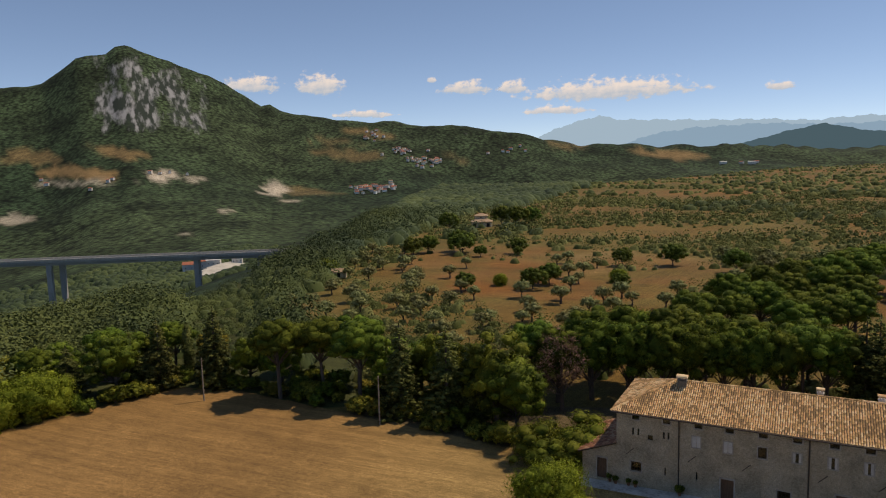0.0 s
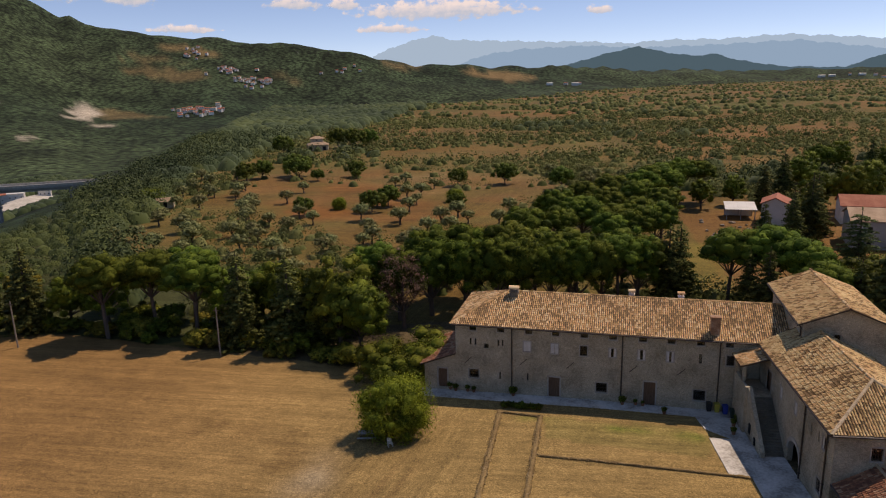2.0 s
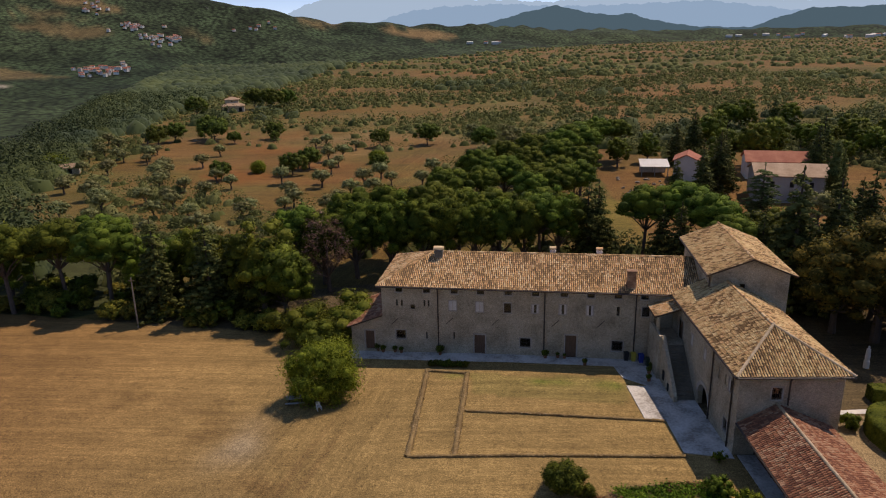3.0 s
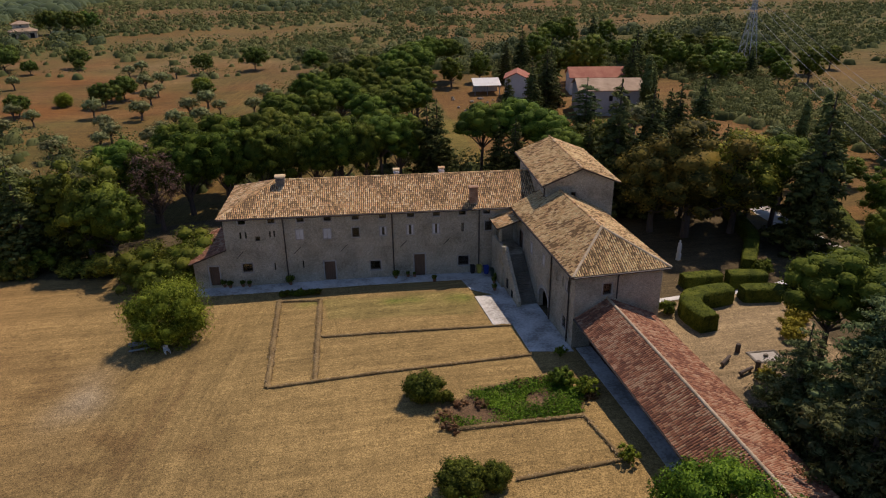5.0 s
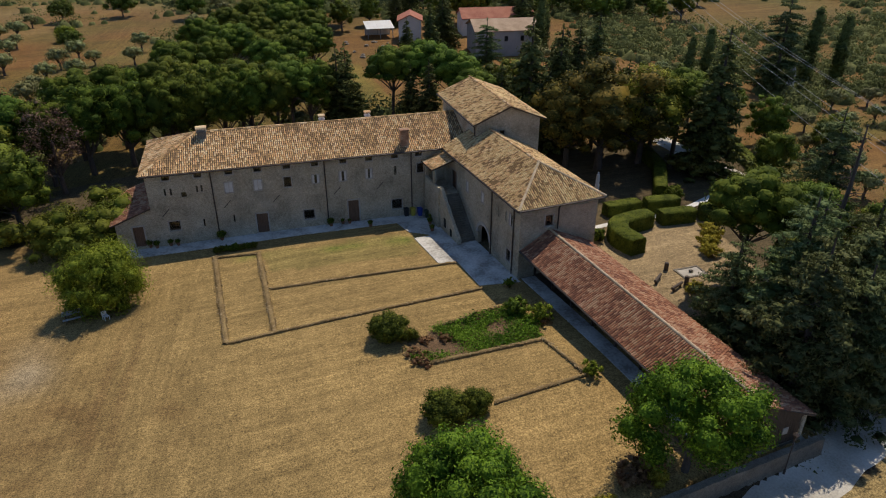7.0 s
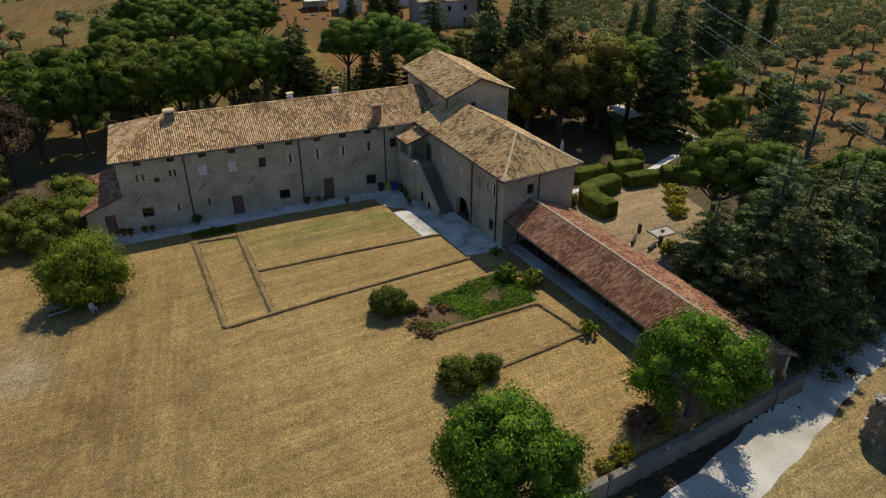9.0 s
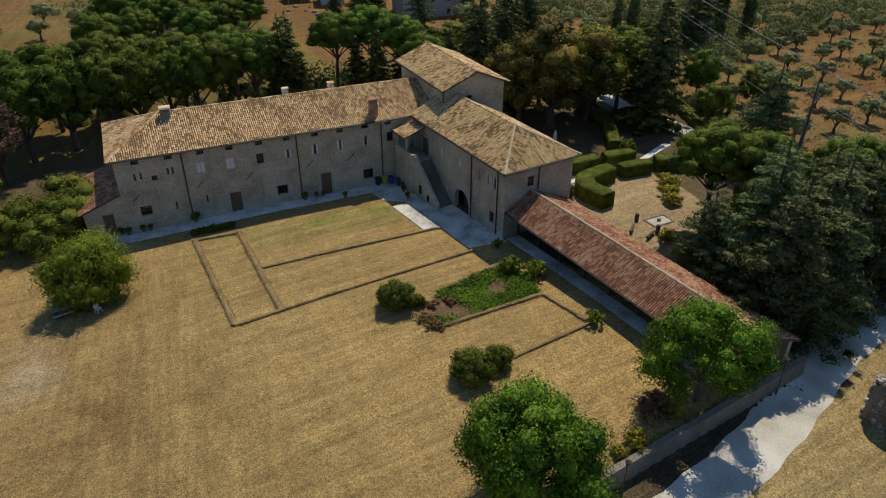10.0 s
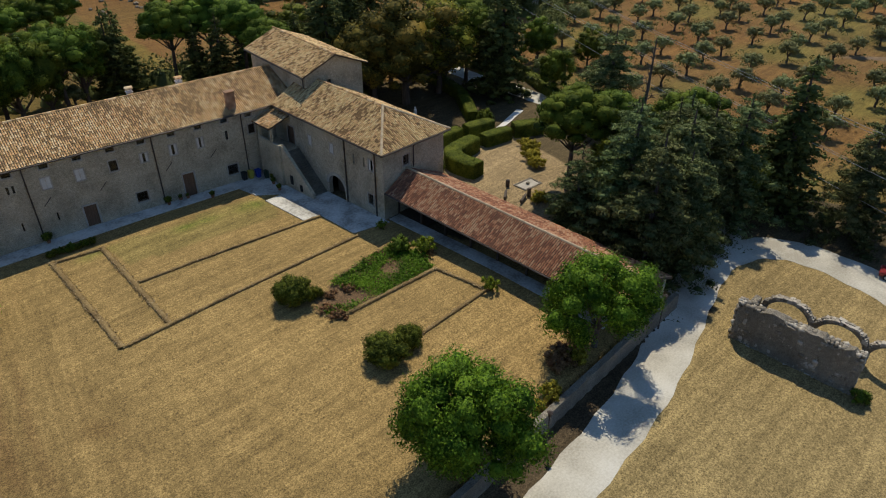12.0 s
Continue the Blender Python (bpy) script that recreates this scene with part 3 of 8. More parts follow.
def cover(x, y):
    """Land cover colours of the sheet, point by point."""
    r = np.hypot(x, y)
    az = np.degrees(np.arctan2(x, y))
    n1, n2 = wob(x, y, 9), wob(x, y, 41, 3.0)
    c = np.zeros((len(x), 3))
    c[:] = (0.105, 0.078, 0.04)                                    # scrub and wood floor
    soil = np.array((0.275, 0.122, 0.034))
    straw = np.array((0.266, 0.183, 0.072))
    green = np.array((0.168, 0.124, 0.036))
    plain = (r > 105) & (az > -45)
    k = np.clip(0.5 + 0.5 * wob(x, y, 60, 5.0) + 0.3 * n1, 0, 1)[:, None]
    c[plain] = (np.array((0.105, 0.096, 0.026)) * (1 - k) + (0.46 * soil + 0.27 * straw) * k)[plain]
    c[(r > 108) & (az < -27)] = (0.055, 0.062, 0.022)                # green growth on the valley's brink
    o = inside(x, y, ORCHARD)
    k = np.clip(0.5 + 0.4 * n2 + 0.3 * n1, 0, 1)[:, None]
    tuft = np.clip(0.25 + 0.8 * wob(x, y, 5.3, 4.0) + 0.5 * wob(x, y, 21, 7.0), 0, 0.75)[:, None]
    c[o] = ((soil * 0.72 * (1 - k) + straw * 0.74 * k) * (1 - tuft) + green * 0.8 * tuft)[o]
    grove = o & ~inside(x, y, BARE_HILL)
    c[grove] = (0.55 * c + 0.40 * np.array((0.135, 0.125, 0.036)))[grove]
    east = inside(x, y, [(66, 5), (62, 40), (66, 62), (76, 84), (108, 92), (170, 100), (170, 0)])
    lush = np.clip(tuft + 0.02, 0, 0.7)
    c[east] = ((soil * 0.74 * (1 - 0.6 * k) + straw * 0.4 * k) * (1 - lush) + np.array((0.145, 0.132, 0.034)) * lush)[east]
    beyond = r > interp(az, EDGE) + 60
    hill = np.array((0.030, 0.055, 0.027))
    bare, quarry = clearings(x, y)
    tint = (0.5 + 0.5 * wob(x, y, 260, 2.0))[:, None]
    c[beyond] = ((hill * (0.85 + 0.4 * tint) + np.array((0.012, 0.004, 0.0)) * tint) * (1 - bare[:, None]) + np.array((0.235, 0.155, 0.07)) * bare[:, None])[beyond]
    c = np.where(beyond[:, None], c * (1 - quarry[:, None]) + np.array((0.48, 0.42, 0.33)) * quarry[:, None], c)
    f = inside(x, y, FIELD)
    dry = straw[None, :] * (1.06 + 0.10 * wob(x, y, 14, 1.0)[:, None]) + np.array((0.02, 0.0, -0.005)) * n2[:, None]
    red = smooth(-x, 8, 60)[:, None] * 0.85
    dry = dry * (1 - red) + np.array((0.245, 0.138, 0.051)) * red
    c[f] = dry[f]
    lush = inside(x, y, [(0, 72), (16, 70.5), (17.5, 67), (16, 64), (0, 67)])
    c[lush] = (0.6 * dry + 0.4 * np.array((0.17, 0.165, 0.05)))[lush]
    w = inside(x, y, LAWN)
    c[w] = (dry * 1.0 + np.array((0.0, 0.022, 0.022)))[w]
    # dark earth verge; the wall's shadow is painted in with the soil
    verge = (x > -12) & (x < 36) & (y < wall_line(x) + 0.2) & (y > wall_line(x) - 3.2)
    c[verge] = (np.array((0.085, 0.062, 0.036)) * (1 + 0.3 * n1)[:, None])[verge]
    g = inside(x, y, GARDEN)
    c[g] = np.array((0.31, 0.225, 0.12)) * (1 + 0.12 * n1[g])[:, None]
    bed = inside(x, y, BED)
    c[bed] = (0.16, 0.10, 0.055)
    pale = np.clip(np.exp(-((x + 22.5) ** 2 / 5 + (y - 57) ** 2 / 22)) * (0.55 + 0.45 * wob(x, y, 1.7, 2.0)), 0, 1)[:, None] * 0.62
    c = c * (1 - pale) + np.array((0.42, 0.37, 0.28)) * pale
    for px, py, sx, sy, amount in ((-18.5, 47.5, 2.6, 6.5, 0.75), (-11.0, 46.5, 1.6, 4.0, 0.45), (-27, 60, 5.0, 4.0, 0.5), (-36, 66, 9.0, 2.2, 0.55), (-52, 78, 12.0, 3.0, 0.35), (-24, 42, 4.0, 5.0, 0.5)):   # worn brown patches
        k = amount * np.exp(-((x - px) / sx) ** 2 - ((y - py) / sy) ** 2) * np.clip(0.5 + 0.9 * wob(x, y, 0.9, 2.0) + 0.5 * wob(x, y, 2.7, 1.0), 0, 1)
        c = c * (1 - k[:, None]) + np.array((0.15, 0.088, 0.034)) * k[:, None]
    for px, py, sx, sy, amount in ((15.4, 68.6, 1.5, 1, 0.95), (7.7, 69.8, 1.6, 0.6, 0.7), (9.9, 69.5, 2.4, 0.9, 0.5), (-1.4, 71.4, 1.5, 0.6, 0.8)):   # damp green tufts along the paving
        k = amount * np.exp(-((x - px) / sx) ** 2 - ((y - py) / sy) ** 2) * np.clip(0.8 + 0.5 * wob(x, y, 0.5, 2.0), 0, 1)
        c = c * (1 - k[:, None]) + np.array((0.115, 0.165, 0.022)) * k[:, None]
    glade = inside(x, y, [(20, 112), (30, 100), (34, 128), (36, 158), (24, 160)])
    c[glade] = (0.5 * c + 0.5 * np.array((0.20, 0.17, 0.035)))[glade]
    for off in (0.0, 1.7):                                             # wheel tracks along the ruins
        d = np.abs(x - (-15.0 + off - 0.22 * (57 - y) + 0.006 * (57 - y) ** 2))
        t = 0.65 * (np.exp(-(d / 0.3) ** 2) * (y < 72) * (y > 20) * np.clip(0.55 + 0.5 * wob(x, y, 4.0, 2.0), 0, 0.9))[:, None]
        c = c * (1 - t) + np.array((0.17, 0.10, 0.042)) * t
    return np.clip(c, 0.01, 0.9)


BED = [(8.2, 47.2), (12.6, 49.4), (20.2, 50.0), (21.6, 47.0), (20.4, 44.0), (9.0, 44.5)]


def land(x, y):
    """How wooded (first) and how rocky (second) the far slopes are."""
    az, r = np.degrees(np.arctan2(x, y)), np.hypot(x, y)
    bare = np.maximum(*clearings(x, y))
    wood = smooth(r - interp(az, EDGE), 20, 120) * (1 - bare)
    el = np.degrees(np.arctan2(height(x, y) - EYE, r))
    rock = np.exp(-((az + 44.4) / 4.7) ** 4) * np.exp(-((el - 5.6 + 0.10 * (az + 45)) / 2.8) ** 4) * (r < 2950)
    return wood, rock


def build_ground():
    azs = np.radians(np.concatenate([np.arange(-66, 46, 0.33), np.arange(46, 112, 0.6), np.arange(112, 294, 4.0)]))
    rs = np.concatenate([np.arange(0.5, 132, 0.75), 132 * 1.022 ** np.arange(0, 166)])
    rs = rs[rs < 4900]
    A, Rr = np.meshgrid(azs, rs)
    x, y = (np.sin(A) * Rr).ravel(), (np.cos(A) * Rr).ravel()
    z = height(x, y)
    V = np.stack([x, y, z], 1)
    na, nr = len(azs), len(rs)
    i, j = np.meshgrid(np.arange(nr - 1), np.arange(na), indexing="ij")
    j2 = (j + 1) % na
    F = np.stack([i * na + j, i * na + j2, (i + 1) * na + j2, (i + 1) * na + j], -1).reshape(-1, 4)[:, ::-1]
    me = array_mesh("ground", V, F, GROUND, smooth=True)
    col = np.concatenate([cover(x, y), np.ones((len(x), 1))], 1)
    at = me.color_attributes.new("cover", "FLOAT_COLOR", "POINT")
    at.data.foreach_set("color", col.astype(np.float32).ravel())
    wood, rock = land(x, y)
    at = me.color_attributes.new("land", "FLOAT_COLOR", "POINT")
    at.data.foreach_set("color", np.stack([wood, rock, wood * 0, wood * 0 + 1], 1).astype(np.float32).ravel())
    return tagged(new("ground", me), "dry mown field, red orchard soil and wooded valley", "ground", kind="structure")


build_ground()


def strip(name, pts, widths, mat, label, category, lift=0.03):
    """A road or path laid on the ground along a centre line."""
    P = []
    for (p, q) in zip(pts, pts[1:]):
        n = max(2, int(math.dist(p, q) / 1.2))
        P += [(p[0] + (q[0] - p[0]) * k / n, p[1] + (q[1] - p[1]) * k / n) for k in range(n)]
    P.append(pts[-1])
    P = np.array(P)
    s = np.concatenate([[0], np.cumsum(np.hypot(*np.diff(P, axis=0).T))])
    for _ in range(14):
        P[1:-1] = (P[:-2] + 2 * P[1:-1] + P[2:]) / 4
    d = np.gradient(P, axis=0)
    nrm = np.stack([-d[:, 1], d[:, 0]], 1) / np.linalg.norm(d, axis=1)[:, None]
    w = np.interp(s / s[-1], np.linspace(0, 1, len(widths)), widths)
    V, F = [], []
    cols = 7
    for k in range(len(P)):
        for c in range(cols):
            off = (c / (cols - 1) - 0.5) * w[k] * (1 + (0.06 * math.sin(k * 1.7 + c) if c in (0, cols - 1) else 0))
            q = P[k] + nrm[k] * off
            V.append((q[0], q[1], H(q[0], q[1]) + lift + (0.02 if 0 < c < cols - 1 else -0.06)))
    for k in range(len(P) - 1):
        for c in range(cols - 1):
            F.append((k * cols + c, k * cols + c + 1, (k + 1) * cols + c + 1, (k + 1) * cols + c))
    F = [f[::-1] for f in F]
    return tagged(new(name, array_mesh(name, V, F, mat, True)), label, category, kind="structure")

strip("road", [(-30, 14.0), (0, 18.8), (9, 20.0), (18, 20.5), (25, 21.7), (33, 24.0), (40, 25.9), (47, 26.4), (54, 32), (60, 45), (64, 57), (66.4, 67), (66.8, 78), (67.2, 87), (69, 98)], [3.8, 3.8, 3.8, 4.2, 4.8, 4.2, 3.8, 3.4], GRAVEL, "white gravel lane beside the stone field wall", "road", 0.07)
strip("road", [(40, 25.4), (46, 25.6), (50.2, 23.2), (51.4, 18.5), (50, 11.5), (47, 3), (45, -10), (44, -30)], [3.0, 4.4, 5.0, 5.2, 5.4, 5.5], GRAVEL, "white gravel branch of the lane in dappled shade", "road", 0.09)

# ---- the monastery ----
GLASS = bpy.data.materials.new("window_glass")
GLASS.use_nodes = True
_g = GLASS.node_tree.nodes["Principled BSDF"]
_g.inputs["Base Color"].default_value, _g.inputs["Roughness"].default_value = (0.5, 0.55, 0.55, 1), 0.08
_g.inputs["Transmission Weight"].default_value = 1.0


def frame_of(side, x0, x1, y0, y1):
    """Maps (along the wall, depth inwards, height) to the house's space, for each of its four sides."""
    return {"s": lambda u, d, z: (u, y0 + d, z), "w": lambda u, d, z: (x0 + d, -u, z),
            "e": lambda u, d, z: (x1 - d, u, z), "n": lambda u, d, z: (-u, y1 - d, z)}[side]


def opening(house, place, u0, u1, z0, z1, kind, trim=True):
    """What fills a hole in a wall: a door, a glazed window with bars, closed or half-closed shutters."""
    def b(name, mat, parent, dims, label=""):
        bm = bmesh.new()
        for (a0, a1, d0, d1, h0, h1) in dims:
            vs = box(bm, a0, a1, d0, d1, h0, h1)
            for v in vs:
                v.co = place(*v.co)
        return part(name, bm, mat, parent, label)
    if kind == "door":
        d = b("door", DOORWOOD, house, [(u0 + 0.03, u1 - 0.03, 0.16, 0.24, z0, z1 - 0.02)], "brown wooden door")
        w = (u1 - u0) / 4
        for k in range(4):
            b("board", DOORWOOD, d, [(u0 + 0.05 + k * w, u0 + (k + 1) * w - 0.01, 0.135, 0.165, z0 + 0.05, z1 - 0.1)])
        b("door_frame", SURROUND, d, [(u0 - 0.16, u0, -0.03, 0.15, z0, z1), (u1, u1 + 0.16, -0.03, 0.15, z0, z1), (u0 - 0.16, u1 + 0.16, -0.03, 0.15, z1, z1 + 0.2)])
        return
    bm = bmesh.new()
    o, d0, t = (0.12, -0.025, 0.17) if trim else (0.035, 0.06, 0.12)
    panel(bm, u0 - o, u1 + o, z0 - o, z1 + o, t, [(u0 + 0.004, u1 - 0.004, z0 + 0.004, z1 - 0.004)], lambda u, d, z: place(u, d + d0, z))
    w = part("window", bm, SURROUND, house, "limestone-framed window opening")
    if kind == "shut":
        m = (u0 + u1) / 2
        for a0, a1 in ((u0 + 0.01, m - 0.02), (m + 0.02, u1 - 0.01)):
            b("shutter", SHUTTER, w, [(a0, a1, 0.03, 0.08, z0 + 0.01, z1 - 0.01)], "closed pale painted shutter")
    else:
        b("window_frame", WOOD, w, [(u0, u0 + 0.05, 0.2, 0.26, z0, z1), (u1 - 0.05, u1, 0.2, 0.26, z0, z1), (u0, u1, 0.2, 0.26, z0, z0 + 0.05), (u0, u1, 0.2, 0.26, z1 - 0.05, z1)])
        b("pane", GLASS, w, [(u0 + 0.05, u1 - 0.05, 0.225, 0.235, z0 + 0.05, z1 - 0.05)])
        if kind == "half":
            m = (u0 + u1) / 2
            b("shutter", SHUTTER, w, [(u0 + 0.01, u0 + 0.26, 0.06, 0.1, z0, z1)], "half-open pale shutter")
            b("shutter", SHUTTER, w, [(u1 - 0.24, u1 - 0.01, 0.06, 0.1, z0, z1)], "half-open pale shutter")
        if kind == "bars":
            b("grille", PIPE, w, [(u, u + 0.025, 0.02, 0.045, z0, z1) for u in np.linspace(u0 + 0.12, u1 - 0.14, 4)] + [(u0, u1, 0.02, 0.045, z, z + 0.025) for z in np.linspace(z0 + 0.2, z1 - 0.2, 3)])


def house_walls(house, x0, x1, y0, y1, z0, z1, fill, mat=STONE, thick=0.5, names=("s", "e", "n", "w")):
    """Four walls with their openings. fill: side -> rows of (u, width, z0, z1, kind); kind 'gap' stays open."""
    spans = {"s": (x0, x1), "e": (y0 + thick, y1 - thick), "n": (-x1, -x0), "w": (-y1 + thick, -y0 - thick)}
    for s in names:
        place = frame_of(s, x0, x1, y0, y1)
        rows = [(u - w / 2, u + w / 2, a, b, k) for u, w, a, b, k in fill.get(s, [])]
        bm = bmesh.new()
        panel(bm, *spans[s], z0, z1, thick, [r[:4] for r in rows], place)
        part("wall", bm, mat, house)
        for u0, u1, a, b, k in rows:
            if k != "gap":
                opening(house, place, u0, u1, a, b, k, trim=k != "slit")


def downpipe(house, x, y, z0, z1, dx=0.0, dy=0.0):
    bm = bmesh.new()
    tube(bm, [(x, y, z0), (x, y, z1 - 0.5), (x + dx * 0.5, y + dy * 0.5, z1 - 0.12), (x + dx, y + dy, z1)], [0.075] * 4, 8)
    p = part("downpipe", bm, PIPE, house, "dark copper downpipe")
    for z in np.arange(z0 + 0.6, z1 - 0.6, 2.0):
        part("bracket", boxed(x - 0.1, x + 0.1, y - 0.1, y + 0.1, z, z + 0.05), PIPE, p)


def gutter(house, p, q):
    bm = bmesh.new()
    tube(bm, [p, q], [0.085, 0.085], 8)
    part("gutter", bm, PIPE, house)


def chimney(name, label, x, y, z0, z1, w, d, mat, m=None, hood=True):
    c = thing(name, label, "chimney", m)
    bm = boxed(x - w / 2, x + w / 2, y - d / 2, y + d / 2, z0, z1, bevel=0.03)
    part("shaft", bm, mat, c)
    bm = boxed(x - w / 2 - 0.08, x + w / 2 + 0.08, y - d / 2 - 0.08, y + d / 2 + 0.08, z1, z1 + 0.12, bevel=0.02)
    part("cap", bm, mat, c)
    if hood:
        for sx in (-1, 1):
            for sy in (-1, 1):
                part("pillar", boxed(x + sx * (w / 2 - 0.1) - 0.08, x + sx * (w / 2 - 0.1) + 0.08, y + sy * (d / 2 - 0.1) - 0.08, y + sy * (d / 2 - 0.1) + 0.08, z1 + 0.12, z1 + 0.45), mat, c)
        bm = bmesh.new()
        tube(bm, [(x - w / 2 - 0.12, y, z1 + 0.5), (x + w / 2 + 0.12, y, z1 + 0.5)], [d / 2 + 0.1] * 2, 10)
        for v in bm.verts:
            v.co.z = z1 + 0.45 + max(0, v.co.z - z1 - 0.5) * 0.6 + (0 if v.co.z > z1 + 0.45 else -0.03)
        part("hood", bm, TILE, c)
    return c


# the long wing; its own axes: x along the front, y into the house
WING = Matrix.Translation((-13.0, 79.056, 0)) @ Matrix.Rotation(math.atan(-0.112), 4, "Z")
wing = thing("main_wing", "long two-storey rubble stone monastery wing with hipped tile roof", "building", WING)
attic = [(u, 0.85, 6.9, 7.5, "attic") for u in (4.4, 7.84, 11.24, 14.43, 17.75, 21.0, 24.35, 27.45, 30.6, 33.6)]
front = attic + [
    (11.03, 0.85, 4.7, 5.95, "shut"), (14.3, 0.85, 4.65, 5.9, "shut"), (17.7, 0.85, 4.65, 5.9, "bars"), (20.98, 0.8, 4.75, 5.8, "half"), (24.24, 0.8, 4.7, 5.9, "half"),
    (27.4, 0.75, 4.7, 5.9, "half"), (30.65, 0.35, 4.75, 5.9, "slit"), (33.8, 0.85, 4.75, 5.95, "bars"),
    (4.09, 0.22, 5.05, 5.9, "slit"), (4.72, 0.22, 5.05, 5.9, "slit"), (7.55, 0.22, 5.1, 5.95, "slit"), (8.06, 0.22, 5.1, 5.95, "slit"), (6.06, 0.55, 4.7, 5.3, "slit"),
    (7.72, 0.18, 0.75, 1.75, "slit"), (11.12, 0.18, 0.85, 1.85, "slit"),
    (14.3, 1.3, -0.9, 1.6, "door"), (25.3, 1.3, -0.9, 2.0, "door"),
    (4.45, 1.2, 0.7, 1.85, "bars"), (19.85, 1.25, 0.2, 1.4, "bars"), (30.75, 1.3, 0.2, 1.5, "bars")]
house_walls(wing, 2.2, 40.0, 0.0, 11.6, -1.4, 7.75, {"s": front})
# floor coloured near-black so the rooms behind the windows look unlit
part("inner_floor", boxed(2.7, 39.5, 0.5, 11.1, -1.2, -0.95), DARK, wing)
EV, RD, RZ, EZ = -0.4, 5.8, 10.35, 7.72
roofs = {"front": [(1.6, EV, EZ), (40.0, EV, EZ), (40.0, RD, RZ), (8.0, RD, RZ)], "back": [(40.0, 12.15, EZ), (1.6, 12.15, EZ), (8.0, RD, RZ), (40.0, RD, RZ)],
         "hip": [(1.6, 12.15, EZ), (1.6, EV, EZ), (8.0, RD, RZ), (8.0, RD, RZ)]}
for k, c in enumerate(roofs.values()):
    slab("roof", c if c[2] != c[3] else c[:3], UNDER, wing)
    tiles("roof_tiles", c, TILE, wing, seed=11 + k, label="weathered tan barrel tiles")
ridge_tiles("ridge_tiles", (8, RD, RZ), (40, RD, RZ), TILE, wing)
ridge_tiles("hip_tiles", (1.6, EV, EZ), (8, RD, RZ), TILE, wing, seed=4)
ridge_tiles("hip_tiles", (1.6, 12.15, EZ), (8, RD, RZ), TILE, wing, seed=5)
gutter(wing, (1.6, EV - 0.06, EZ - 0.07), (36, EV - 0.06, EZ - 0.07))
for u in (9.2, 22.1, 32.65):
    downpipe(wing, u, -0.1, -0.9, 7.6, 0, -0.3)
for u, z in ((3.75, 3.0), (10.6, 3.3), (16.2, 3.35), (23.4, 3.5), (28.7, 3.6)):
    bm = bmesh.new()
    tube(bm, [(u - 0.42, -0.03, z - 0.42), (u + 0.42, -0.03, z + 0.42)], [0.045, 0.045], 6)
    part("wall_anchor", bm, PIPE, wing, "iron tie-rod anchor bar")
# rafter ends under the eaves
rafter = part("rafter", boxed(0, 0.1, EV + 0.03, 0.0, EZ - 0.2, EZ - 0.08), WOOD, wing, "dark rafter end", Matrix.Translation((2.4, 0, 0)))
for u in np.arange(3.1, 36, 0.7):
    r = new("rafter", rafter.data)
    r.parent, r.matrix_basis = wing, Matrix.Translation((u, 0, 0))

# lean-to at the west end
lean = thing("lean_to", "low stone lean-to with a red tile roof", "building", WING)
house_walls(lean, -1.9, 2.18, 0.02, 9.5, -1.4, 2.1, {"s": [(0.45, 1.15, -0.9, 1.6, "door")]}, names=("s", "w", "n"))
for y in (0.02, 9.0):
    bm = bmesh.new()
    vs = [bm.verts.new(p) for p in ((-1.9, y, 2.1), (2.18, y, 2.1), (2.18, y, 3.65), (-1.9, y + 0.5, 2.1), (2.18, y + 0.5, 2.1), (2.18, y + 0.5, 3.65))]
    for f in ((0, 1, 2), (5, 4, 3), (0, 2, 5, 3), (1, 4, 5, 2), (0, 3, 4, 1)):
        bm.faces.new([vs[i] for i in f])
    part("gable", bm, STONE, lean)
lc = [(-2.35, 9.9, 2.1), (-2.35, -0.3, 2.1), (2.2, -0.3, 3.85), (2.2, 9.9, 3.85)]
slab("roof", lc, UNDER, lean)
tiles("roof_tiles", lc, TILE_RED, lean, seed=21, label="red barrel tiles")

chimney("chimney", "brick chimney with a flat cap on the wing roof", 32.05, 0.75, 7.4, 10.1, 1.0, 0.75, BRICK, WING, False)
chimney("chimney", "stone chimney with an arched tile hood on the ridge", 8.7, 5.0, 9.6, 10.6, 1.0, 0.8, RUIN, WING)
chimney("chimney", "small stone chimney with a pale hood behind the ridge", 23.0, 7.6, 9.2, 10.15, 0.6, 0.55, PLASTER, WING)
chimney("chimney", "small stone chimney with a pale hood behind the ridge", 28.8, 7.6, 9.2, 10.15, 0.6, 0.55, PLASTER, WING)

# corner tower
TOWER = Matrix.Translation((25.8, 71.1, 0)) @ Matrix.Rotation(radians(-5.0), 4, "Z")
tower = thing("corner_tower", "square stone tower with a low gabled tile roof", "building", TOWER)
house_walls(tower, 0.6, 8.7, 0.6, 14.2, -1.4, 11.3, {"s": [(3.9, 0.6, 9.3, 10.2, "slit")]})
for y in (0.6, 13.7):
    bm = bmesh.new()
    vs = [bm.verts.new(p) for p in ((0.6, y, 11.3), (8.7, y, 11.3), (4.65, y, 13.0), (0.6, y + 0.5, 11.3), (8.7, y + 0.5, 11.3), (4.65, y + 0.5, 13.0))]
    for f in ((0, 1, 2), (5, 4, 3), (0, 2, 5, 3), (1, 4, 5, 2), (0, 3, 4, 1)):
        bm.faces.new([vs[i] for i in f])
    part("gable", bm, STONE, tower)
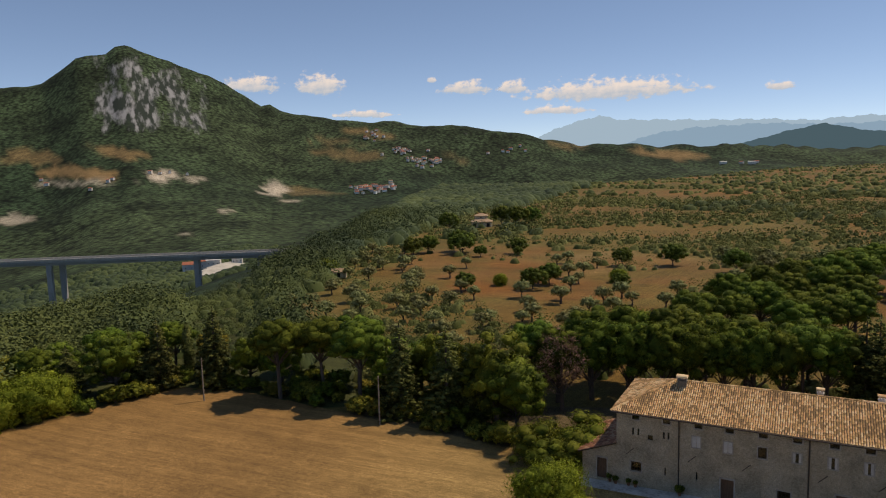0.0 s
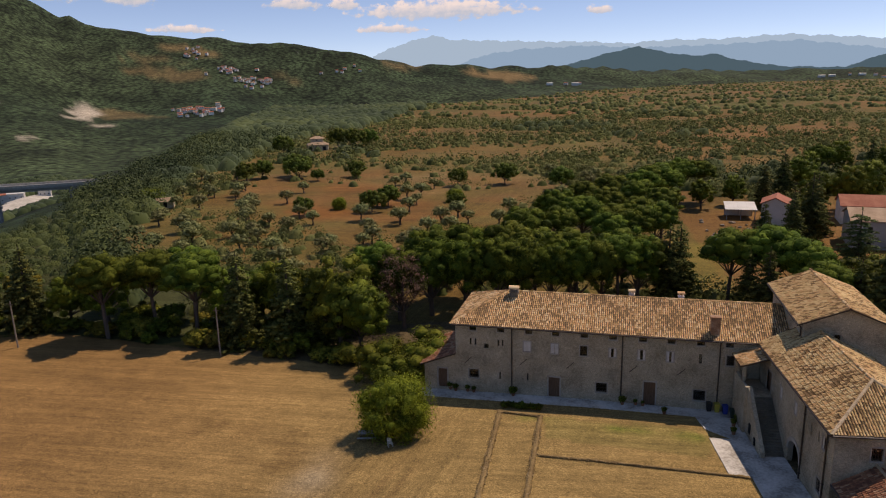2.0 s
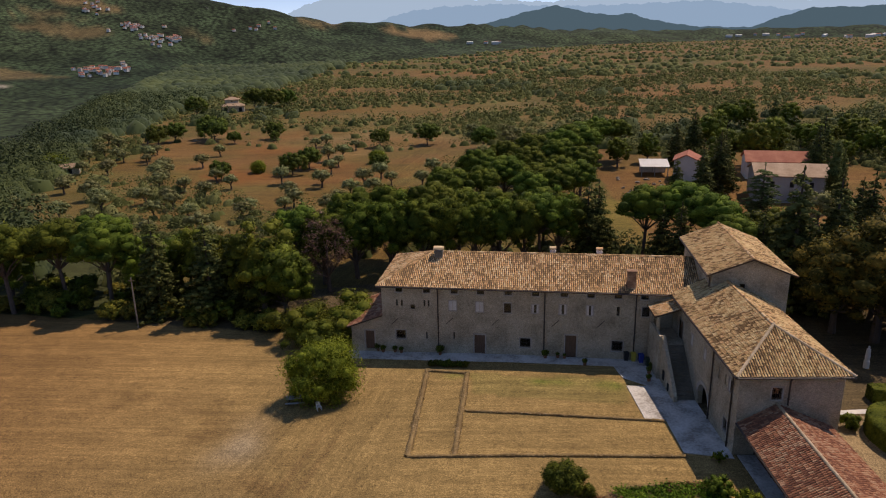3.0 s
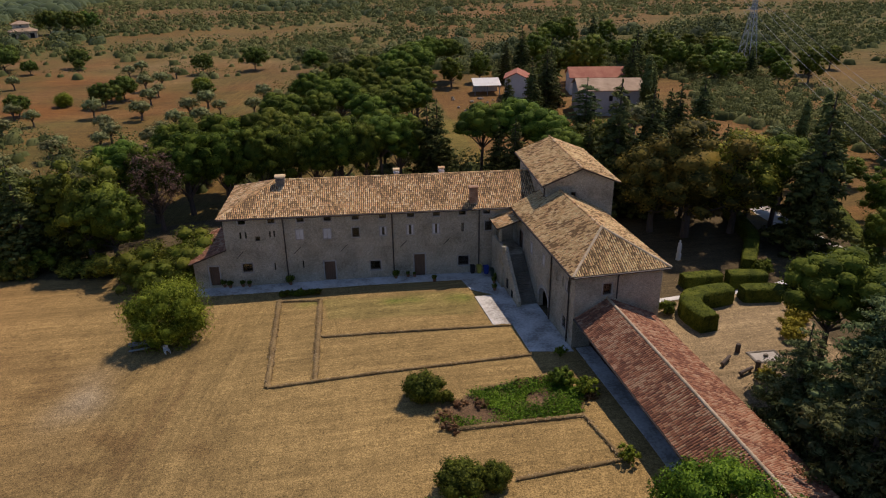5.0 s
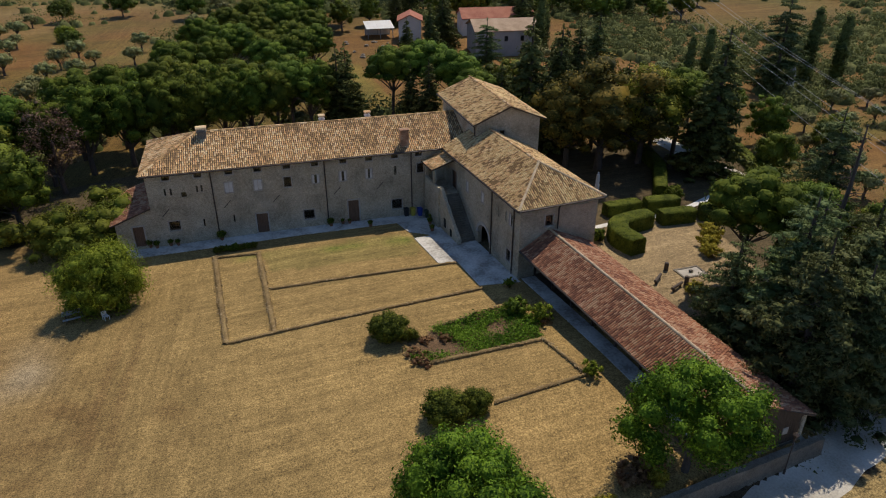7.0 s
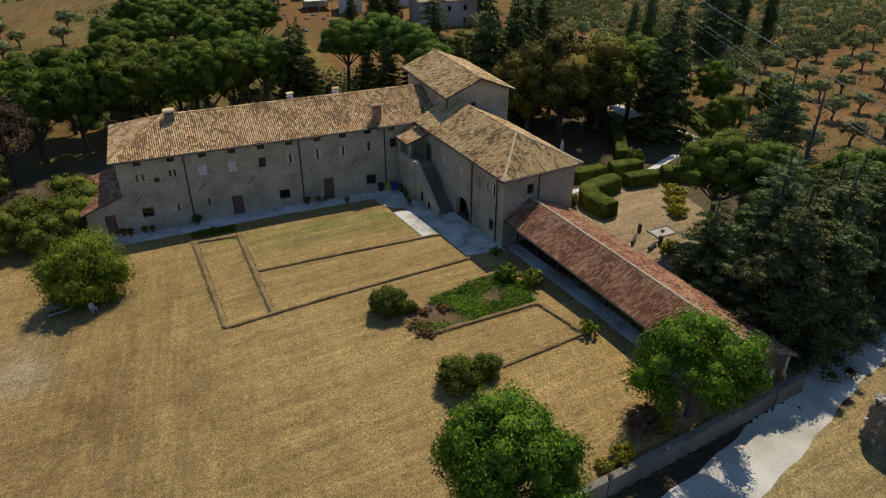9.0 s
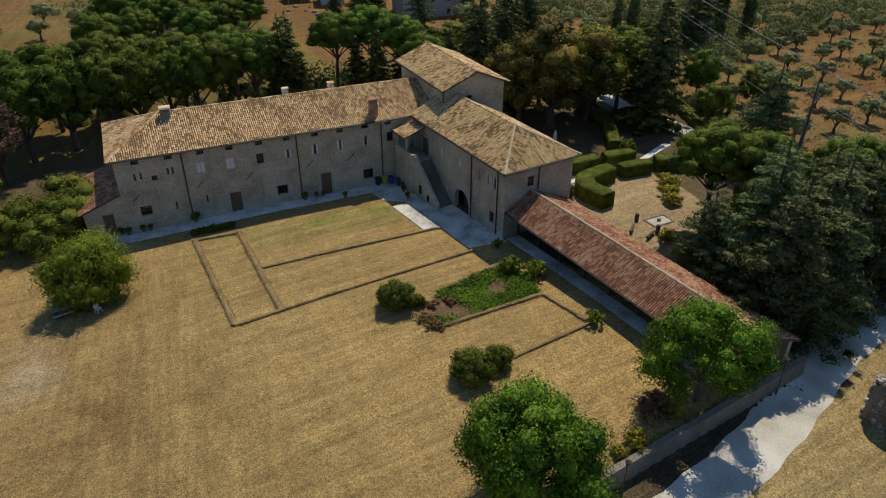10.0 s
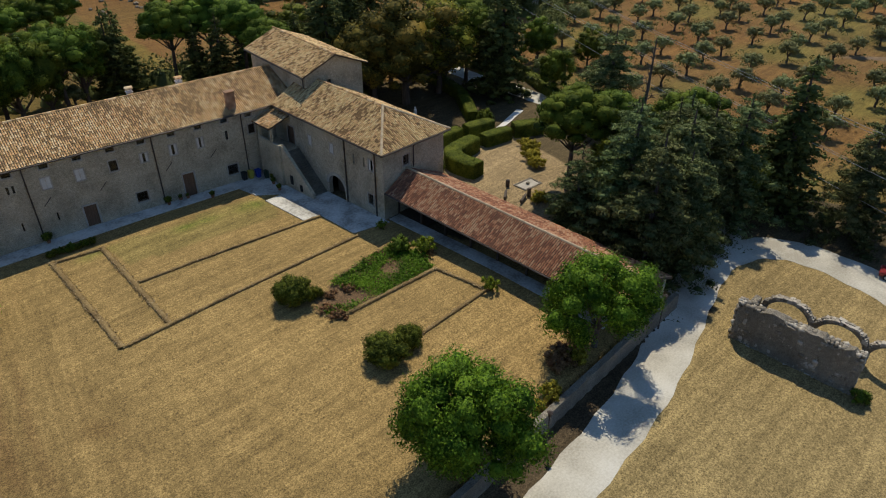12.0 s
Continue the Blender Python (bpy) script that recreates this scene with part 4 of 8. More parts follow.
for k, c in enumerate(([(0, 14.8, 11.32), (0, 0, 11.32), (4.65, 0, 13.2), (4.65, 14.8, 13.2)], [(9.3, 0, 11.32), (9.3, 14.8, 11.32), (4.65, 14.8, 13.2), (4.65, 0, 13.2)])):
    slab("roof", c, UNDER, tower)
    tiles("roof_tiles", c, TILE_LICHEN, tower, seed=31 + k, label="lichen-yellowed barrel tiles")
ridge_tiles("ridge_tiles", (4.65, 0, 13.2), (4.65, 14.8, 13.2), TILE, tower)
gutter(tower, (-0.06, 0, 11.24), (-0.06, 14.8, 11.24))
downpipe(tower, 0.5, 1.0, 8.5, 11.2, -0.5, 0)

# gate block
block = thing("gate_block", "stone block with an arched gateway and hipped tile roof", "building")
BX0, BX1, BY0, BY1 = 23.6, 32.6, 54.75, 74.8
west = [(-63.1, 3.0, -0.9, 2.3, "gap"), (-63.6, 0.6, 5.0, 6.2, "shut"), (-67.7, 0.6, 4.7, 5.9, "shut"), (-59.6, 0.25, 5.1, 6.2, "slit"), (-57.9, 0.25, 5.3, 6.4, "slit"), (-56.7, 0.85, 5.2, 6.5, "half"), (-57.0, 0.9, 1.0, 2.3, "bars"), (-71.5, 1.3, 3.6, 5.9, "door")]
house_walls(block, BX0, BX1, BY0, BY1, -1.4, 7.95, {"w": west, "s": [(26.9, 0.9, 5.5, 6.7, "bars")], "e": [(60.0, 0.8, 5.0, 6.2, "shut")]})
# the arch over the gateway: a rounded head cut from the square hole
bm = bmesh.new()
for x in (23.58, 24.12):
    pts = [(64.6, 2.3)] + [(63.1 + 1.5 * math.cos(t), 0.95 + 1.35 * math.sin(t)) for t in np.linspace(0, math.pi, 17)] + [(61.6, 2.3)]
    for s in (1, -1):
        arc = [(63.1 + s * 1.5 * math.cos(t), 0.95 + 1.35 * math.sin(t)) for t in np.linspace(0, math.pi / 2, 9)]
        corner = bm.verts.new((x, 63.1 + s * 1.5, 2.31))
        vs = [bm.verts.new((x, y, z)) for y, z in arc]
        for a, b in zip(vs, vs[1:]):
            bm.faces.new((corner, a, b) if (s > 0) == (x < 24) else (corner, b, a))
part("arch_head", bm, STONE, block)
bm = bmesh.new()
for t0, t1 in zip(np.linspace(0, math.pi, 15)[:-1], np.linspace(0, math.pi, 15)[1:]):
    t1 -= 0.015
    q = [(63.1 + r * math.cos(t), 0.95 + (r - 0.15) * math.sin(t)) for r, t in ((1.5, t0), (1.9, t0), (1.9, t1), (1.5, t1))]
    a = [bm.verts.new((23.54, y, z)) for y, z in q]
    b = [bm.verts.new((24.1, y, z)) for y, z in q]
    bm.faces.new(a[::-1])
    for i in range(4):
        bm.faces.new((a[i], a[(i + 1) % 4], b[(i + 1) % 4], b[i]))
bmesh.ops.recalc_face_normals(bm, faces=bm.faces[:])
part("arch_ring", bm, SURROUND, block, "ring of dressed arch stones")
part("gate", boxed(24.9, 25.05, 61.6, 64.6, -0.9, 2.4), WOOD, block, "dark wooden gate inside the arch")
# near-black here too: the darkness is put into the block's floor
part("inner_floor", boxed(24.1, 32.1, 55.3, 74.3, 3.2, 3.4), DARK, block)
BE, BR = 7.95, 10.5
bx0, bx1, by0 = 23.05, 33.15, 54.25
mid = (bx0 + bx1) / 2
for k, c in enumerate(([(bx0, 74.4, BE), (bx0, by0, BE), (mid, by0 + 5.4, BR), (mid, 74.4, BR)], [(bx1, by0, BE), (bx1, 74.4, BE), (mid, 74.4, BR), (mid, by0 + 5.4, BR)], [(bx0, by0, BE), (bx1, by0, BE), (mid, by0 + 5.4, BR), (mid, by0 + 5.4, BR)])):
    slab("roof", c if c[2] != c[3] else c[:3], UNDER, block)
    tiles("roof_tiles", c, TILE_LICHEN, block, seed=41 + k, label="lichen-yellowed barrel tiles")
ridge_tiles("ridge_tiles", (mid, by0 + 5.4, BR), (mid, 71.6, BR), TILE, block)
for e in (bx0, bx1):
    ridge_tiles("hip_tiles", (e, by0, BE), (mid, by0 + 5.4, BR), TILE_PALE, block, seed=6)
gutter(block, (bx0 - 0.06, by0, BE - 0.08), (bx0 - 0.06, 73.4, BE - 0.08))
gutter(block, (bx0, by0 - 0.06, BE - 0.08), (bx1, by0 - 0.06, BE - 0.08))
downpipe(block, 23.5, 61.1, -0.3, 7.85, -0.45, 0)
downpipe(block, 23.5, 56.0, -0.2, 7.85, -0.45, 0)
downpipe(block, 27.9, 54.65, 5.0, 7.85, 0, -0.45)

# outside stair up to the covered landing
stair = thing("outside_stair", "steep stone stair with a parapet and tiled porch over its landing", "stair")
n = 24
for k in range(n):
    z1, y1 = 3.55 - k * 4.25 / n, 70.2 - k * 5.4 / n
    part("step", boxed(21.6, 23.58, y1 - 5.4 / n, y1 + 0.02, -1.0, z1), RUIN, stair)
bm = bmesh.new()
for x0, x1 in ((21.2, 21.6),):
    q = [(64.7, -1.2), (70.2, -1.2), (70.2, 4.55), (64.7, 0.2)]
    a = [bm.verts.new((x0, y, z)) for y, z in q]
    b = [bm.verts.new((x1, y, z)) for y, z in q]
    bm.faces.new(a), bm.faces.new(b[::-1])
    for i in range(4):
        bm.faces.new((a[i], b[i], b[(i + 1) % 4], a[(i + 1) % 4]))
bmesh.ops.recalc_face_normals(bm, faces=bm.faces[:])
part("parapet", bm, STONE, stair)
part("landing", boxed(20.9, 23.58, 70.2, 74.6, -1.2, 3.6), STONE, stair)
part("landing_parapet", boxed(20.9, 21.2, 70.2, 74.6, 3.6, 4.6), STONE, stair)
part("landing_parapet", boxed(21.2, 21.6, 70.2, 70.55, 3.6, 4.6), STONE, stair)
part("pillar", boxed(20.95, 21.3, 71.7, 72.05, 4.6, 6.4, bevel=0.03), STONE, stair)
part("pillar", boxed(20.95, 21.3, 74.2, 74.55, 4.6, 6.4, bevel=0.03), STONE, stair)
# black boxes on the parapet stand for the shade in small openings
for dims in ((21.1, 21.22, 66.6, 67.0, -0.2, 0.6), (21.1, 21.22, 68.4, 68.9, 0.1, 1.2)):
    part("vent", boxed(*dims), DARK, stair)
pc = [(20.6, 75.0, 6.4), (20.6, 71.4, 6.4), (23.55, 71.4, 7.3), (23.55, 75.0, 7.3)]
slab("porch_roof", pc, UNDER, stair)
tiles("roof_tiles", pc, TILE, stair, seed=51, label="weathered tan barrel tiles")

# long open shed
shed = thing("long_shed", "long open-fronted shed with a red tile roof", "building")
SY0, SY1 = 25.6, 54.7
WX, WZ, PX, PZ, EX, EZ2 = 23.7, 3.25, 27.0, 5.1, 31.9, 2.9          # west eave, ridge, east eave of the shed roof
part("back_wall", boxed(31.0, 31.4, SY0, SY1, -1.4, 3.0), STONE, shed)
part("end_wall", boxed(25.5, 31.0, SY0, SY0 + 0.4, -1.4, 0.7), RUIN, shed)
# dark boarding added to paint shade onto this end
for k in range(22):
    part("board", boxed(25.52 + k * 0.25, 25.75 + k * 0.25, SY0 + 0.08, SY0 + 0.3, 0.7, 2.92), WOOD, shed)
part("end_window", boxed(29.4, 29.9, SY0 + 0.03, SY0 + 0.1, 1.6, 2.2), SURROUND, shed)
# added black wall that paints the deep shade inside the open front
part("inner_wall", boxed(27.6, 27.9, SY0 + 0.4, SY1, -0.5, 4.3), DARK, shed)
part("inner_floor", boxed(25.6, 31.0, SY0 + 0.4, SY1, -0.5, 0.12), WOOD, shed)
for y in np.arange(SY0 + 0.2, SY1, 3.6):
    part("post", boxed(25.5, 25.7, y, y + 0.2, -0.3, 3.95), WOOD, shed)
part("beam", boxed(25.48, 25.72, SY0, SY1, 3.75, 3.95), WOOD, shed)
bm = bmesh.new()
prof = ((25.5, 2.9), (31.4, 2.9), (27.0, 4.95), (25.5, 4.1))
vs = [bm.verts.new((x, y, z)) for y in (SY0, SY0 + 0.4) for x, z in prof]
bm.faces.new(vs[:4]), bm.faces.new(vs[4:][::-1])
for k in range(4):
    bm.faces.new((vs[k], vs[k + 4], vs[(k + 1) % 4 + 4], vs[(k + 1) % 4]))
bmesh.ops.recalc_face_normals(bm, faces=bm.faces[:])
# gable given the same dark wood, its shade put into the colour
part("gable", bm, WOOD, shed)
for k, c in enumerate(([(WX, SY1, WZ), (WX, SY0 - 0.3, WZ), (PX, SY0 - 0.3, PZ), (PX, SY1, PZ)], [(EX, SY0 - 0.3, EZ2), (EX, SY1, EZ2), (PX, SY1, PZ), (PX, SY0 - 0.3, PZ)])):
    slab("roof", c, UNDER, shed)
    tiles("roof_tiles", c, TILE_RED, shed, seed=61 + k, label="red and buff barrel tiles")
ridge_tiles("ridge_tiles", (PX, SY0 - 0.3, PZ), (PX, SY1, PZ), TILE_PALE, shed)
gutter(shed, (WX - 0.07, SY0 - 0.3, WZ - 0.07), (WX - 0.07, SY1, WZ - 0.07))

# ---- paving and the traces of old walls ----
def paving(name, label, outline, lift, mat=PAVING, m=None):
    """A paved sheet that follows the ground a hand above it."""
    bm = prism(outline, 0, 1)
    bmesh.ops.subdivide_edges(bm, edges=[e for e in bm.edges if e.calc_length() > 4], cuts=6, use_grid_fill=True)
    for v in bm.verts:
        p = (m @ v.co.to_3d()) if m else v.co
        v.co.z = H(p.x, p.y) + (lift if v.co.z > 0.5 else -0.4)
    ob = part(name, bm, mat, None)
    if m:
        ob.matrix_basis = m
    return tagged(ob, label, "pavement", kind="structure")


paving("pavement", "pale concrete strip along the wing's front", [(-2.3, -2.15), (34.5, -2.05), (34.5, -0.01), (-2.3, -0.01)], 0.06, m=WING)
paving("pavement", "pale concrete forecourt of the gate block", [(19.4, 55.0), (23.58, 54.0), (23.58, 69.9), (21.3, 73.5), (16.8, 73.65), (17.2, 70.6), (19.4, 68.6)], 0.07)
paving("pavement", "sunlit white paving slab beside the lawn", [(17.4, 61.1), (19.38, 60.8), (19.38, 68.4), (17.2, 68.5)], 0.09)
paving("pavement", "concrete walkway along the open shed", [(24.0, 27), (25.58, 27), (25.58, 54.6), (24.0, 54.6)], 0.05)


def stones(name, label, pts, width, top, size=0.3, seed=1, mat=RUIN, category="wall", kind="", loose=0.0):
    """A low run of loose field stones along a line."""
    rng = np.random.default_rng(seed)
    V, F = [], []
    cube = np.array([(x, y, z) for z in (-1, 1) for x, y in ((-1, -1), (1, -1), (1, 1), (-1, 1))], float)
    faces = ((3, 2, 1, 0), (4, 5, 6, 7), (0, 1, 5, 4), (1, 2, 6, 5), (2, 3, 7, 6), (3, 0, 4, 7))
    for p, q in zip(pts, pts[1:]):
        L = math.dist(p, q)
        d = ((q[0] - p[0]) / L, (q[1] - p[1]) / L)
        for s in np.arange(0, L, size * 0.8):
            for w in np.arange(-width / 2, width / 2 + 0.01, size * 0.85):
                for z in np.arange(0, max(top, 0.01), size * 0.75):
                    if rng.random() < (0.12 if z > 0 else loose):
                        continue
                    x = p[0] + d[0] * s - d[1] * w + rng.normal(0, 0.05 if loose == 0 else 0.1)
                    y = p[1] + d[1] * s + d[0] * w + rng.normal(0, 0.05)
                    h = size * rng.uniform(0.35, 0.62) * (1 if loose == 0 else rng.uniform(0.5, 1.25))
                    a = rng.uniform(0, 3.14)
                    c = cube * (h, h * rng.uniform(0.7, 1.1), h * 0.75) * rng.uniform(0.75, 1.1, (8, 3))
                    k = len(V)
                    for v in c:
                        V.append((x + v[0] * math.cos(a) - v[1] * math.sin(a), y + v[0] * math.sin(a) + v[1] * math.cos(a), H(x, y) + z + v[2] + 0.03))
                    F += [tuple(k + i for i in f) for f in faces]
    ob = new(name, array_mesh(name, V, F, mat))
    return tagged(ob, label, category, kind=kind)


def footing(pts, width, top, seed):
    """What is left of a wall: a low crumbling bank with stones in it."""
    g = np.random.default_rng(seed)
    t = thing("wall_footing", "low earthy footing of a vanished wall in dry grass", "footing")
    (x0, y0), (x1, y1) = pts
    L = math.dist(*pts)
    d = ((x1 - x0) / L, (y1 - y0) / L)
    V, F = [], []
    prof = (-0.5, -0.38, 0.0, 0.38, 0.5)
    n = int(L / 0.25) + 1
    for i in range(n):
        s = L * i / (n - 1)
        wv = width * g.uniform(0.85, 1.15)
        for j, f in enumerate(prof):
            x, y = x0 + d[0] * s - d[1] * f * wv, y0 + d[1] * s + d[0] * f * wv
            h = -0.1 if j in (0, 4) else top * g.uniform(0.55, 1.1)
            V.append((x, y, H(x, y) + h))
    for i in range(n - 1):
        for j in range(4):
            F.append((i * 5 + j, (i + 1) * 5 + j, (i + 1) * 5 + j + 1, i * 5 + j + 1))
    o = new("bank", array_mesh("bank", V, F, BANK))
    o.parent = t
    o = stones("rubble", "", pts, width, 0.01, 0.10, seed, RUBBLE, "", "stuff", 0.55)
    o.parent, o.location.z = t, top * 0.8 - (0.06 if width > 0.5 else 0.07)
    return t


BANK = material("crumbling_bank", [(0.15, 0.095, 0.036), (0.225, 0.15, 0.058), (0.29, 0.20, 0.08)], (0.6, 6), 0.95, 0.6, 12)
RUIN_LOOSE = material("ruin_stones", [(0.18, 0.155, 0.12), (0.33, 0.29, 0.23), (0.48, 0.43, 0.36)], (0.5, 4), 0.95, 0.4, 14, island=0.45)
RUBBLE = material("rubble", [(0.17, 0.112, 0.045), (0.27, 0.185, 0.078), (0.37, 0.275, 0.145)], (0.5, 4), 0.95, 0.3, 14, island=0.5)
for k, (pts, w, t) in enumerate((
        ([(-5.0, 73.3), (-5.8, 54.6)], 0.52, 0.2), ([(-0.3, 72.2), (-1.5, 54.4)], 0.52, 0.2), ([(-4.7, 73.0), (-0.4, 72.1)], 0.4, 0.2), ([(-5.8, 54.6), (19.4, 54.3)], 0.32, 0.2),
        ([(-0.4, 63.0), (19.2, 60.7)], 0.3, 0.18), ([(12.6, 49.4), (19.8, 50.3)], 0.3, 0.2), ([(9.0, 44.3), (20.4, 43.7)], 0.36, 0.22), ([(20.4, 43.7), (21.1, 37.8)], 0.3, 0.2), ([(21.1, 37.8), (12.6, 37.5)], 0.32, 0.18), ([(9.0, 44.3), (8.2, 46.5)], 0.3, 0.1))):
    footing(pts, w, t * 1.25, 70 + k)

# field wall along the lane
FW = [(-8, wall_line(-8)), (11, wall_line(11)), (33, wall_line(33))]
bm = bmesh.new()
xs = np.arange(-8, 33.2, 0.8)
prev = None
rngw = np.random.default_rng(5)
for x in xs:
    y = wall_line(x)
    hz = H(x, y + 1.0) + 0.35 + rngw.normal(0, 0.03)
    ring = [bm.verts.new(p) for p in ((x, y - 0.45, -1.3), (x, y - 0.35, hz), (x, y + 0.15, hz + 0.03), (x, y + 0.15, -1.3))]
    if prev:
        for i in range(3):
            bm.faces.new((prev[i], ring[i], ring[i + 1], prev[i + 1]))
    else:
        bm.faces.new(ring[::-1])
    prev = ring
bm.faces.new(prev)
bmesh.ops.recalc_face_normals(bm, faces=bm.faces[:])
tagged(part("field_wall", bm, RUIN, None), "rubble stone retaining wall along the gravel lane", "wall")

# ---- trees ----
def sprays(rng, pos, nrm, size, stretch=1.5):
    """Small three-cornered leaf sprays facing outwards. Returns corners (n, 3, 3)."""
    n = len(pos)
    nrm = nrm / np.linalg.norm(nrm, axis=1)[:, None]
    t = np.cross(nrm, rng.normal(size=(n, 3)))
    t /= np.linalg.norm(t, axis=1)[:, None]
    b = np.cross(nrm, t)
    s = (size * rng.uniform(0.6, 1.35, n))[:, None]
    return np.stack([pos - t * s * 0.6 * stretch, pos + t * s * 0.4 * stretch - b * s * 0.42, pos + t * s * 0.4 * stretch + b * s * 0.42 - nrm * s * 0.1], 1)


def soft_mesh(name, verts, faces, normals, mat):
    """Foliage: faces lit as the rounded mass that they belong to."""
    me = array_mesh(name, verts, faces, mat, True)
    normals = np.asarray(normals, float)
    me.normals_split_custom_set_from_vertices(normals / np.linalg.norm(normals, axis=1)[:, None])
    return me


def spray_mesh(name, tris, mat, normals=None):
    tris = np.asarray(tris)
    n = len(tris)
    faces = np.arange(n * 3).reshape(n, 3)
    if normals is None:
        return array_mesh(name, tris.reshape(-1, 3), faces, mat)
    return soft_mesh(name, tris.reshape(-1, 3), faces, np.repeat(normals, 3, 0), mat)


PHI = (1 + 5 ** 0.5) / 2
ICO = np.array([(-1, PHI, 0), (1, PHI, 0), (-1, -PHI, 0), (1, -PHI, 0), (0, -1, PHI), (0, 1, PHI), (0, -1, -PHI), (0, 1, -PHI), (PHI, 0, -1), (PHI, 0, 1), (-PHI, 0, -1), (-PHI, 0, 1)]) / math.hypot(1, PHI)
ICO_FACES = np.array([(0, 11, 5), (0, 5, 1), (0, 1, 7), (0, 7, 10), (0, 10, 11), (1, 5, 9), (5, 11, 4), (11, 10, 2), (10, 7, 6), (7, 1, 8), (3, 9, 4), (3, 4, 2), (3, 2, 6), (3, 6, 8), (3, 8, 9), (4, 9, 5), (2, 4, 11), (6, 2, 10), (8, 6, 7), (9, 8, 1)])


def finer(V, F):
    """Each face of a ball cut in four."""
    V, seen, out = [tuple(v) for v in V], {}, []

    def mid(i, j):
        k = (min(i, j), max(i, j))
        if k not in seen:
            m = np.array(V[i]) + np.array(V[j])
            V.append(tuple(m / np.linalg.norm(m)))
            seen[k] = len(V) - 1
        return seen[k]
    for a, b, c in F:
        p, q, r = mid(a, b), mid(b, c), mid(c, a)
        out += [(a, p, r), (b, q, p), (c, r, q), (p, q, r)]
    return np.array(V), np.array(out)


BALL, BALL_FACES = finer(ICO, ICO_FACES)


def crown_mesh(name, rng, C, Rr, n, size, up, shell, mat, inner=0.74, stretch=1.5, fine=True, ragged=0.4):
    """Leaf sprays round lumpy masses, each with a dense, shaded middle of its own."""
    C, Rr = np.asarray(C, float), np.asarray(Rr, float)
    middle = C.mean(0)
    w = (Rr[:, 0] * Rr[:, 1] * Rr[:, 2]) ** (2 / 3)
    w = np.minimum(w, 2.0 * np.median(w))
    k = rng.choice(len(C), n, p=w / w.sum())
    d = rng.normal(size=(n, 3))
    d /= np.linalg.norm(d, axis=1)[:, None]
    rad = rng.uniform(shell[0], shell[1], n)
    pos = C[k] + d * Rr[k] * rad[:, None]
    out = pos - middle
    out /= np.linalg.norm(out, axis=1)[:, None] + 1e-6
    lit = d + 0.55 * out + rng.normal(size=(n, 3)) * ragged
    q = sprays(rng, pos, d + rng.normal(size=(n, 3)) * 0.5 + np.array((0, 0, up)), size, stretch)
    B, F = (BALL, BALL_FACES) if fine else (ICO, ICO_FACES)
    m = len(B)
    V = C[:, None, :] + B[None] * Rr[:, None, :] * rng.uniform(inner - 0.16, inner + 0.10, (len(C), m, 1))
    F = (np.arange(len(C))[:, None, None] * m + F[None]).reshape(-1, 3)
    nv = np.repeat(B[None], len(C), 0) + 0.4 * (C - middle)[:, None, :] / (np.linalg.norm(C - middle, axis=1)[:, None, None] + 0.5) + rng.normal(size=V.shape) * ragged * 0.6
    return soft_mesh(name, np.concatenate([q.reshape(-1, 3), V.reshape(-1, 3)]), np.concatenate([np.arange(n * 3).reshape(n, 3), F + n * 3]),
                     np.concatenate([np.repeat(lit, 3, 0), nv.reshape(-1, 3)]), mat)


def spread_out(rng, n, low=-1.0, jitter=0.25):
    """n directions spread evenly over a ball above a given height."""
    k = np.arange(n) + 0.5
    z = 1 - (1 - low) * k / n
    a = k * 2.39996 + rng.normal(0, jitter, n)
    r = np.sqrt(1 - z * z)
    return np.stack([r * np.cos(a), r * np.sin(a), z], 1)


def mesh_from(bm, name, mat):
    me = bpy.data.meshes.new(name)
    bm.normal_update()
    bm.to_mesh(me)
    bm.free()
    me.materials.append(mat)
    return me


def branches(bm, rng, base, tips, r0, r1):
    for t in tips:
        b, t = Vector(base), Vector(t)
        m = b.lerp(t, 0.5) + Vector((rng.normal(0, 0.25), rng.normal(0, 0.25), rng.normal(0.2, 0.15)))
        tube(bm, [b, m, t], [r0, (r0 + r1) / 2, r1], 5)


def make_pine(seed, n=5200, mat=None):
    """Umbrella pine 13 m high: bare leaning trunk, fanned limbs, broad domed crown open below."""
    rng = np.random.default_rng(seed)
    C, Rr = [], []
    side = rng.uniform(0.82, 1.15, 7)
    for d in spread_out(rng, 30, 0.0):
        r = rng.uniform(0.84, 1.02) * side[int(math.atan2(d[1], d[0]) / 6.2832 * 7 % 7)]
        C.append((d[0] * r * 4.0, d[1] * r * 4.0, 9.4 + d[2] * r * 2.6 + rng.normal(0, 0.18)))
        q = rng.uniform(0.85, 1.35)
        Rr.append((q * 1.12, q * 1.12, q * 0.78))
    C.append((0, 0, 9.5))
    Rr.append((4.15, 4.15, 2.6))
    for i in range(10):
        a = i * 0.6283 + rng.normal(0, 0.2)
        r = rng.uniform(2.4, 3.9)
        C.append((r * math.cos(a), r * math.sin(a), rng.uniform(7.6, 9.0)))
        q = rng.uniform(0.7, 1.1)
        Rr.append((q * 1.3, q * 1.3, q * 0.6))
    bm = bmesh.new()
    tube(bm, [(0, 0, -0.6), (0.1, 0.1, 3), (0.3, 0.1, 6), (0.2, 0.2, 9.5)], [0.36, 0.28, 0.24, 0.14], 8)
    branches(bm, rng, (0.25, 0.12, 5.2), [C[-1 - i] for i in range(10)], 0.13, 0.03)
    return mesh_from(bm, "trunk", BARK), crown_mesh("crown", rng, C, Rr, n, 0.19, 0.5, (0.72, 1.16), mat or LEAF_PINE, 0.8, 1.7)


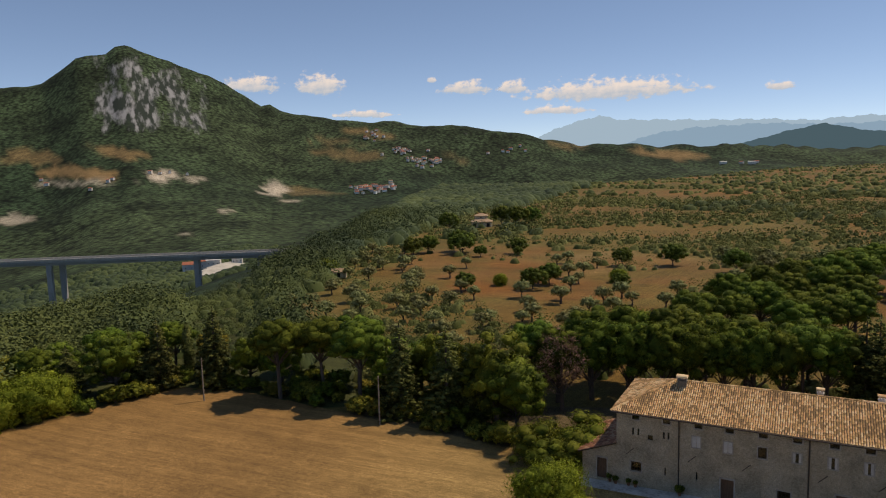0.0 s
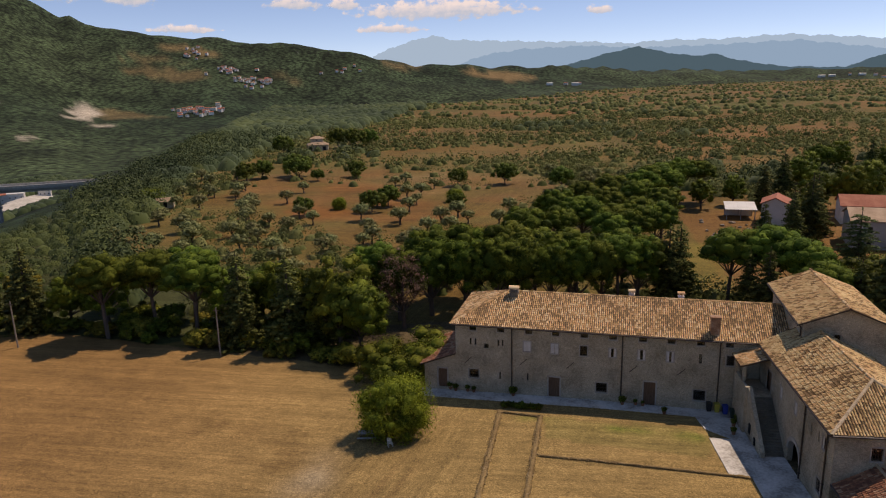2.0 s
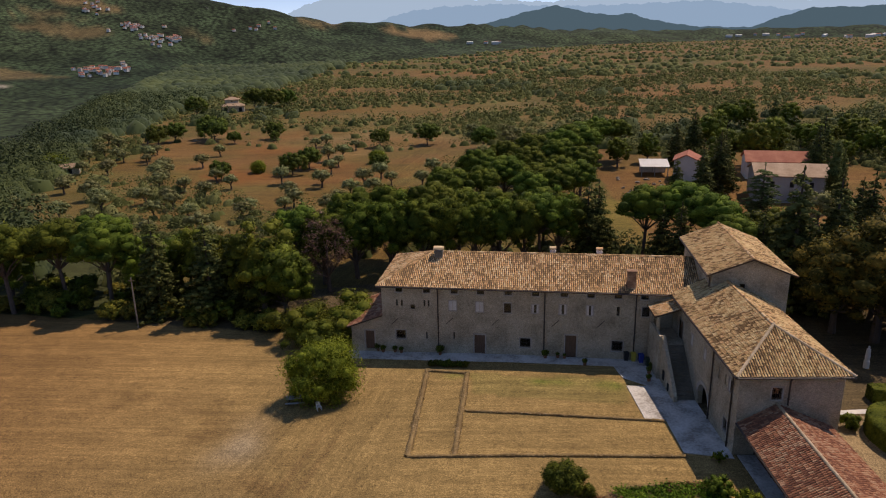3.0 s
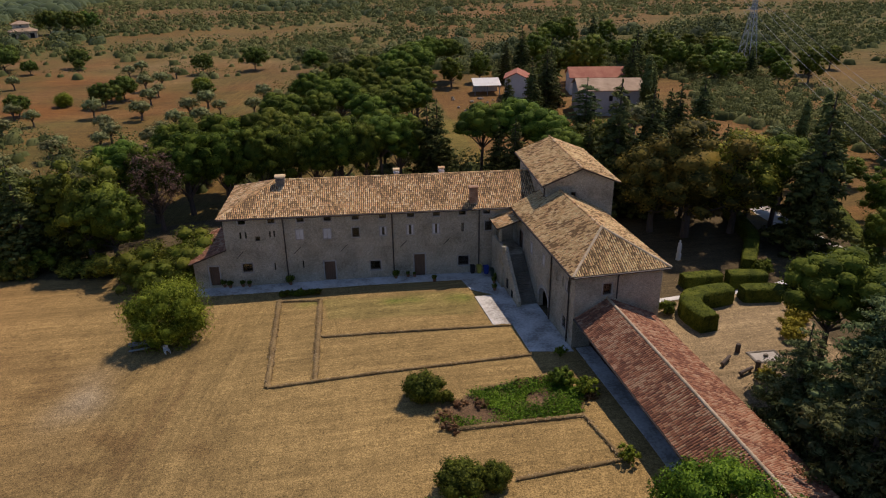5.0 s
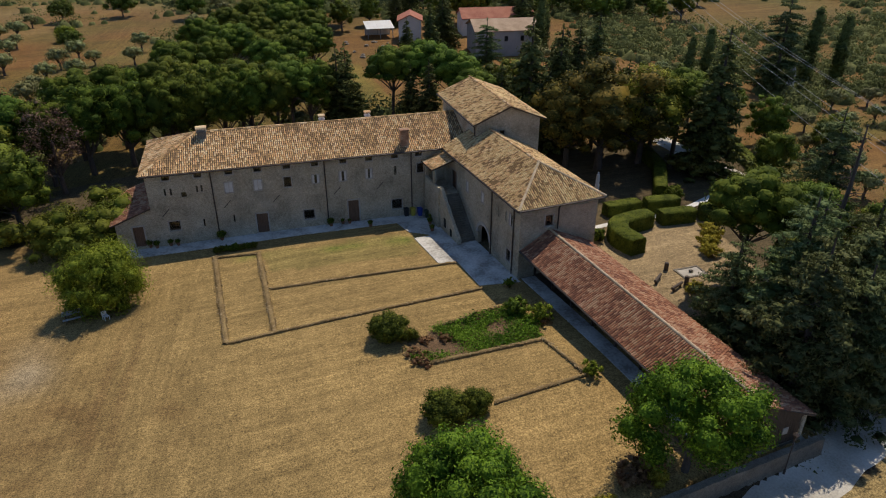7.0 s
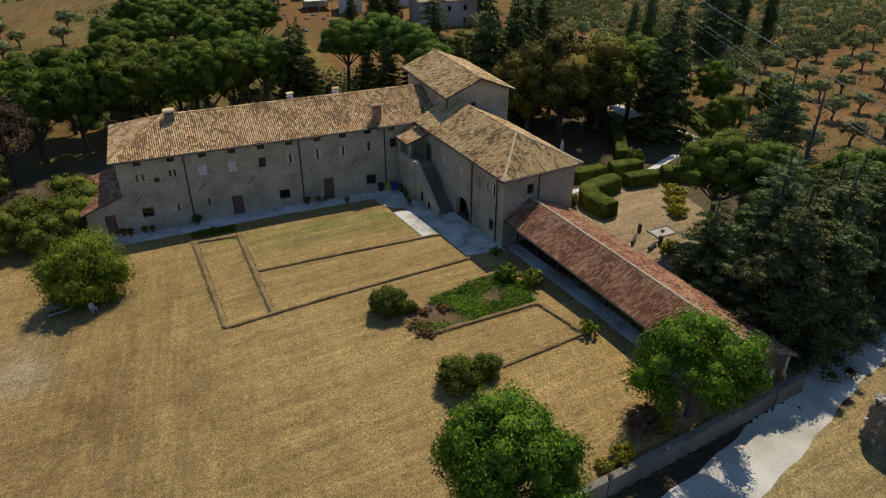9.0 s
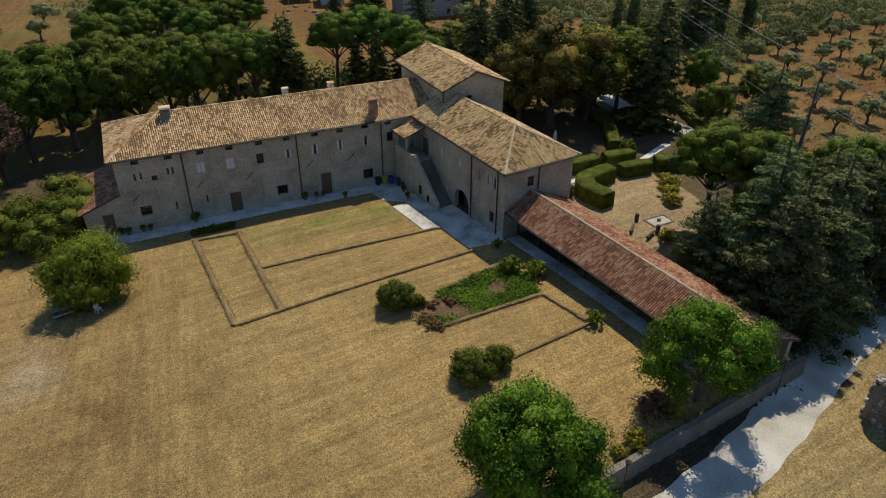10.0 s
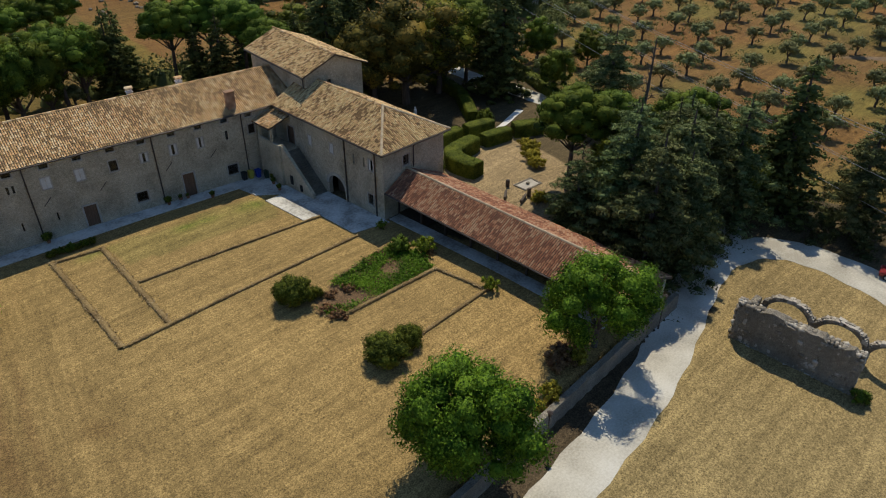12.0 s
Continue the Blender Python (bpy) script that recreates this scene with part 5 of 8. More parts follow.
def make_broad(seed, n=5000, h=11.0, w=4.2, mat=None, size=0.2, mid=0.55, low=-0.7, deep=0.43, lumps=40, shell=(0.72, 1.2), stretch=1.4, heart=0.8, clump=1.0):
    """A full crown of uneven clumps with gaps between them on a short forking trunk."""
    rng = np.random.default_rng(seed)
    C, Rr = [], []
    side = rng.uniform(0.78, 1.15, 8)
    for d in spread_out(rng, lumps, low):
        a = math.atan2(d[1], d[0]) / 6.2832 * 8 % 8
        r = rng.uniform(0.62, 1.0) * (side[int(a)] * (1 - a % 1) + side[(int(a) + 1) % 8] * (a % 1))
        C.append((w * r * d[0], w * r * d[1], h * mid + h * deep * r * d[2]))
        q = w * rng.uniform(0.15, 0.32) * clump
        Rr.append((q, q, q * 0.8))
    C.append((0, 0, h * mid))
    Rr.append((w * heart, w * heart, h * deep * heart))
    bm = bmesh.new()
    tube(bm, [(0, 0, -0.6), (0.05, 0.1, h * 0.16), (0.1, 0, h * 0.34), (0, 0.1, h * 0.6)], [0.032 * h, 0.025 * h, 0.02 * h, 0.008 * h], 8)
    branches(bm, rng, (0.07, 0.05, h * 0.2), [C[-2 - i] for i in range(9)], 0.012 * h, 0.003 * h)
    return mesh_from(bm, "trunk", BARK), crown_mesh("crown", rng, C, Rr, n, size, 0.3, shell, mat or LEAF_BROAD, 0.72, stretch)


def make_bare(seed, h=18.0):
    """A tall dead trunk with broken side limbs."""
    rng = np.random.default_rng(seed)
    bm = bmesh.new()
    tube(bm, [(0, 0, -0.6), (0.2, 0.1, h * 0.35), (0.1, 0.5, h * 0.7), (0.5, 0.9, h)], [0.34, 0.26, 0.16, 0.05], 8)
    limbs = bmesh.new()
    for z in np.linspace(h * 0.3, h * 0.93, 26):
        a, l = rng.uniform(0, 6.28), rng.uniform(0.8, 3.4) * (1.15 - z / h)
        b = Vector((0.15, 0.6 * z / h, z))
        e = b + Vector((l * math.cos(a), l * math.sin(a), rng.uniform(-0.2, 0.7) * l))
        m = b.lerp(e, 0.5) + Vector((0, 0, 0.15 * l))
        tube(limbs, [b, m, e], [0.07, 0.05, 0.02], 5)
        for k in range(3):
            f = m + Vector((rng.normal(0, 0.5), rng.normal(0, 0.5), rng.uniform(0, 0.6)))
            tube(limbs, [m, f], [0.03, 0.012], 4)
    return mesh_from(bm, "trunk", BARK), mesh_from(limbs, "limb", BARK)


def make_conifer(seed, n=5200, h=15.0, w=4.5, power=0.8, mat=None, droop=0.25, start=0.06, gap=0.05, size=0.24, long=1.7, plates=False):
    """Fir or cedar: tiers of boughs, each a flat pad of needles over a shaded underside."""
    rng = np.random.default_rng(seed)
    bm = bmesh.new()
    tube(bm, [(0, 0, -0.6), (0, 0, h * 0.5), (0, 0, h * 0.98)], [0.022 * h, 0.014 * h, 0.003 * h], 7)
    C, Rr = [], []
    for z in np.arange(h * start, h * 0.95, h * gap):
        L = w * (1 - z / h) ** power + 0.2
        count = 7 if L > 1.6 else 5
        for a in rng.uniform(0, 6.28) + np.arange(count) * 6.2832 / count + rng.normal(0, 0.25, count):
            l = L * rng.uniform(0.6, 1.12)
            zz = z + rng.normal(0, h * gap * 0.3)
            for f in ((0.35, 0.62, 0.9) if l > 1.8 else (0.45, 0.85)):
                C.append((l * f * math.cos(a), l * f * math.sin(a), zz - droop * l * f * (0.4 + 0.6 * f)))
                q = (0.16 * l + 0.28) * (1.15 - 0.45 * f) * rng.uniform(0.8, 1.2)
                Rr.append((q * 1.15, q * 1.15, q * (0.32 if plates else 0.55)))
            if l > 2.0:
                tube(bm, [(0, 0, zz), (l * 0.8 * math.cos(a), l * 0.8 * math.sin(a), zz - droop * l * 0.7)], [0.05, 0.015], 4)
    C.append((0, 0, h * 0.97))
    Rr.append((0.2, 0.2, h * 0.035))
    return mesh_from(bm, "trunk", BARK), crown_mesh("crown", rng, C, Rr, n, size, 0.5, (0.6, 1.25), mat or LEAF_CONIFER, 0.6 if plates else 0.66, long, False, 0.5)


def make_cypress(seed, n=2600, h=13.0):
    rng = np.random.default_rng(seed)
    bm = bmesh.new()
    tube(bm, [(0, 0, -0.6), (0, 0, h * 0.3), (0, 0, h * 0.9)], [0.22, 0.16, 0.03], 7)
    C = [(rng.normal(0, 0.18), rng.normal(0, 0.18), z) for z in np.linspace(h * 0.1, h * 0.93, 14)]
    Rr = [(1.25 * math.sin(math.pi * min(1, (0.15 + 0.85 * (1 - c[2] / h)) ** 0.7 * 0.55 + 0.02)) + 0.1,) * 2 + (1.0,) for c in C]
    return mesh_from(bm, "trunk", BARK), crown_mesh("crown", rng, C, Rr, n, 0.22, 0.2, (0.75, 1.15), LEAF_CONIFER, 0.78)


def make_olive(seed, n=640, mat=None):
    rng = np.random.default_rng(seed)
    bm = bmesh.new()
    C, Rr = [], []
    for d in spread_out(rng, 11, -0.4):
        r = rng.uniform(0.75, 1.1)
        C.append((d[0] * r * 1.45, d[1] * r * 1.45, 2.6 + d[2] * r * 0.95))
        q = rng.uniform(0.6, 0.95)
        Rr.append((q, q, q * 0.8))
    C.append((0, 0, 2.6))
    Rr.append((1.35, 1.35, 0.9))
    tube(bm, [(0, 0, -0.3), (0.1, 0, 0.7), (0.0, 0.1, 1.3)], [0.24, 0.18, 0.14], 6)
    branches(bm, rng, (0, 0.1, 1.1), C[:6], 0.1, 0.02)
    return mesh_from(bm, "trunk", BARK), crown_mesh("crown", rng, C, Rr, n, 0.2, 0.4, (0.7, 1.25), mat or LEAF_OLIVE, 0.68, 1.5, False)


def make_bush(seed, n=1100, mat=None, h=2.2, w=1.3, size=0.17, rough=0.3):
    rng = np.random.default_rng(seed)
    C, Rr = [(0, 0, h * 0.42)], [(w * 0.68, w * 0.68, h * 0.42)]
    for d in spread_out(rng, 24, -0.55):
        r = 0.72 + rng.normal(0, rough * 0.4)
        C.append((d[0] * w * r, d[1] * w * r, h * 0.45 + d[2] * h * 0.42 * r))
        q = w * rng.uniform(0.28 - 0.3 * rough * 0.4, 0.4)
        Rr.append((q, q, q * 0.85))
    bm = bmesh.new()
    branches(bm, rng, (0, 0, -0.2), C[1:7], 0.05, 0.015)
    return mesh_from(bm, "stem", BARK), crown_mesh("foliage", rng, C, Rr, n, size, 0.4, (0.7, 1.2), mat or LEAF_BROAD, 0.75, 1.4, False)


KINDS = {
    "pine": ([make_pine(s) for s in (1, 2, 3, 4)], 13.0, "umbrella pine with a broad dark green crown", "tree"),
    "wallpine": ([make_broad(s, 6500, 13.0, 4.1, LEAF_PINE, 0.19, 0.62, -0.8, 0.36, 42, (0.72, 1.18), 1.7, 0.84) for s in (51, 52, 53)], 13.0, "tall umbrella pine", "tree"),
    "broad": ([make_broad(s) for s in (4, 5, 6)], 11.0, "rounded broadleaf tree in full green leaf", "tree"),
    "conifer": ([make_conifer(s) for s in (7, 8)], 15.0, "dark pointed fir with drooping boughs", "tree"),
    "cedar": ([make_conifer(s, 16000, 15.0, 5.9, 0.58, LEAF_CEDAR, 0.16, 0.1, 0.085, 0.17, 1.9, True) for s in (9, 10, 43)], 15.0, "spreading dark cedar with layered boughs", "tree"),
    "cypress": ([make_cypress(s) for s in (11, 12)], 13.0, "slim dark green columnar cypress", "tree"),
    "autumn": ([make_broad(s, 7000, 12.0, 4.4, LEAF_AUTUMN) for s in (13, 14)], 12.0, "tall tree turning yellow and brown", "tree"),
    "turning": ([make_broad(s, 7000, 12.0, 4.2, LEAF_TURNING) for s in (41, 42)], 12.0, "tall tree with leaves turning yellow-green", "tree"),
    "bare": ([make_bare(31)], 18.0, "tall dead leafless tree with broken grey limbs", "tree"),
    "oak": ([make_broad(s, 3600, 7.0, 3.9, LEAF_OAK, 0.22, 0.56, -0.6, 0.4, 36) for s in (33, 34)], 7.0, "round dark green oak alone on the dry hill", "tree"),
    "dead": ([make_broad(15, 5200, 11.0, 3.0, LEAF_DRY, 0.11, lumps=60, heart=0.1, shell=(0.3, 5.0), stretch=2.4, clump=0.3)], 11.0, "withered tree with reddish-brown dry foliage", "tree"),
    "olive": ([make_olive(s) for s in (16, 17, 18, 19)], 4.4, "small grey-green olive tree on red soil", "olive tree"),
    "open": ([make_broad(21, 26000, 9.0, 4.0, LEAF_WALNUT, 0.15, 0.58, -0.55, 0.40, 46, (0.5, 1.35), 1.3, 0.45)], 9.0, "green walnut tree with an open crown beside the field wall", "tree"),
    "walnut": ([make_broad(20, 46000, 9.0, 4.2, LEAF_WALNUT, 0.15, 0.53, -0.75, 0.45, 60, (0.55, 1.35), 1.25, 0.6)], 9.0, "lush bright green walnut tree", "tree"),
    "low": ([make_broad(26, 24000, 6.5, 3.7, LEAF_WILLOW, 0.12, 0.46, -0.9, 0.48, 56, (0.4, 1.9), 2.4, 0.36)], 6.5, "bushy bright green tree", "tree"),
    "bush": ([make_bush(s) for s in (22, 23, 24)], 2.2, "dense green shrub", "shrub"),
}
KINDS["thicket"] = ([make_bush(s, 4200, LEAF_BROAD, 2.2, 1.4, 0.075, 0.6) for s in (63, 64)], 2.2, "green thicket", "shrub")
KINDS["dry_bush"] = ([make_bush(s, 1400, LEAF_TURNING) for s in (65, 66)], 2.2, "rough yellowing undergrowth", "shrub")
KINDS["rose"] = ([make_bush(27, 800, LEAF_WILLOW, 2.2, 1.1, 0.14, 0.8)], 2.2, "straggling rose bush", "shrub")
KINDS["ball"] = ([make_bush(25, 6500, HEDGE, 2.6, 1.6, 0.12, 0.2)], 2.6, "dense dark green shrub", "shrub")
COUNT = {}


def plant(kind, x, y, h, label="", spread=1.0, group=""):
    variants, h0, text, cat = KINDS[kind]
    k = COUNT[kind] = COUNT.get(kind, 0) + 1
    trunk, crown = variants[k % len(variants)]
    a = (x * 12.9 + y * 78.2) % 6.28
    t = thing("shrub" if "bush" in kind else "olive_tree" if kind == "olive" else "tree", label or text, cat, None, group)
    s = h / h0
    t.matrix_basis = Matrix.LocRotScale((x, y, H(x, y) - 0.05), Euler((0, 0, a)), (s * spread, s * spread, s))
    for me in (trunk, crown):
        new(me.name.split(".")[0], me).parent = t
    return t


for kind, x, y, h in (
        ("broad", -97, 86, 12), ("conifer", -92, 91, 13), ("cypress", -90, 96, 11), ("conifer", -83, 95, 15), ("low", -100, 73.5, 8), ("low", -103, 67, 8), ("broad", -106, 82, 10), ("broad", -78, 98, 9), ("conifer", -88, 100, 12),
        ("pine", -68, 93, 14), ("pine", -62, 97, 14), ("pine", -54, 95, 14), ("pine", -58, 102, 13), ("broad", -72, 99, 11), ("conifer", -45, 92, 15), ("broad", -49, 97, 11), ("conifer", -37, 91, 15), ("conifer", -34, 93, 13), ("broad", -30, 93, 14), ("broad", -26, 90, 12), ("broad", -41, 99, 12),
        ("dead", -22, 101, 13), ("pine", -20, 114, 14), ("pine", -14, 117, 14), ("pine", -6, 116, 14), ("pine", 4, 114, 13), ("pine", -28, 106, 13), ("pine", 12, 112, 13),
        ("conifer", 20.3, 114.5, 14), ("pine", 15.4, 114, 12.4), ("pine", 35.6, 112, 14), ("pine", 38.5, 106, 13.5), ("conifer", 32.5, 103, 13), ("pine", 39, 99, 12), ("conifer", 31.5, 109, 11),
        ("pine", -4, 136, 13), ("pine", 2, 158, 13), ("pine", 8, 146, 13), ("pine", 9, 172, 13), ("pine", 17, 182, 13), ("pine", 14, 160, 13), ("pine", 3, 141, 12), ("pine", 12, 136, 12), ("pine", 22, 172, 13), ("pine", 26, 190, 13), ("pine", 38, 205, 14), ("pine", 32, 198, 13), ("pine", 45, 210, 13), ("pine", 20, 152, 12), ("pine", 22, 140, 13),
        ("cedar", 57.5, 134, 13), ("conifer", 51, 150, 14), ("conifer", 58, 160, 16), ("conifer", 46, 152, 11), ("broad", 80, 196, 13), ("broad", 73, 198, 12), ("broad", 86, 200, 14), ("conifer", 90, 178, 18), ("conifer", 86, 172, 15), ("conifer", 62, 168, 15), ("broad", 64, 178, 9),
        ("conifer", 44.5, 91.5, 20.5), ("conifer", 50.5, 93, 19), ("conifer", 55.5, 101, 16), ("conifer", 66, 112, 15.5), ("conifer", 75, 119, 15.5), ("conifer", 60, 109, 13), ("cypress", 77, 146, 15), ("cypress", 80, 149, 13), ("conifer", 71, 124, 12), ("conifer", 48.5, 100, 15), ("conifer", 42.5, 97, 13),
        ("pine", 63.5, 80, 14), ("conifer", 63.6, 72.6, 21), ("broad", 54, 88, 13), ("conifer", 73, 84, 14), ("pine", 69, 86, 12), ("conifer", 62, 91, 13),
        
        ("pine", 43.2, 44.8, 12.6), ("pine", 55, 36.5, 11.8), ("pine", 51, 45, 10.5), ("bare", 48, 39.5, 18.5), ("cedar", 34.6, 29.6, 16), ("cedar", 38, 34.2, 16.5), ("cedar", 41.8, 30.6, 16), ("cedar", 46.6, 30.6, 15), ("cedar", 51, 29, 15), ("cedar", 37.8, 28.3, 14), ("cedar", 44.4, 33.4, 15), ("cedar", 36, 38.6, 10.5), ("cedar", 43.5, 37.5, 14), ("cedar", 50.5, 35, 13.5), ("broad", 56, 42, 8), ("broad", 60, 34, 8), ("broad", 47, 42, 7),
        ("conifer", 58.6, 26.4, 18), ("cedar", 58, 18.3, 13.5), ("broad", 59, 9, 9), ("broad", 54.5, 29, 7), ("cedar", 62, 52, 15), ("broad", 69, 66, 8),
        ("conifer", 22.4, 116.6, 14), ("pine", 29.6, 113.4, 13.5), ("pine", 28, 197, 13), ("pine", 33.5, 195, 12.5), ("broad", 43, 199, 9), ("broad", 53, 205, 9), ("conifer", 60, 201, 13), ("conifer", 70, 217, 15), ("broad", 78, 226, 12), ("broad", 84, 240, 12), ("pine", 92, 250, 13), ("broad", 102, 262, 13), ("conifer", 108, 250, 15), ("broad", 118, 262, 12),
        ("cypress", 88, 107, 12), ("cypress", 91.5, 106, 13.5), ("cedar", 108, 104, 19), ("cypress", 116, 104, 16), ("cypress", 121, 101, 15), ("broad", 80, 78, 9), ("broad", 84, 70, 7), 
        ("oak", -52, 199, 7), ("oak", -49, 208, 7), ("oak", -100, 268, 9), ("oak", -77.5, 273, 7), ("oak", -71, 192, 6), ("oak", -116, 269, 8), ("oak", -104, 276, 10), ("oak", -27, 205, 5), ("oak", -90, 262, 5), ("oak", -76, 268, 4), ("oak", -120, 262, 8), ("oak", -15, 250, 8), ("oak", -32, 248, 7), ("oak", 5, 236, 8), ("oak", -112, 392, 12), ("oak", -122, 396, 12), ("oak", -142, 360, 11), ("oak", -105, 400, 11)):
    plant(kind, x, y, h)
plant("walnut", 4.7, 25.4, 9.1, "", 1.0)
plant("open", 21.6, 26.3, 8.9, "", 1.05)
plant("low", -16.0, 66.9, 7.1, "bushy bright green tree alone on the dry field", 0.92)
plant("low", -128, 207, 6.5, "yellow-green tree beside the stone hut")
plant("low", -63.5, 203, 4.0, "small yellow-green tree on the dry hill")
plant("low", -29, 216, 4.5, "small yellow-green tree on the dry hill")
for x, y, h in ((-18, 82, 4.5), (-20, 80, 4), (-16.5, 84, 5), (-22, 84, 5), (-14.8, 86, 5)):
    plant("thicket", x, y, h, "green thicket beside the lean-to", 1.3)
plant("ball", 7.8, 49.2, 2.9, "round dense dark green shrub on the lawn", 1.0)
plant("ball", 8.4, 37.2, 2.6, "broad dark green shrub beside the footing", 1.15)
plant("ball", 10.9, 37.4, 2.0, "small dark green shrub beside the footing")
for x, y, h in ((21.8, 46.6, 2.2), (21.4, 37.5, 1.7), (22.0, 53.6, 1.2)):
    plant("rose", x, y, h, "straggling rose bush beside the walkway", 0.9).name = "shrub"

# olive grove on the plateau
rng = np.random.default_rng(42)


def scatter(poly, gap, jitter, seed, tries=None):
    """A loose planting grid inside an outline."""
    g = np.random.default_rng(seed)
    xs, ys = [p[0] for p in poly], [p[1] for p in poly]
    out = []
    for x in np.arange(min(xs), max(xs), gap):
        for y in np.arange(min(ys), max(ys), gap):
            p = (x + g.normal(0, jitter), y + g.normal(0, jitter))
            if inside(np.array([p[0]]), np.array([p[1]]), poly)[0]:
                out.append(p)
    return out


EAST = [(70, 8), (66, 52), (76, 80), (110, 92), (160, 95), (160, 5)]
pts = [p for p in scatter(EAST, 8.4, 0.9, 1)]
for x, y in pts:
    if math.hypot(x - 63, y - 30) > 5:
        plant("olive", x, y, 3.7 + 0.9 * rng.random(), "", 1.05, "olive grove")
near = [p for p in scatter(ORCHARD, 11.0, 3.2, 2) if p[1] < 270 and not (-10 < p[0] < 50 and 128 < p[1] < 215) and rng.random() < (0.28 if inside(np.array([p[0]]), np.array([p[1]]), BARE_HILL)[0] else 0.92)]
for x, y in near[:230]:
    plant("olive", x, y, 4.0 + 2.0 * rng.random(), "", 1.1, "olive grove")


def fill(poly, gap, seed, mix, low, high, keep_off=3.2):
    """More trees of a mixed wood wherever there is room between those already standing."""
    g = np.random.default_rng(seed)
    have = [(o.location.x, o.location.y) for o in scene.objects if o.name.startswith("tree") and o.parent is None]
    for x, y in scatter(poly, gap, gap * 0.28, seed):
        if all((x - a) ** 2 + (y - b) ** 2 > keep_off ** 2 for a, b in have):
            plant(mix[g.integers(len(mix))], x, y, g.uniform(low, high), "", g.uniform(0.95, 1.25))
            have.append((x, y))


for x, y, h, w in ((-23.5, 104.5, 13.2, 1.0), (-18.5, 107, 13.8, 1.05), (-13, 108, 14, 1.05), (-8, 107, 14, 1.0), (-3.6, 108.5, 13.6, 1.0), (1, 109, 13, 0.95), (5.2, 109.6, 13, 0.95), (9, 109.5, 12.6, 0.9), (15.2, 113, 13, 0.95)):
    plant("wallpine", x, y, h, "tall umbrella pine with dark foliage far down its side", w)
plant("autumn", 50.3, 80.2, 16.2, "", 1.3)
plant("autumn", 46.5, 83, 14, "", 1.1)
plant("turning", 57.2, 80.0, 15.2, "", 1.15)
plant("turning", 61, 82.5, 12.5, "", 1.1)
fill([(-30, 111), (20, 114), (18, 121), (-30, 121)], 6.6, 3, ["pine", "pine", "conifer"], 11.5, 13.5, 3.8)
fill([(31, 97), (41, 95), (43, 110), (32, 114)], 6.5, 31, ["pine", "conifer"], 10, 12.5, 3.6)
fill([(-108, 66), (-97, 70), (-89, 94), (-72, 95.5), (-45, 90.5), (-27, 88), (-24, 100), (-30, 108), (-60, 106), (-90, 108), (-112, 92)], 6.4, 4, ["broad", "pine", "turning", "conifer"], 7, 11)
fill([(43, 90), (56, 92), (62, 104), (56, 112), (46, 108)], 7.0, 5, ["conifer", "broad"], 8, 12, 4.0)
fill([(0, 136), (14, 130), (26, 145), (30, 190), (48, 205), (36, 216), (16, 190)], 8.0, 7, ["pine"], 10, 13, 4.0)
fill([(62, 116), (80, 122), (96, 150), (80, 146), (64, 140)], 8.0, 8, ["conifer", "olive", "olive"], 4, 8, 4.0)
fill([(70, 88), (90, 94), (104, 112), (96, 130), (80, 120)], 8.0, 9, ["olive", "olive", "broad"], 4, 5.5, 4.0)
fill([(100, 190), (150, 170), (170, 200), (140, 240), (104, 230)], 9.0, 10, ["broad", "conifer", "broad"], 7, 11, 4.0)
# undergrowth at the foot of the woods
for poly, gap, seed in (([(-99, 66), (-88, 92.5), (-72, 93.5), (-45, 88.5), (-25, 85.5), (-22, 89), (-45, 93), (-72, 98), (-92, 98), (-103, 70)], 4.2, 11), ([(-76, 97), (-44, 95), (-28, 92), (-28, 100), (-46, 103), (-76, 104)], 4.8, 14), ([(-22, 94), (40, 93), (40, 97), (-22, 99)], 9.0, 12), ([(42, 88), (58, 90), (62, 100), (44, 98)], 6.0, 13)):
    g = np.random.default_rng(seed)
    for x, y in scatter(poly, gap, 1.0, seed):
        if g.random() < 0.55:
            plant("dry_bush", x, y, g.uniform(1.6, 3.2), "rough yellowing undergrowth at the wood's edge", g.uniform(1.0, 1.5))
        else:
            plant("bush", x, y, g.uniform(2.0, 3.8), "rough green undergrowth at the wood's edge", g.uniform(1.0, 1.5))


def woods(name, label, pts, sizes, mat, per, spray, seed):
    """Many crowns too far off to tell apart: sprays joined in one mesh."""
    g = np.random.default_rng(seed)
    pts, sizes = np.asarray(pts, float), np.asarray(sizes)
    n = len(pts)
    z = height(pts[:, 0], pts[:, 1])
    d = g.normal(size=(n, per, 3))
    d /= np.linalg.norm(d, axis=2)[:, :, None]
    d[:, :, 2] = np.abs(d[:, :, 2]) * 1.1 - 0.25
    lump = g.uniform(0.7, 1.1, (n, per, 1))
    c = np.stack([pts[:, 0], pts[:, 1], z + sizes * 0.5], 1)[:, None, :]
    pos = (c + d * lump * sizes[:, None, None] * np.array((0.6, 0.6, 0.5))).reshape(-1, 3)
    nrm = (d + g.normal(size=d.shape) * 0.4 + np.array((0, 0, 0.4))).reshape(-1, 3)
    q = sprays(g, pos, nrm, 1.0, 1.3)
    c4 = pos[:, None, :]
    q = c4 + (q - c4) * (spray * np.repeat(sizes, per))[:, None, None]
    return tagged(new(name, spray_mesh(name, q, mat, nrm)), label, "woods", kind="stuff")


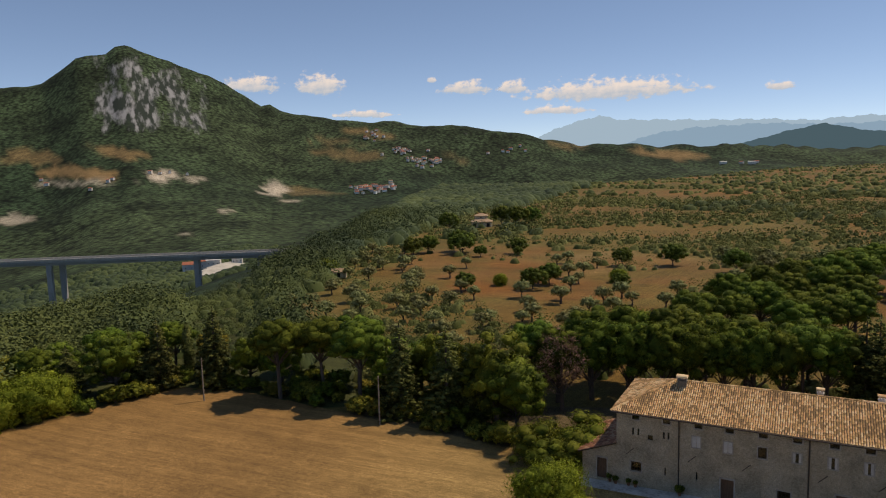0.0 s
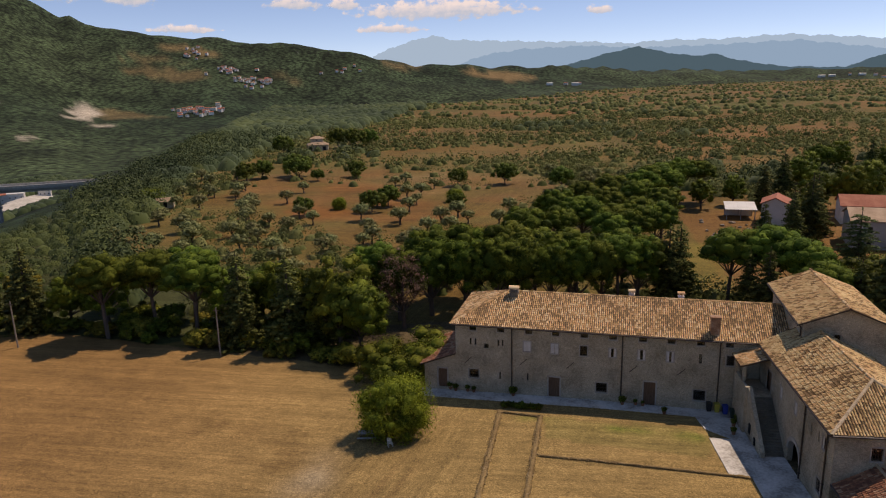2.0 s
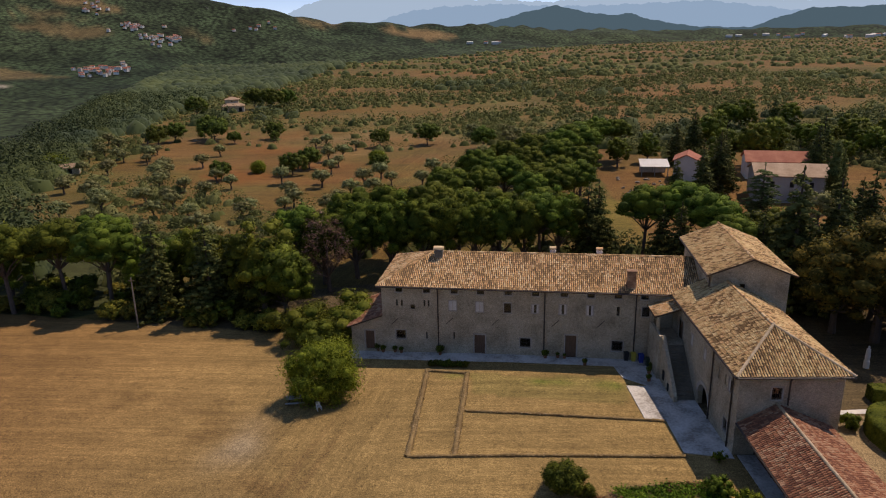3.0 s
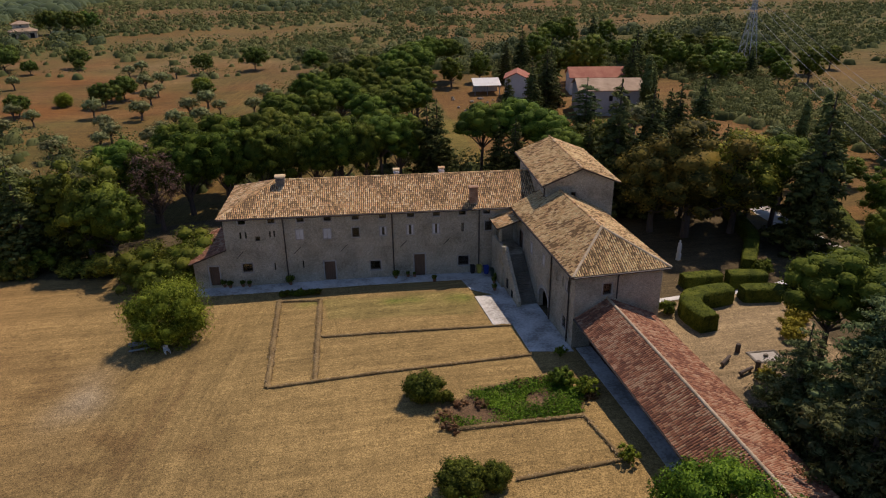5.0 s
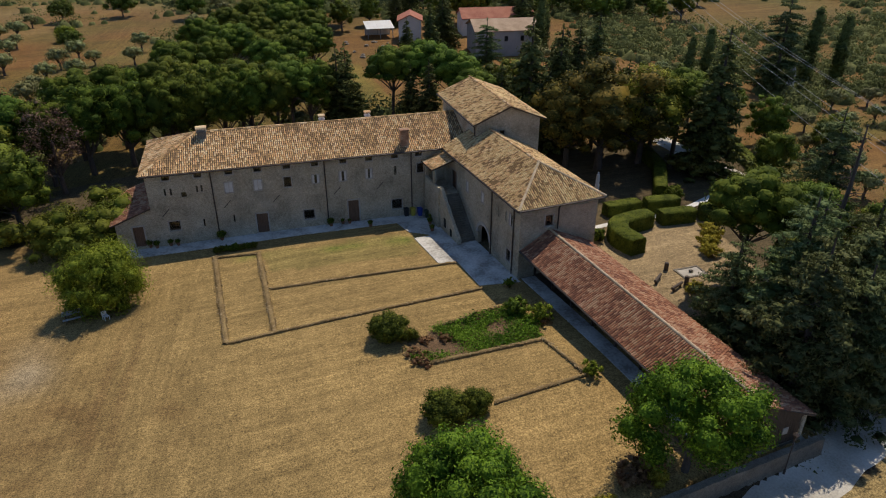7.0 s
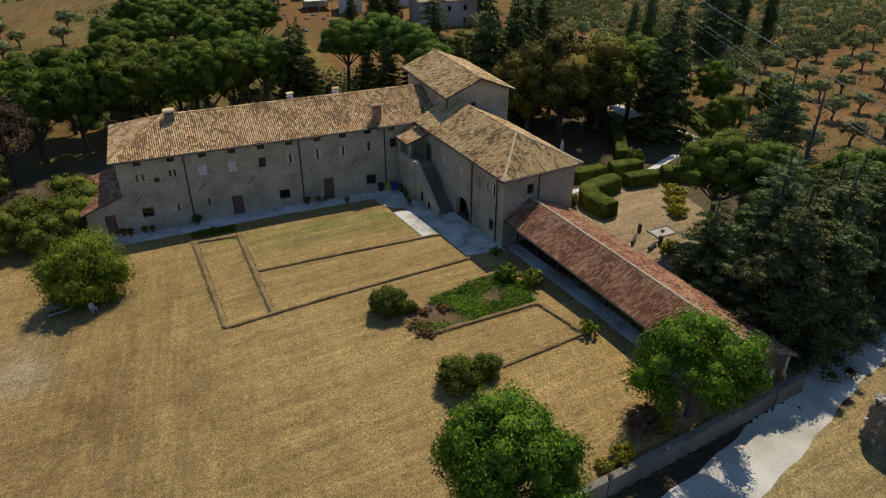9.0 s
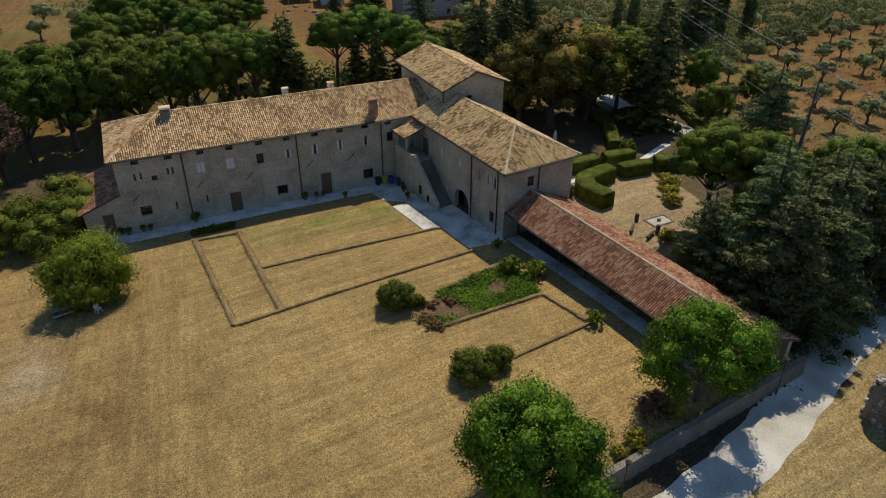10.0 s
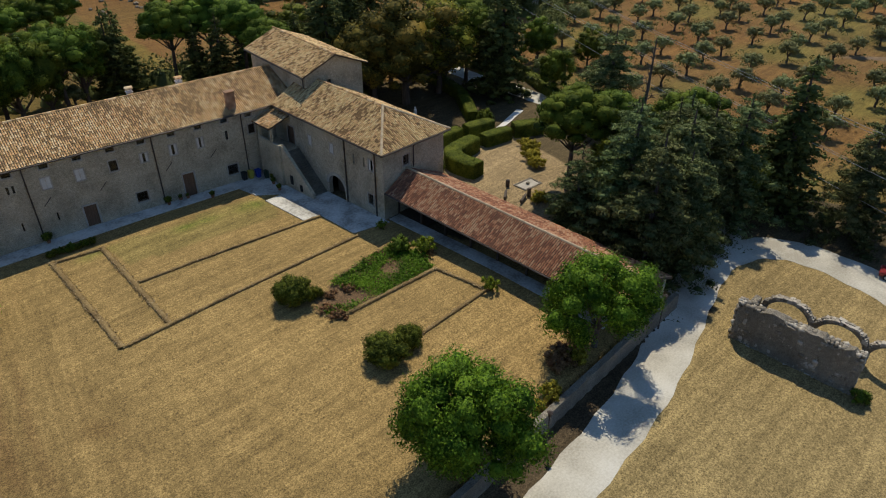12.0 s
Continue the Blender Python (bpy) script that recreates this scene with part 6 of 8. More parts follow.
def domes(name, label, pts, sizes, mat, seed):
    """A closed canopy far away: a low rounded crown for every tree, each bent out of round."""
    g = np.random.default_rng(seed)
    pts, sizes = np.asarray(pts, float), np.asarray(sizes)
    n = len(pts)
    z = height(pts[:, 0], pts[:, 1])
    ring = [(0, 0, 1.0)] + [(0.62 * math.cos(a), 0.62 * math.sin(a), 0.72) for a in np.arange(6) * math.pi / 3] + [(1.0 * math.cos(a), 1.0 * math.sin(a), -0.15) for a in np.arange(6) * math.pi / 3 + 0.5]
    base = np.array(ring)
    k = len(base)
    a = g.uniform(0, 6.28, n)
    rot = np.stack([np.stack([np.cos(a), -np.sin(a)], 1), np.stack([np.sin(a), np.cos(a)], 1)], 1)
    V = np.repeat(base[None], n, 0) * g.uniform(0.78, 1.22, (n, k, 1))
    V[:, :, :2] = np.einsum("nij,nkj->nki", rot, V[:, :, :2])
    V = V * (sizes[:, None, None] * np.array((0.72, 0.72, 0.62))) + np.stack([pts[:, 0], pts[:, 1], z], 1)[:, None, :]
    F = [(0, 1 + i, 1 + (i + 1) % 6) for i in range(6)]
    for i in range(6):
        F += [(1 + i, 7 + i, 1 + (i + 1) % 6), (1 + (i + 1) % 6, 7 + i, 7 + (i + 1) % 6)]
    F = (np.arange(n)[:, None, None] * k + np.array(F)[None]).reshape(-1, 3)
    return tagged(new(name, array_mesh(name, V.reshape(-1, 3), F, mat, True)), label, "woods", kind="stuff")


def polar(n, az0, az1, r0, r1, seed, power=0.5):
    g = np.random.default_rng(seed)
    az = np.radians(g.uniform(az0, az1, n))
    r = (r0 ** (2 * power) + (r1 ** (2 * power) - r0 ** (2 * power)) * g.random(n)) ** (1 / (2 * power))
    return np.stack([np.sin(az) * r, np.cos(az) * r], 1)


def bearing(p):
    return np.degrees(np.arctan2(p[:, 0], p[:, 1])), np.hypot(p[:, 0], p[:, 1])


CLEARING = [(30, 150), (60, 140), (92, 145), (112, 190), (104, 215), (60, 205), (30, 196)]
PINES = [(-5, 120), (60, 120), (70, 200), (30, 215), (0, 150)]
p = polar(17000, -30, 76, 118, 700, 5, 0.45)
az, r = bearing(p)
g = np.random.default_rng(1).random(len(p))
o = inside(p[:, 0], p[:, 1], ORCHARD)
p = p[~inside(p[:, 0], p[:, 1], PINES) & ~(o & (g < 0.2)) & ~(inside(p[:, 0], p[:, 1], BARE_HILL) & (g < 0.9)) & ~(inside(p[:, 0], p[:, 1], [(-120, 108), (-18, 108), (8, 190), (-60, 186), (-118, 235)]) & (g < 0.72)) & (np.hypot(p[:, 0] + 131, p[:, 1] - 372) > 24) & ~inside(p[:, 0], p[:, 1], EAST) & ~inside(p[:, 0], p[:, 1], [(36, 70), (36, 128), (90, 165), (105, 95), (70, 70)]) & ~inside(p[:, 0], p[:, 1], CLEARING) & ~inside(p[:, 0], p[:, 1], [(-178, 263), (-140, 235), (-142, 289), (-165, 400), (-180, 539), (-370, 1085), (-289, 595), (-235, 397)]) & (r < interp(az, EDGE) + 20) & (wob(p[:, 0], p[:, 1], 33, 2.0) > -0.75 + 0.4 * g)]
az, r = bearing(p)
p = p[~((wob(p[:, 0], p[:, 1] * 2.2, 37, 5.0) + 0.4 * wob(p[:, 0], p[:, 1], 13, 2.0) > 0.5) & (r > 195))]          # bare soil between the groves
sz = 2.6 + 3.4 * np.random.default_rng(2).random(len(p)) ** 2
close = np.hypot(p[:, 0], p[:, 1]) < 300
woods("scrub", "grey-green olives and scrub on the near plateau", p[close], sz[close], LEAF_SCRUB, 64, 0.085, 6)
woods("scrub", "grey-green olive groves and scrub across the plateau", p[~close], sz[~close], LEAF_SCRUB, 18, 0.17, 66)
domes("scrub", "low rounded olive crowns and scrub across the plateau", p, sz * 0.62, LEAF_SCRUB, 60)
p = np.array(scatter(EAST, 3.8, 1.3, 61))
woods("scrub", "dry weeds and brambles between the olives", p, 0.7 + 1.1 * np.random.default_rng(62).random(len(p)), LEAF_SCRUB, 20, 0.2, 63)
p = polar(9000, -28, 42, 650, 3000, 15, 0.3)
az, r = bearing(p)
p = p[(r < interp(az, EDGE) + 20) & (wob(p[:, 0], p[:, 1] * 1.8, 61, 2.0) > -0.3)]
domes("far_scrub", "groves and hedges to the plateau's horizon", p, 2.8 + 4.2 * np.random.default_rng(16).random(len(p)), LEAF_SCRUB, 17)
p = polar(5200, -26, 72, 225, 2200, 55, 0.42)
az, r = bearing(p)
clump = wob(p[:, 0], p[:, 1], 47, 6.0) + 0.6 * wob(p[:, 0], p[:, 1], 19, 1.0)
p = p[(clump > 0.62) & (r < interp(az, EDGE) - 20) & ~inside(p[:, 0], p[:, 1], BARE_HILL) & ~inside(p[:, 0], p[:, 1], CLEARING) & ~inside(p[:, 0], p[:, 1], PINES)]
big = 5.0 + 5.0 * np.random.default_rng(56).random(len(p))
close = np.hypot(p[:, 0], p[:, 1]) < 520
woods("copse", "dark green copses among the olive groves", p[close], big[close], LEAF_FAR, 60, 0.08, 57)
domes("copse", "dark green copses and hedgerow trees across the plateau", p, big * 0.8, LEAF_FAR, 58)
def spot(az, el):
    """Where the land lies along a bearing and a dip seen from the start of the flight."""
    a = radians(az)
    r = np.geomspace(120, 4500, 900)
    hit = np.nonzero(height(math.sin(a) * r, math.cos(a) * r) >= EYE + r * math.tan(radians(el)))[0]
    r = r[hit[0]] if len(hit) else 2500
    return math.sin(a) * r, math.cos(a) * r


YX, YY = spot(-39.9, -7.9)
WORKS = [spot(az, el) for az, el in ((-42.3, -7.75), (-41.5, -7.65), (-40.7, -7.55), (-38.9, -7.5))]


def in_yard(x, y, wide=22.0, deep=60.0):
    """Whether points lie on the works yard, which runs down the slope."""
    a = radians(-39.9)
    u, v = (x - YX) * math.cos(a) - (y - YY) * math.sin(a), (x - YX) * math.sin(a) + (y - YY) * math.cos(a)
    return (u / wide) ** 2 + (v / deep) ** 2 < 1


# wood on the brink of the valley
p = polar(4600, -66, -18, 105, 520, 7, 0.45)
az, r = bearing(p)
e = interp(az, EDGE)
ok = (r > np.where(az < -40, 104, np.maximum(e - 110, 120))) & (r < e + np.where((az > -46) & (az < -33), 60, 260)) & ~inside(p[:, 0], p[:, 1], FIELD) & ~inside(p[:, 0], p[:, 1], ORCHARD)
ok &= ~inside(p[:, 0], p[:, 1], [(-100, 62), (-112, 92), (-90, 108), (-24, 108), (-24, 85), (-90, 85)])
p = p[ok]
big = 5.5 + 5.0 * np.random.default_rng(3).random(len(p))
az, r = bearing(p)
big *= np.where((az > -43.6) & (az < -37.2) & (r > 130), 0.42, 1.0)          # young growth over the works yard
woods("woodland", "dense green oak wood along the valley's brink", p, big, LEAF_FAR, 110, 0.06, 8)
domes("woodland", "shaded hearts of the brink wood's crowns", p, big * np.where(r < 180, 0.5, 0.84), LEAF_FAR, 64)
BRINK = [(-178, 263), (-140, 235), (-142, 289), (-165, 400), (-180, 539), (-160, 560), (-178, 842), (-242, 1149), (-370, 1085), (-289, 595), (-235, 397)]
p = np.array(scatter(BRINK, 8.5, 2.2, 71))
p = p[np.hypot(p[:, 0] + 131, p[:, 1] - 385) > 30]
r = np.hypot(p[:, 0], p[:, 1])
big = 7.0 + 4.5 * np.random.default_rng(72).random(len(p))
woods("woodland", "dark green wood rising along the plateau's brink", p[r < 520], big[r < 520], LEAF_HILL, 70, 0.07, 73)
domes("woodland", "dark green wood along the plateau's brink", p, big * np.where(r < 520, 0.85, 1.1), LEAF_HILL, 74)
p = polar(2600, -30, -10, 560, 1200, 27, 0.4)
az, r = bearing(p)
p = p[(r > interp(az, EDGE) - 150) & (r < interp(az, EDGE) + 120)]
domes("brink_wood", "dark wood along the plateau's far edge", p, 8.0 + 6.0 * np.random.default_rng(28).random(len(p)), LEAF_HILL, 29)
# the far valley side
p = polar(9000, -66, 14, 430, 1000, 9, 0.45)
az, r = bearing(p)
bare = np.maximum(*clearings(p[:, 0], p[:, 1]))
rock = land(p[:, 0], p[:, 1])[1] > 0.2
ok = (r > interp(az, EDGE) + 180) & (bare < 0.2) & ~rock & (r < 1000) & ~in_yard(p[:, 0], p[:, 1], 27, 85)
for x, y in WORKS:
    ok &= np.hypot(p[:, 0] - x * 0.975, p[:, 1] - y * 0.975) > 20
p = p[ok]
r = np.hypot(p[:, 0], p[:, 1])
domes("hill_woods", "green woods over the far valley side", p, (6 + r * 0.0012) * np.random.default_rng(4).uniform(0.6, 1.3, len(p)), LEAF_HILL, 10)

# ---- far things ----
def house(name, label, x, y, turn, w, d, h, rise, wall, roof, openings=(), z=None, hip=False):
    """A plain house with eaves, a pitched roof along its length and its windows."""
    hs = thing(name, label, "house", Matrix.Translation((x, y, (H(x, y) if z is None else z) - 0.1)) @ Matrix.Rotation(radians(turn), 4, "Z"))
    bm = bmesh.new()
    box(bm, -w / 2, w / 2, -d / 2, d / 2, -1.5, h)
    if not hip:
        for sx in (-1, 1):
            vs = [bm.verts.new(p) for p in ((sx * w / 2, -d / 2, h), (sx * w / 2, d / 2, h), (sx * w / 2, 0, h + rise * 0.95), (sx * (w / 2 - 0.3), -d / 2, h), (sx * (w / 2 - 0.3), d / 2, h), (sx * (w / 2 - 0.3), 0, h + rise * 0.95))]
            for f in ((0, 1, 2), (5, 4, 3), (0, 2, 5, 3), (1, 4, 5, 2)):
                bm.faces.new([vs[i] for i in f])
    part("wall", bm, wall, hs)
    o = 0.45
    i = min(d / 2, w / 2 - 0.5) if hip else -o
    for sy in (-1, 1):
        c = [(-w / 2 - o, sy * (d / 2 + o), h), (w / 2 + o, sy * (d / 2 + o), h), (w / 2 - i, 0, h + rise), (-w / 2 + i, 0, h + rise)]
        slab("roof", c, roof, hs, 0.22)
    if hip:
        for sx in (-1, 1):
            slab("roof", [(sx * (w / 2 + o), -d / 2 - o, h), (sx * (w / 2 + o), d / 2 + o, h), (sx * (w / 2 - i), 0, h + rise)], roof, hs, 0.22)
    for u, z0, ww, hh in openings:
        win = part("window", boxed(u - ww / 2, u + ww / 2, -d / 2 - 0.03, -d / 2 + 0.1, z0, z0 + hh), SURROUND, hs)
        part("pane", boxed(u - ww / 2 + 0.08, u + ww / 2 - 0.08, -d / 2 - 0.05, -d / 2 - 0.02, z0 + 0.08, z0 + hh - 0.08), DARK, win)
    return hs


RED = material("red_far_roof", [(0.30, 0.09, 0.05), (0.42, 0.16, 0.09)], (0.5, 4), 0.85, 0.3, 6)
BUFF = material("buff_far_roof", [(0.30, 0.20, 0.12), (0.46, 0.33, 0.22)], (0.5, 4), 0.85, 0.3, 6)
house("house", "long white farm building with a red tile roof", 83, 182, -13, 20, 9, 4.8, 2.2, PLASTER, RED, [(-6, 2.6, 1.4, 0.8), (0, 2.6, 1.4, 0.8), (6, 2.6, 1.4, 0.8)])
house("house", "grey plastered house with a buff tile roof", 74, 158, -13, 17, 11, 6.2, 2.0, material("grey_plaster", [(0.36, 0.35, 0.33), (0.5, 0.48, 0.45)], (0.3, 4)), BUFF, [(-5, 3.6, 1.0, 1.4), (-1, 3.6, 1.0, 1.4), (3, 3.6, 1.0, 1.4), (-5, 0.6, 1.0, 1.4), (3, 0.6, 1.0, 1.4)])
house("house", "small white house with a red roof among trees", 57.5, 182, 70, 8, 6, 5.5, 1.6, PLASTER, RED, [(-2, 3.2, 0.9, 1.2), (2, 3.2, 0.9, 1.2)])
house("farmhouse", "stone farmhouse with hipped tile roofs on the orchard hill", -131, 385, 15, 12, 9, 3.4, 2.0, STONE, BUFF, [(-4, 0.2, 2.0, 2.4), (0, 0.2, 2.0, 2.4), (4, 0.2, 2.0, 2.4)], hip=True)
house("farmhouse", "upper storey of the orchard farmhouse", -132, 387, 15, 7, 6, 6.6, 1.4, STONE, BUFF, [(0, 5.4, 1.0, 0.8)], hip=True)
house("hut", "small stone hut with a tile roof in the orchard", -123, 206, 25, 5, 4, 2.3, 1.0, STONE, BUFF, [(0, 0.3, 1.2, 1.8)])

# white open shed behind the wood
ws = thing("field_shed", "open shed with a white sheet roof on bare soil", "shed", Matrix.Translation((50.5, 188, H(50.5, 188))) @ Matrix.Rotation(radians(-8), 4, "Z"))
for x in (-3.4, 0, 3.4):
    for y, h in ((-2.8, 2.7), (2.8, 3.6)):
        part("post", boxed(x - 0.09, x + 0.09, y - 0.09, y + 0.09, -0.3, h), METAL, ws)
part("back_wall", boxed(-3.5, 3.5, 2.75, 2.85, 0, 3.4), PLASTER, ws)
for k in range(7):
    x = -3.85 + k * 1.1
    slab("sheet", [(x, -3.3, 2.72), (x + 1.08, -3.3, 2.72), (x + 1.08, 3.2, 3.75), (x, 3.2, 3.75)], SHEET, ws, 0.06)
rngs = np.random.default_rng(77)
for k in range(14):
    x, y = 38 + rngs.random() * 12, 164 + rngs.random() * 20
    bm = bmesh.new()
    bmesh.ops.create_icosphere(bm, subdivisions=1, radius=0.4 + 0.5 * rngs.random())
    for v in bm.verts:
        v.co *= rngs.uniform(0.7, 1.2)
        v.co.z *= 0.6
    ob = part("boulder", bm, RUIN, None)
    ob.location = (x, y, H(x, y) + 0.15)
    tagged(ob, "pale boulder on bare red soil", "boulder", "boulders by the field shed")

# viaduct across the valley
VA, VB = Vector((-372, 216, 0)), Vector((-176, 309, 0))
vdir = (VB - VA).normalized()
vn = Vector((-vdir.y, vdir.x, 0))
via = thing("viaduct", "long grey concrete road viaduct on tall piers", "bridge")


def beam_between(a, b, w, z0, z1):
    bm = bmesh.new()
    n = vn * w / 2
    vs = [bm.verts.new((p.x, p.y, z)) for z in (z0, z1) for p in (a - n, b - n, b + n, a + n)]
    for f in ((3, 2, 1, 0), (4, 5, 6, 7), (0, 1, 5, 4), (1, 2, 6, 5), (2, 3, 7, 6), (3, 0, 4, 7)):
        bm.faces.new([vs[i] for i in f])
    bmesh.ops.recalc_face_normals(bm, faces=bm.faces[:])
    return bm


part("deck", beam_between(VA, VB, 10.0, -6.2, -5.4), CONCRETE, via)
for off in (-3.2, 0, 3.2):
    part("girder", beam_between(VA + vn * off, VB + vn * off, 0.8, -7.6, -6.2), CONCRETE, via)
for off in (-5.0, 5.0):
    part("parapet", beam_between(VA + vn * off, VB + vn * off, 0.3, -5.4, -4.4), SURROUND, via)
for s, off in ((8, 0), (66, -2.5), (70, 2.5), (138, 0), (170, 0), (200, 0)):
    q = VA + vdir * s + vn * off
    part("pier", beam_between(q - vdir * 1.2, q + vdir * 1.2, 2.2 if off else 4.0, H(q.x, q.y) - 3, -7.6), CONCRETE, via)

# works yard below it and the villages on the far side
yard = thing("works_yard", "pale gravel yard of a works below the viaduct", "yard")
bm = bmesh.new()
rows_of = {}
ax = radians(-39.9)
for i, u in enumerate(np.arange(-24, 24.1, 3.0)):
    for j, v in enumerate(np.arange(-64, 64.1, 4.0)):
        x, y = YX + u * math.cos(ax) + v * math.sin(ax), YY - u * math.sin(ax) + v * math.cos(ax)
        if in_yard(x, y, 22 * (1 + 0.15 * math.sin(v * 0.2)), 60 * (1 + 0.1 * math.sin(u * 0.35))):
            rows_of[i, j] = bm.verts.new((x, y, H(x, y) + 2.0))
for i, j in list(rows_of):
    q = [(i, j), (i + 1, j), (i + 1, j + 1), (i, j + 1)]
    if all(c in rows_of for c in q):
        bm.faces.new([rows_of[c] for c in q])
bm.normal_update()
bm.faces.ensure_lookup_table()
if bm.faces[0].normal.z < 0:
    bmesh.ops.reverse_faces(bm, faces=bm.faces[:])
low = bmesh.ops.extrude_face_region(bm, geom=bm.faces[:])
for v in [v for v in low["geom"] if isinstance(v, bmesh.types.BMVert)]:
    v.co.z -= 2.5
bmesh.ops.recalc_face_normals(bm, faces=bm.faces[:])
part("surface", bm, GRAVEL, yard)
for (x, y), w, d, h, m1, label in zip(WORKS, *zip((17, 11, 5, RED, "white works building with a red roof"), (13, 11, 6, RED, "white works building with a red roof"), (12, 9, 5, SHEET, "white works shed with a pale roof"), (9, 7, 4.5, SHEET, "white works shed with a pale roof"))):
    house("works_building", label, x, y, 32, w, d, h, 2.2, PLASTER, m1, [(u, 1.2, 0.9, 1.0) for u in (-w / 3, 0, w / 3)], z=H(x, y) + 2.0)
VILLAGE_WALL = material("pale_plaster", [(0.62, 0.57, 0.50), (0.80, 0.77, 0.71)], (0.05, 2), 0.9, 0.1, random_object=0.4)
sites = []
rngv = np.random.default_rng(31)
for az0, el0, spread, count in ((-28.0, -2.0, 1.7, 36), (-25.2, 0.95, 1.0, 20), (-23.2, 0.1, 1.1, 28), (-27.2, 2.3, 1.6, 12), (-17, 0.6, 2.5, 6), (-43.2, -0.3, 1.2, 4), (-49.5, -0.7, 2.4, 5)):
    for k in range(count):
        az, el = az0 + rngv.normal(0, spread * 0.6), el0 + rngv.normal(0, 0.2)
        x, y = spot(az, el)
        sites.append((x, y))
        house("village_house", "small pale village house with a tiled roof on the hillside", x, y, rngv.uniform(-40, 40), rngv.uniform(7, 12), rngv.uniform(6, 8), rngv.uniform(4, 6.5), 2.0, VILLAGE_WALL, RED if rngv.random() < 0.75 else BUFF, [(-2.5, 3, 1.2, 1.5), (2.5, 3, 1.2, 1.5)], z=H(x, y) + 3.0)["group"] = "village on the far slope"
for az0, el0, spread, count in ((1.6, -0.45, 1.2, 4), (27, -0.45, 3.0, 12), (22, -0.3, 2.0, 6)):
    for k in range(count):
        x, y = spot(az0 + rngv.normal(0, spread * 0.6), el0 - 0.25 + rngv.normal(0, 0.05))
        house("plain_house", "distant pale building on the plateau's horizon", x, y, rngv.uniform(-30, 30), rngv.uniform(12, 30), 10, rngv.uniform(5, 8), 2.0, PLASTER, RED if rngv.random() < 0.4 else SHEET, [(-3, 3, 1.2, 1.5), (3, 3, 1.2, 1.5)], z=H(x, y) + 2)["group"] = "buildings on the plateau"


# hazy ranges behind everything, their haze painted as an even blue glow
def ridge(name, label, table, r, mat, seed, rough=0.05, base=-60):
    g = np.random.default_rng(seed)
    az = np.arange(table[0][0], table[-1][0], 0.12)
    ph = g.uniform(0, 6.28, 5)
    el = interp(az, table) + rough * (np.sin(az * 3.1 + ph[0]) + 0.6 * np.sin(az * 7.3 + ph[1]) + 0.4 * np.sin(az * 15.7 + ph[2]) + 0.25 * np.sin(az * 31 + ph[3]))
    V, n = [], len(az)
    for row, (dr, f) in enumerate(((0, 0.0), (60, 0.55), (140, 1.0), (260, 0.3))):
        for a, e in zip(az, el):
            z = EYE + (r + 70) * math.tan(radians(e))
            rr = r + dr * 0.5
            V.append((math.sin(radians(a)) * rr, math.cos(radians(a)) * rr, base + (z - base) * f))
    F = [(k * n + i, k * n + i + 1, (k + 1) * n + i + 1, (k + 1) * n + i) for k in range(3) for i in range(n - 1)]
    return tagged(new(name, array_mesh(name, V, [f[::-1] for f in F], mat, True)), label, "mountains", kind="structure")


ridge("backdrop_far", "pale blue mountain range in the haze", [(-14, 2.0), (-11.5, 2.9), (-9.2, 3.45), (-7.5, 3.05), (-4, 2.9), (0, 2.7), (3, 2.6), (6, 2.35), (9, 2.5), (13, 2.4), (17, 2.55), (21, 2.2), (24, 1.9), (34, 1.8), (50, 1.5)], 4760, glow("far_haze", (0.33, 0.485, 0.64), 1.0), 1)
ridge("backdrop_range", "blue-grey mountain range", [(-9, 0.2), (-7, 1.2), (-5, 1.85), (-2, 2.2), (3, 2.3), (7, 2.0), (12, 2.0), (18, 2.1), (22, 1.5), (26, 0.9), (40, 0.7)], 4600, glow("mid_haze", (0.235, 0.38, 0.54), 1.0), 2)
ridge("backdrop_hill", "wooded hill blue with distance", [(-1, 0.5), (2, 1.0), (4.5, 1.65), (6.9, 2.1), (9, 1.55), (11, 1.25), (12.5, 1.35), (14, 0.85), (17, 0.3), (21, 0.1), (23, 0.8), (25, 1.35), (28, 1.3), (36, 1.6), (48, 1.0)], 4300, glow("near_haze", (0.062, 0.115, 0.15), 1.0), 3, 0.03)
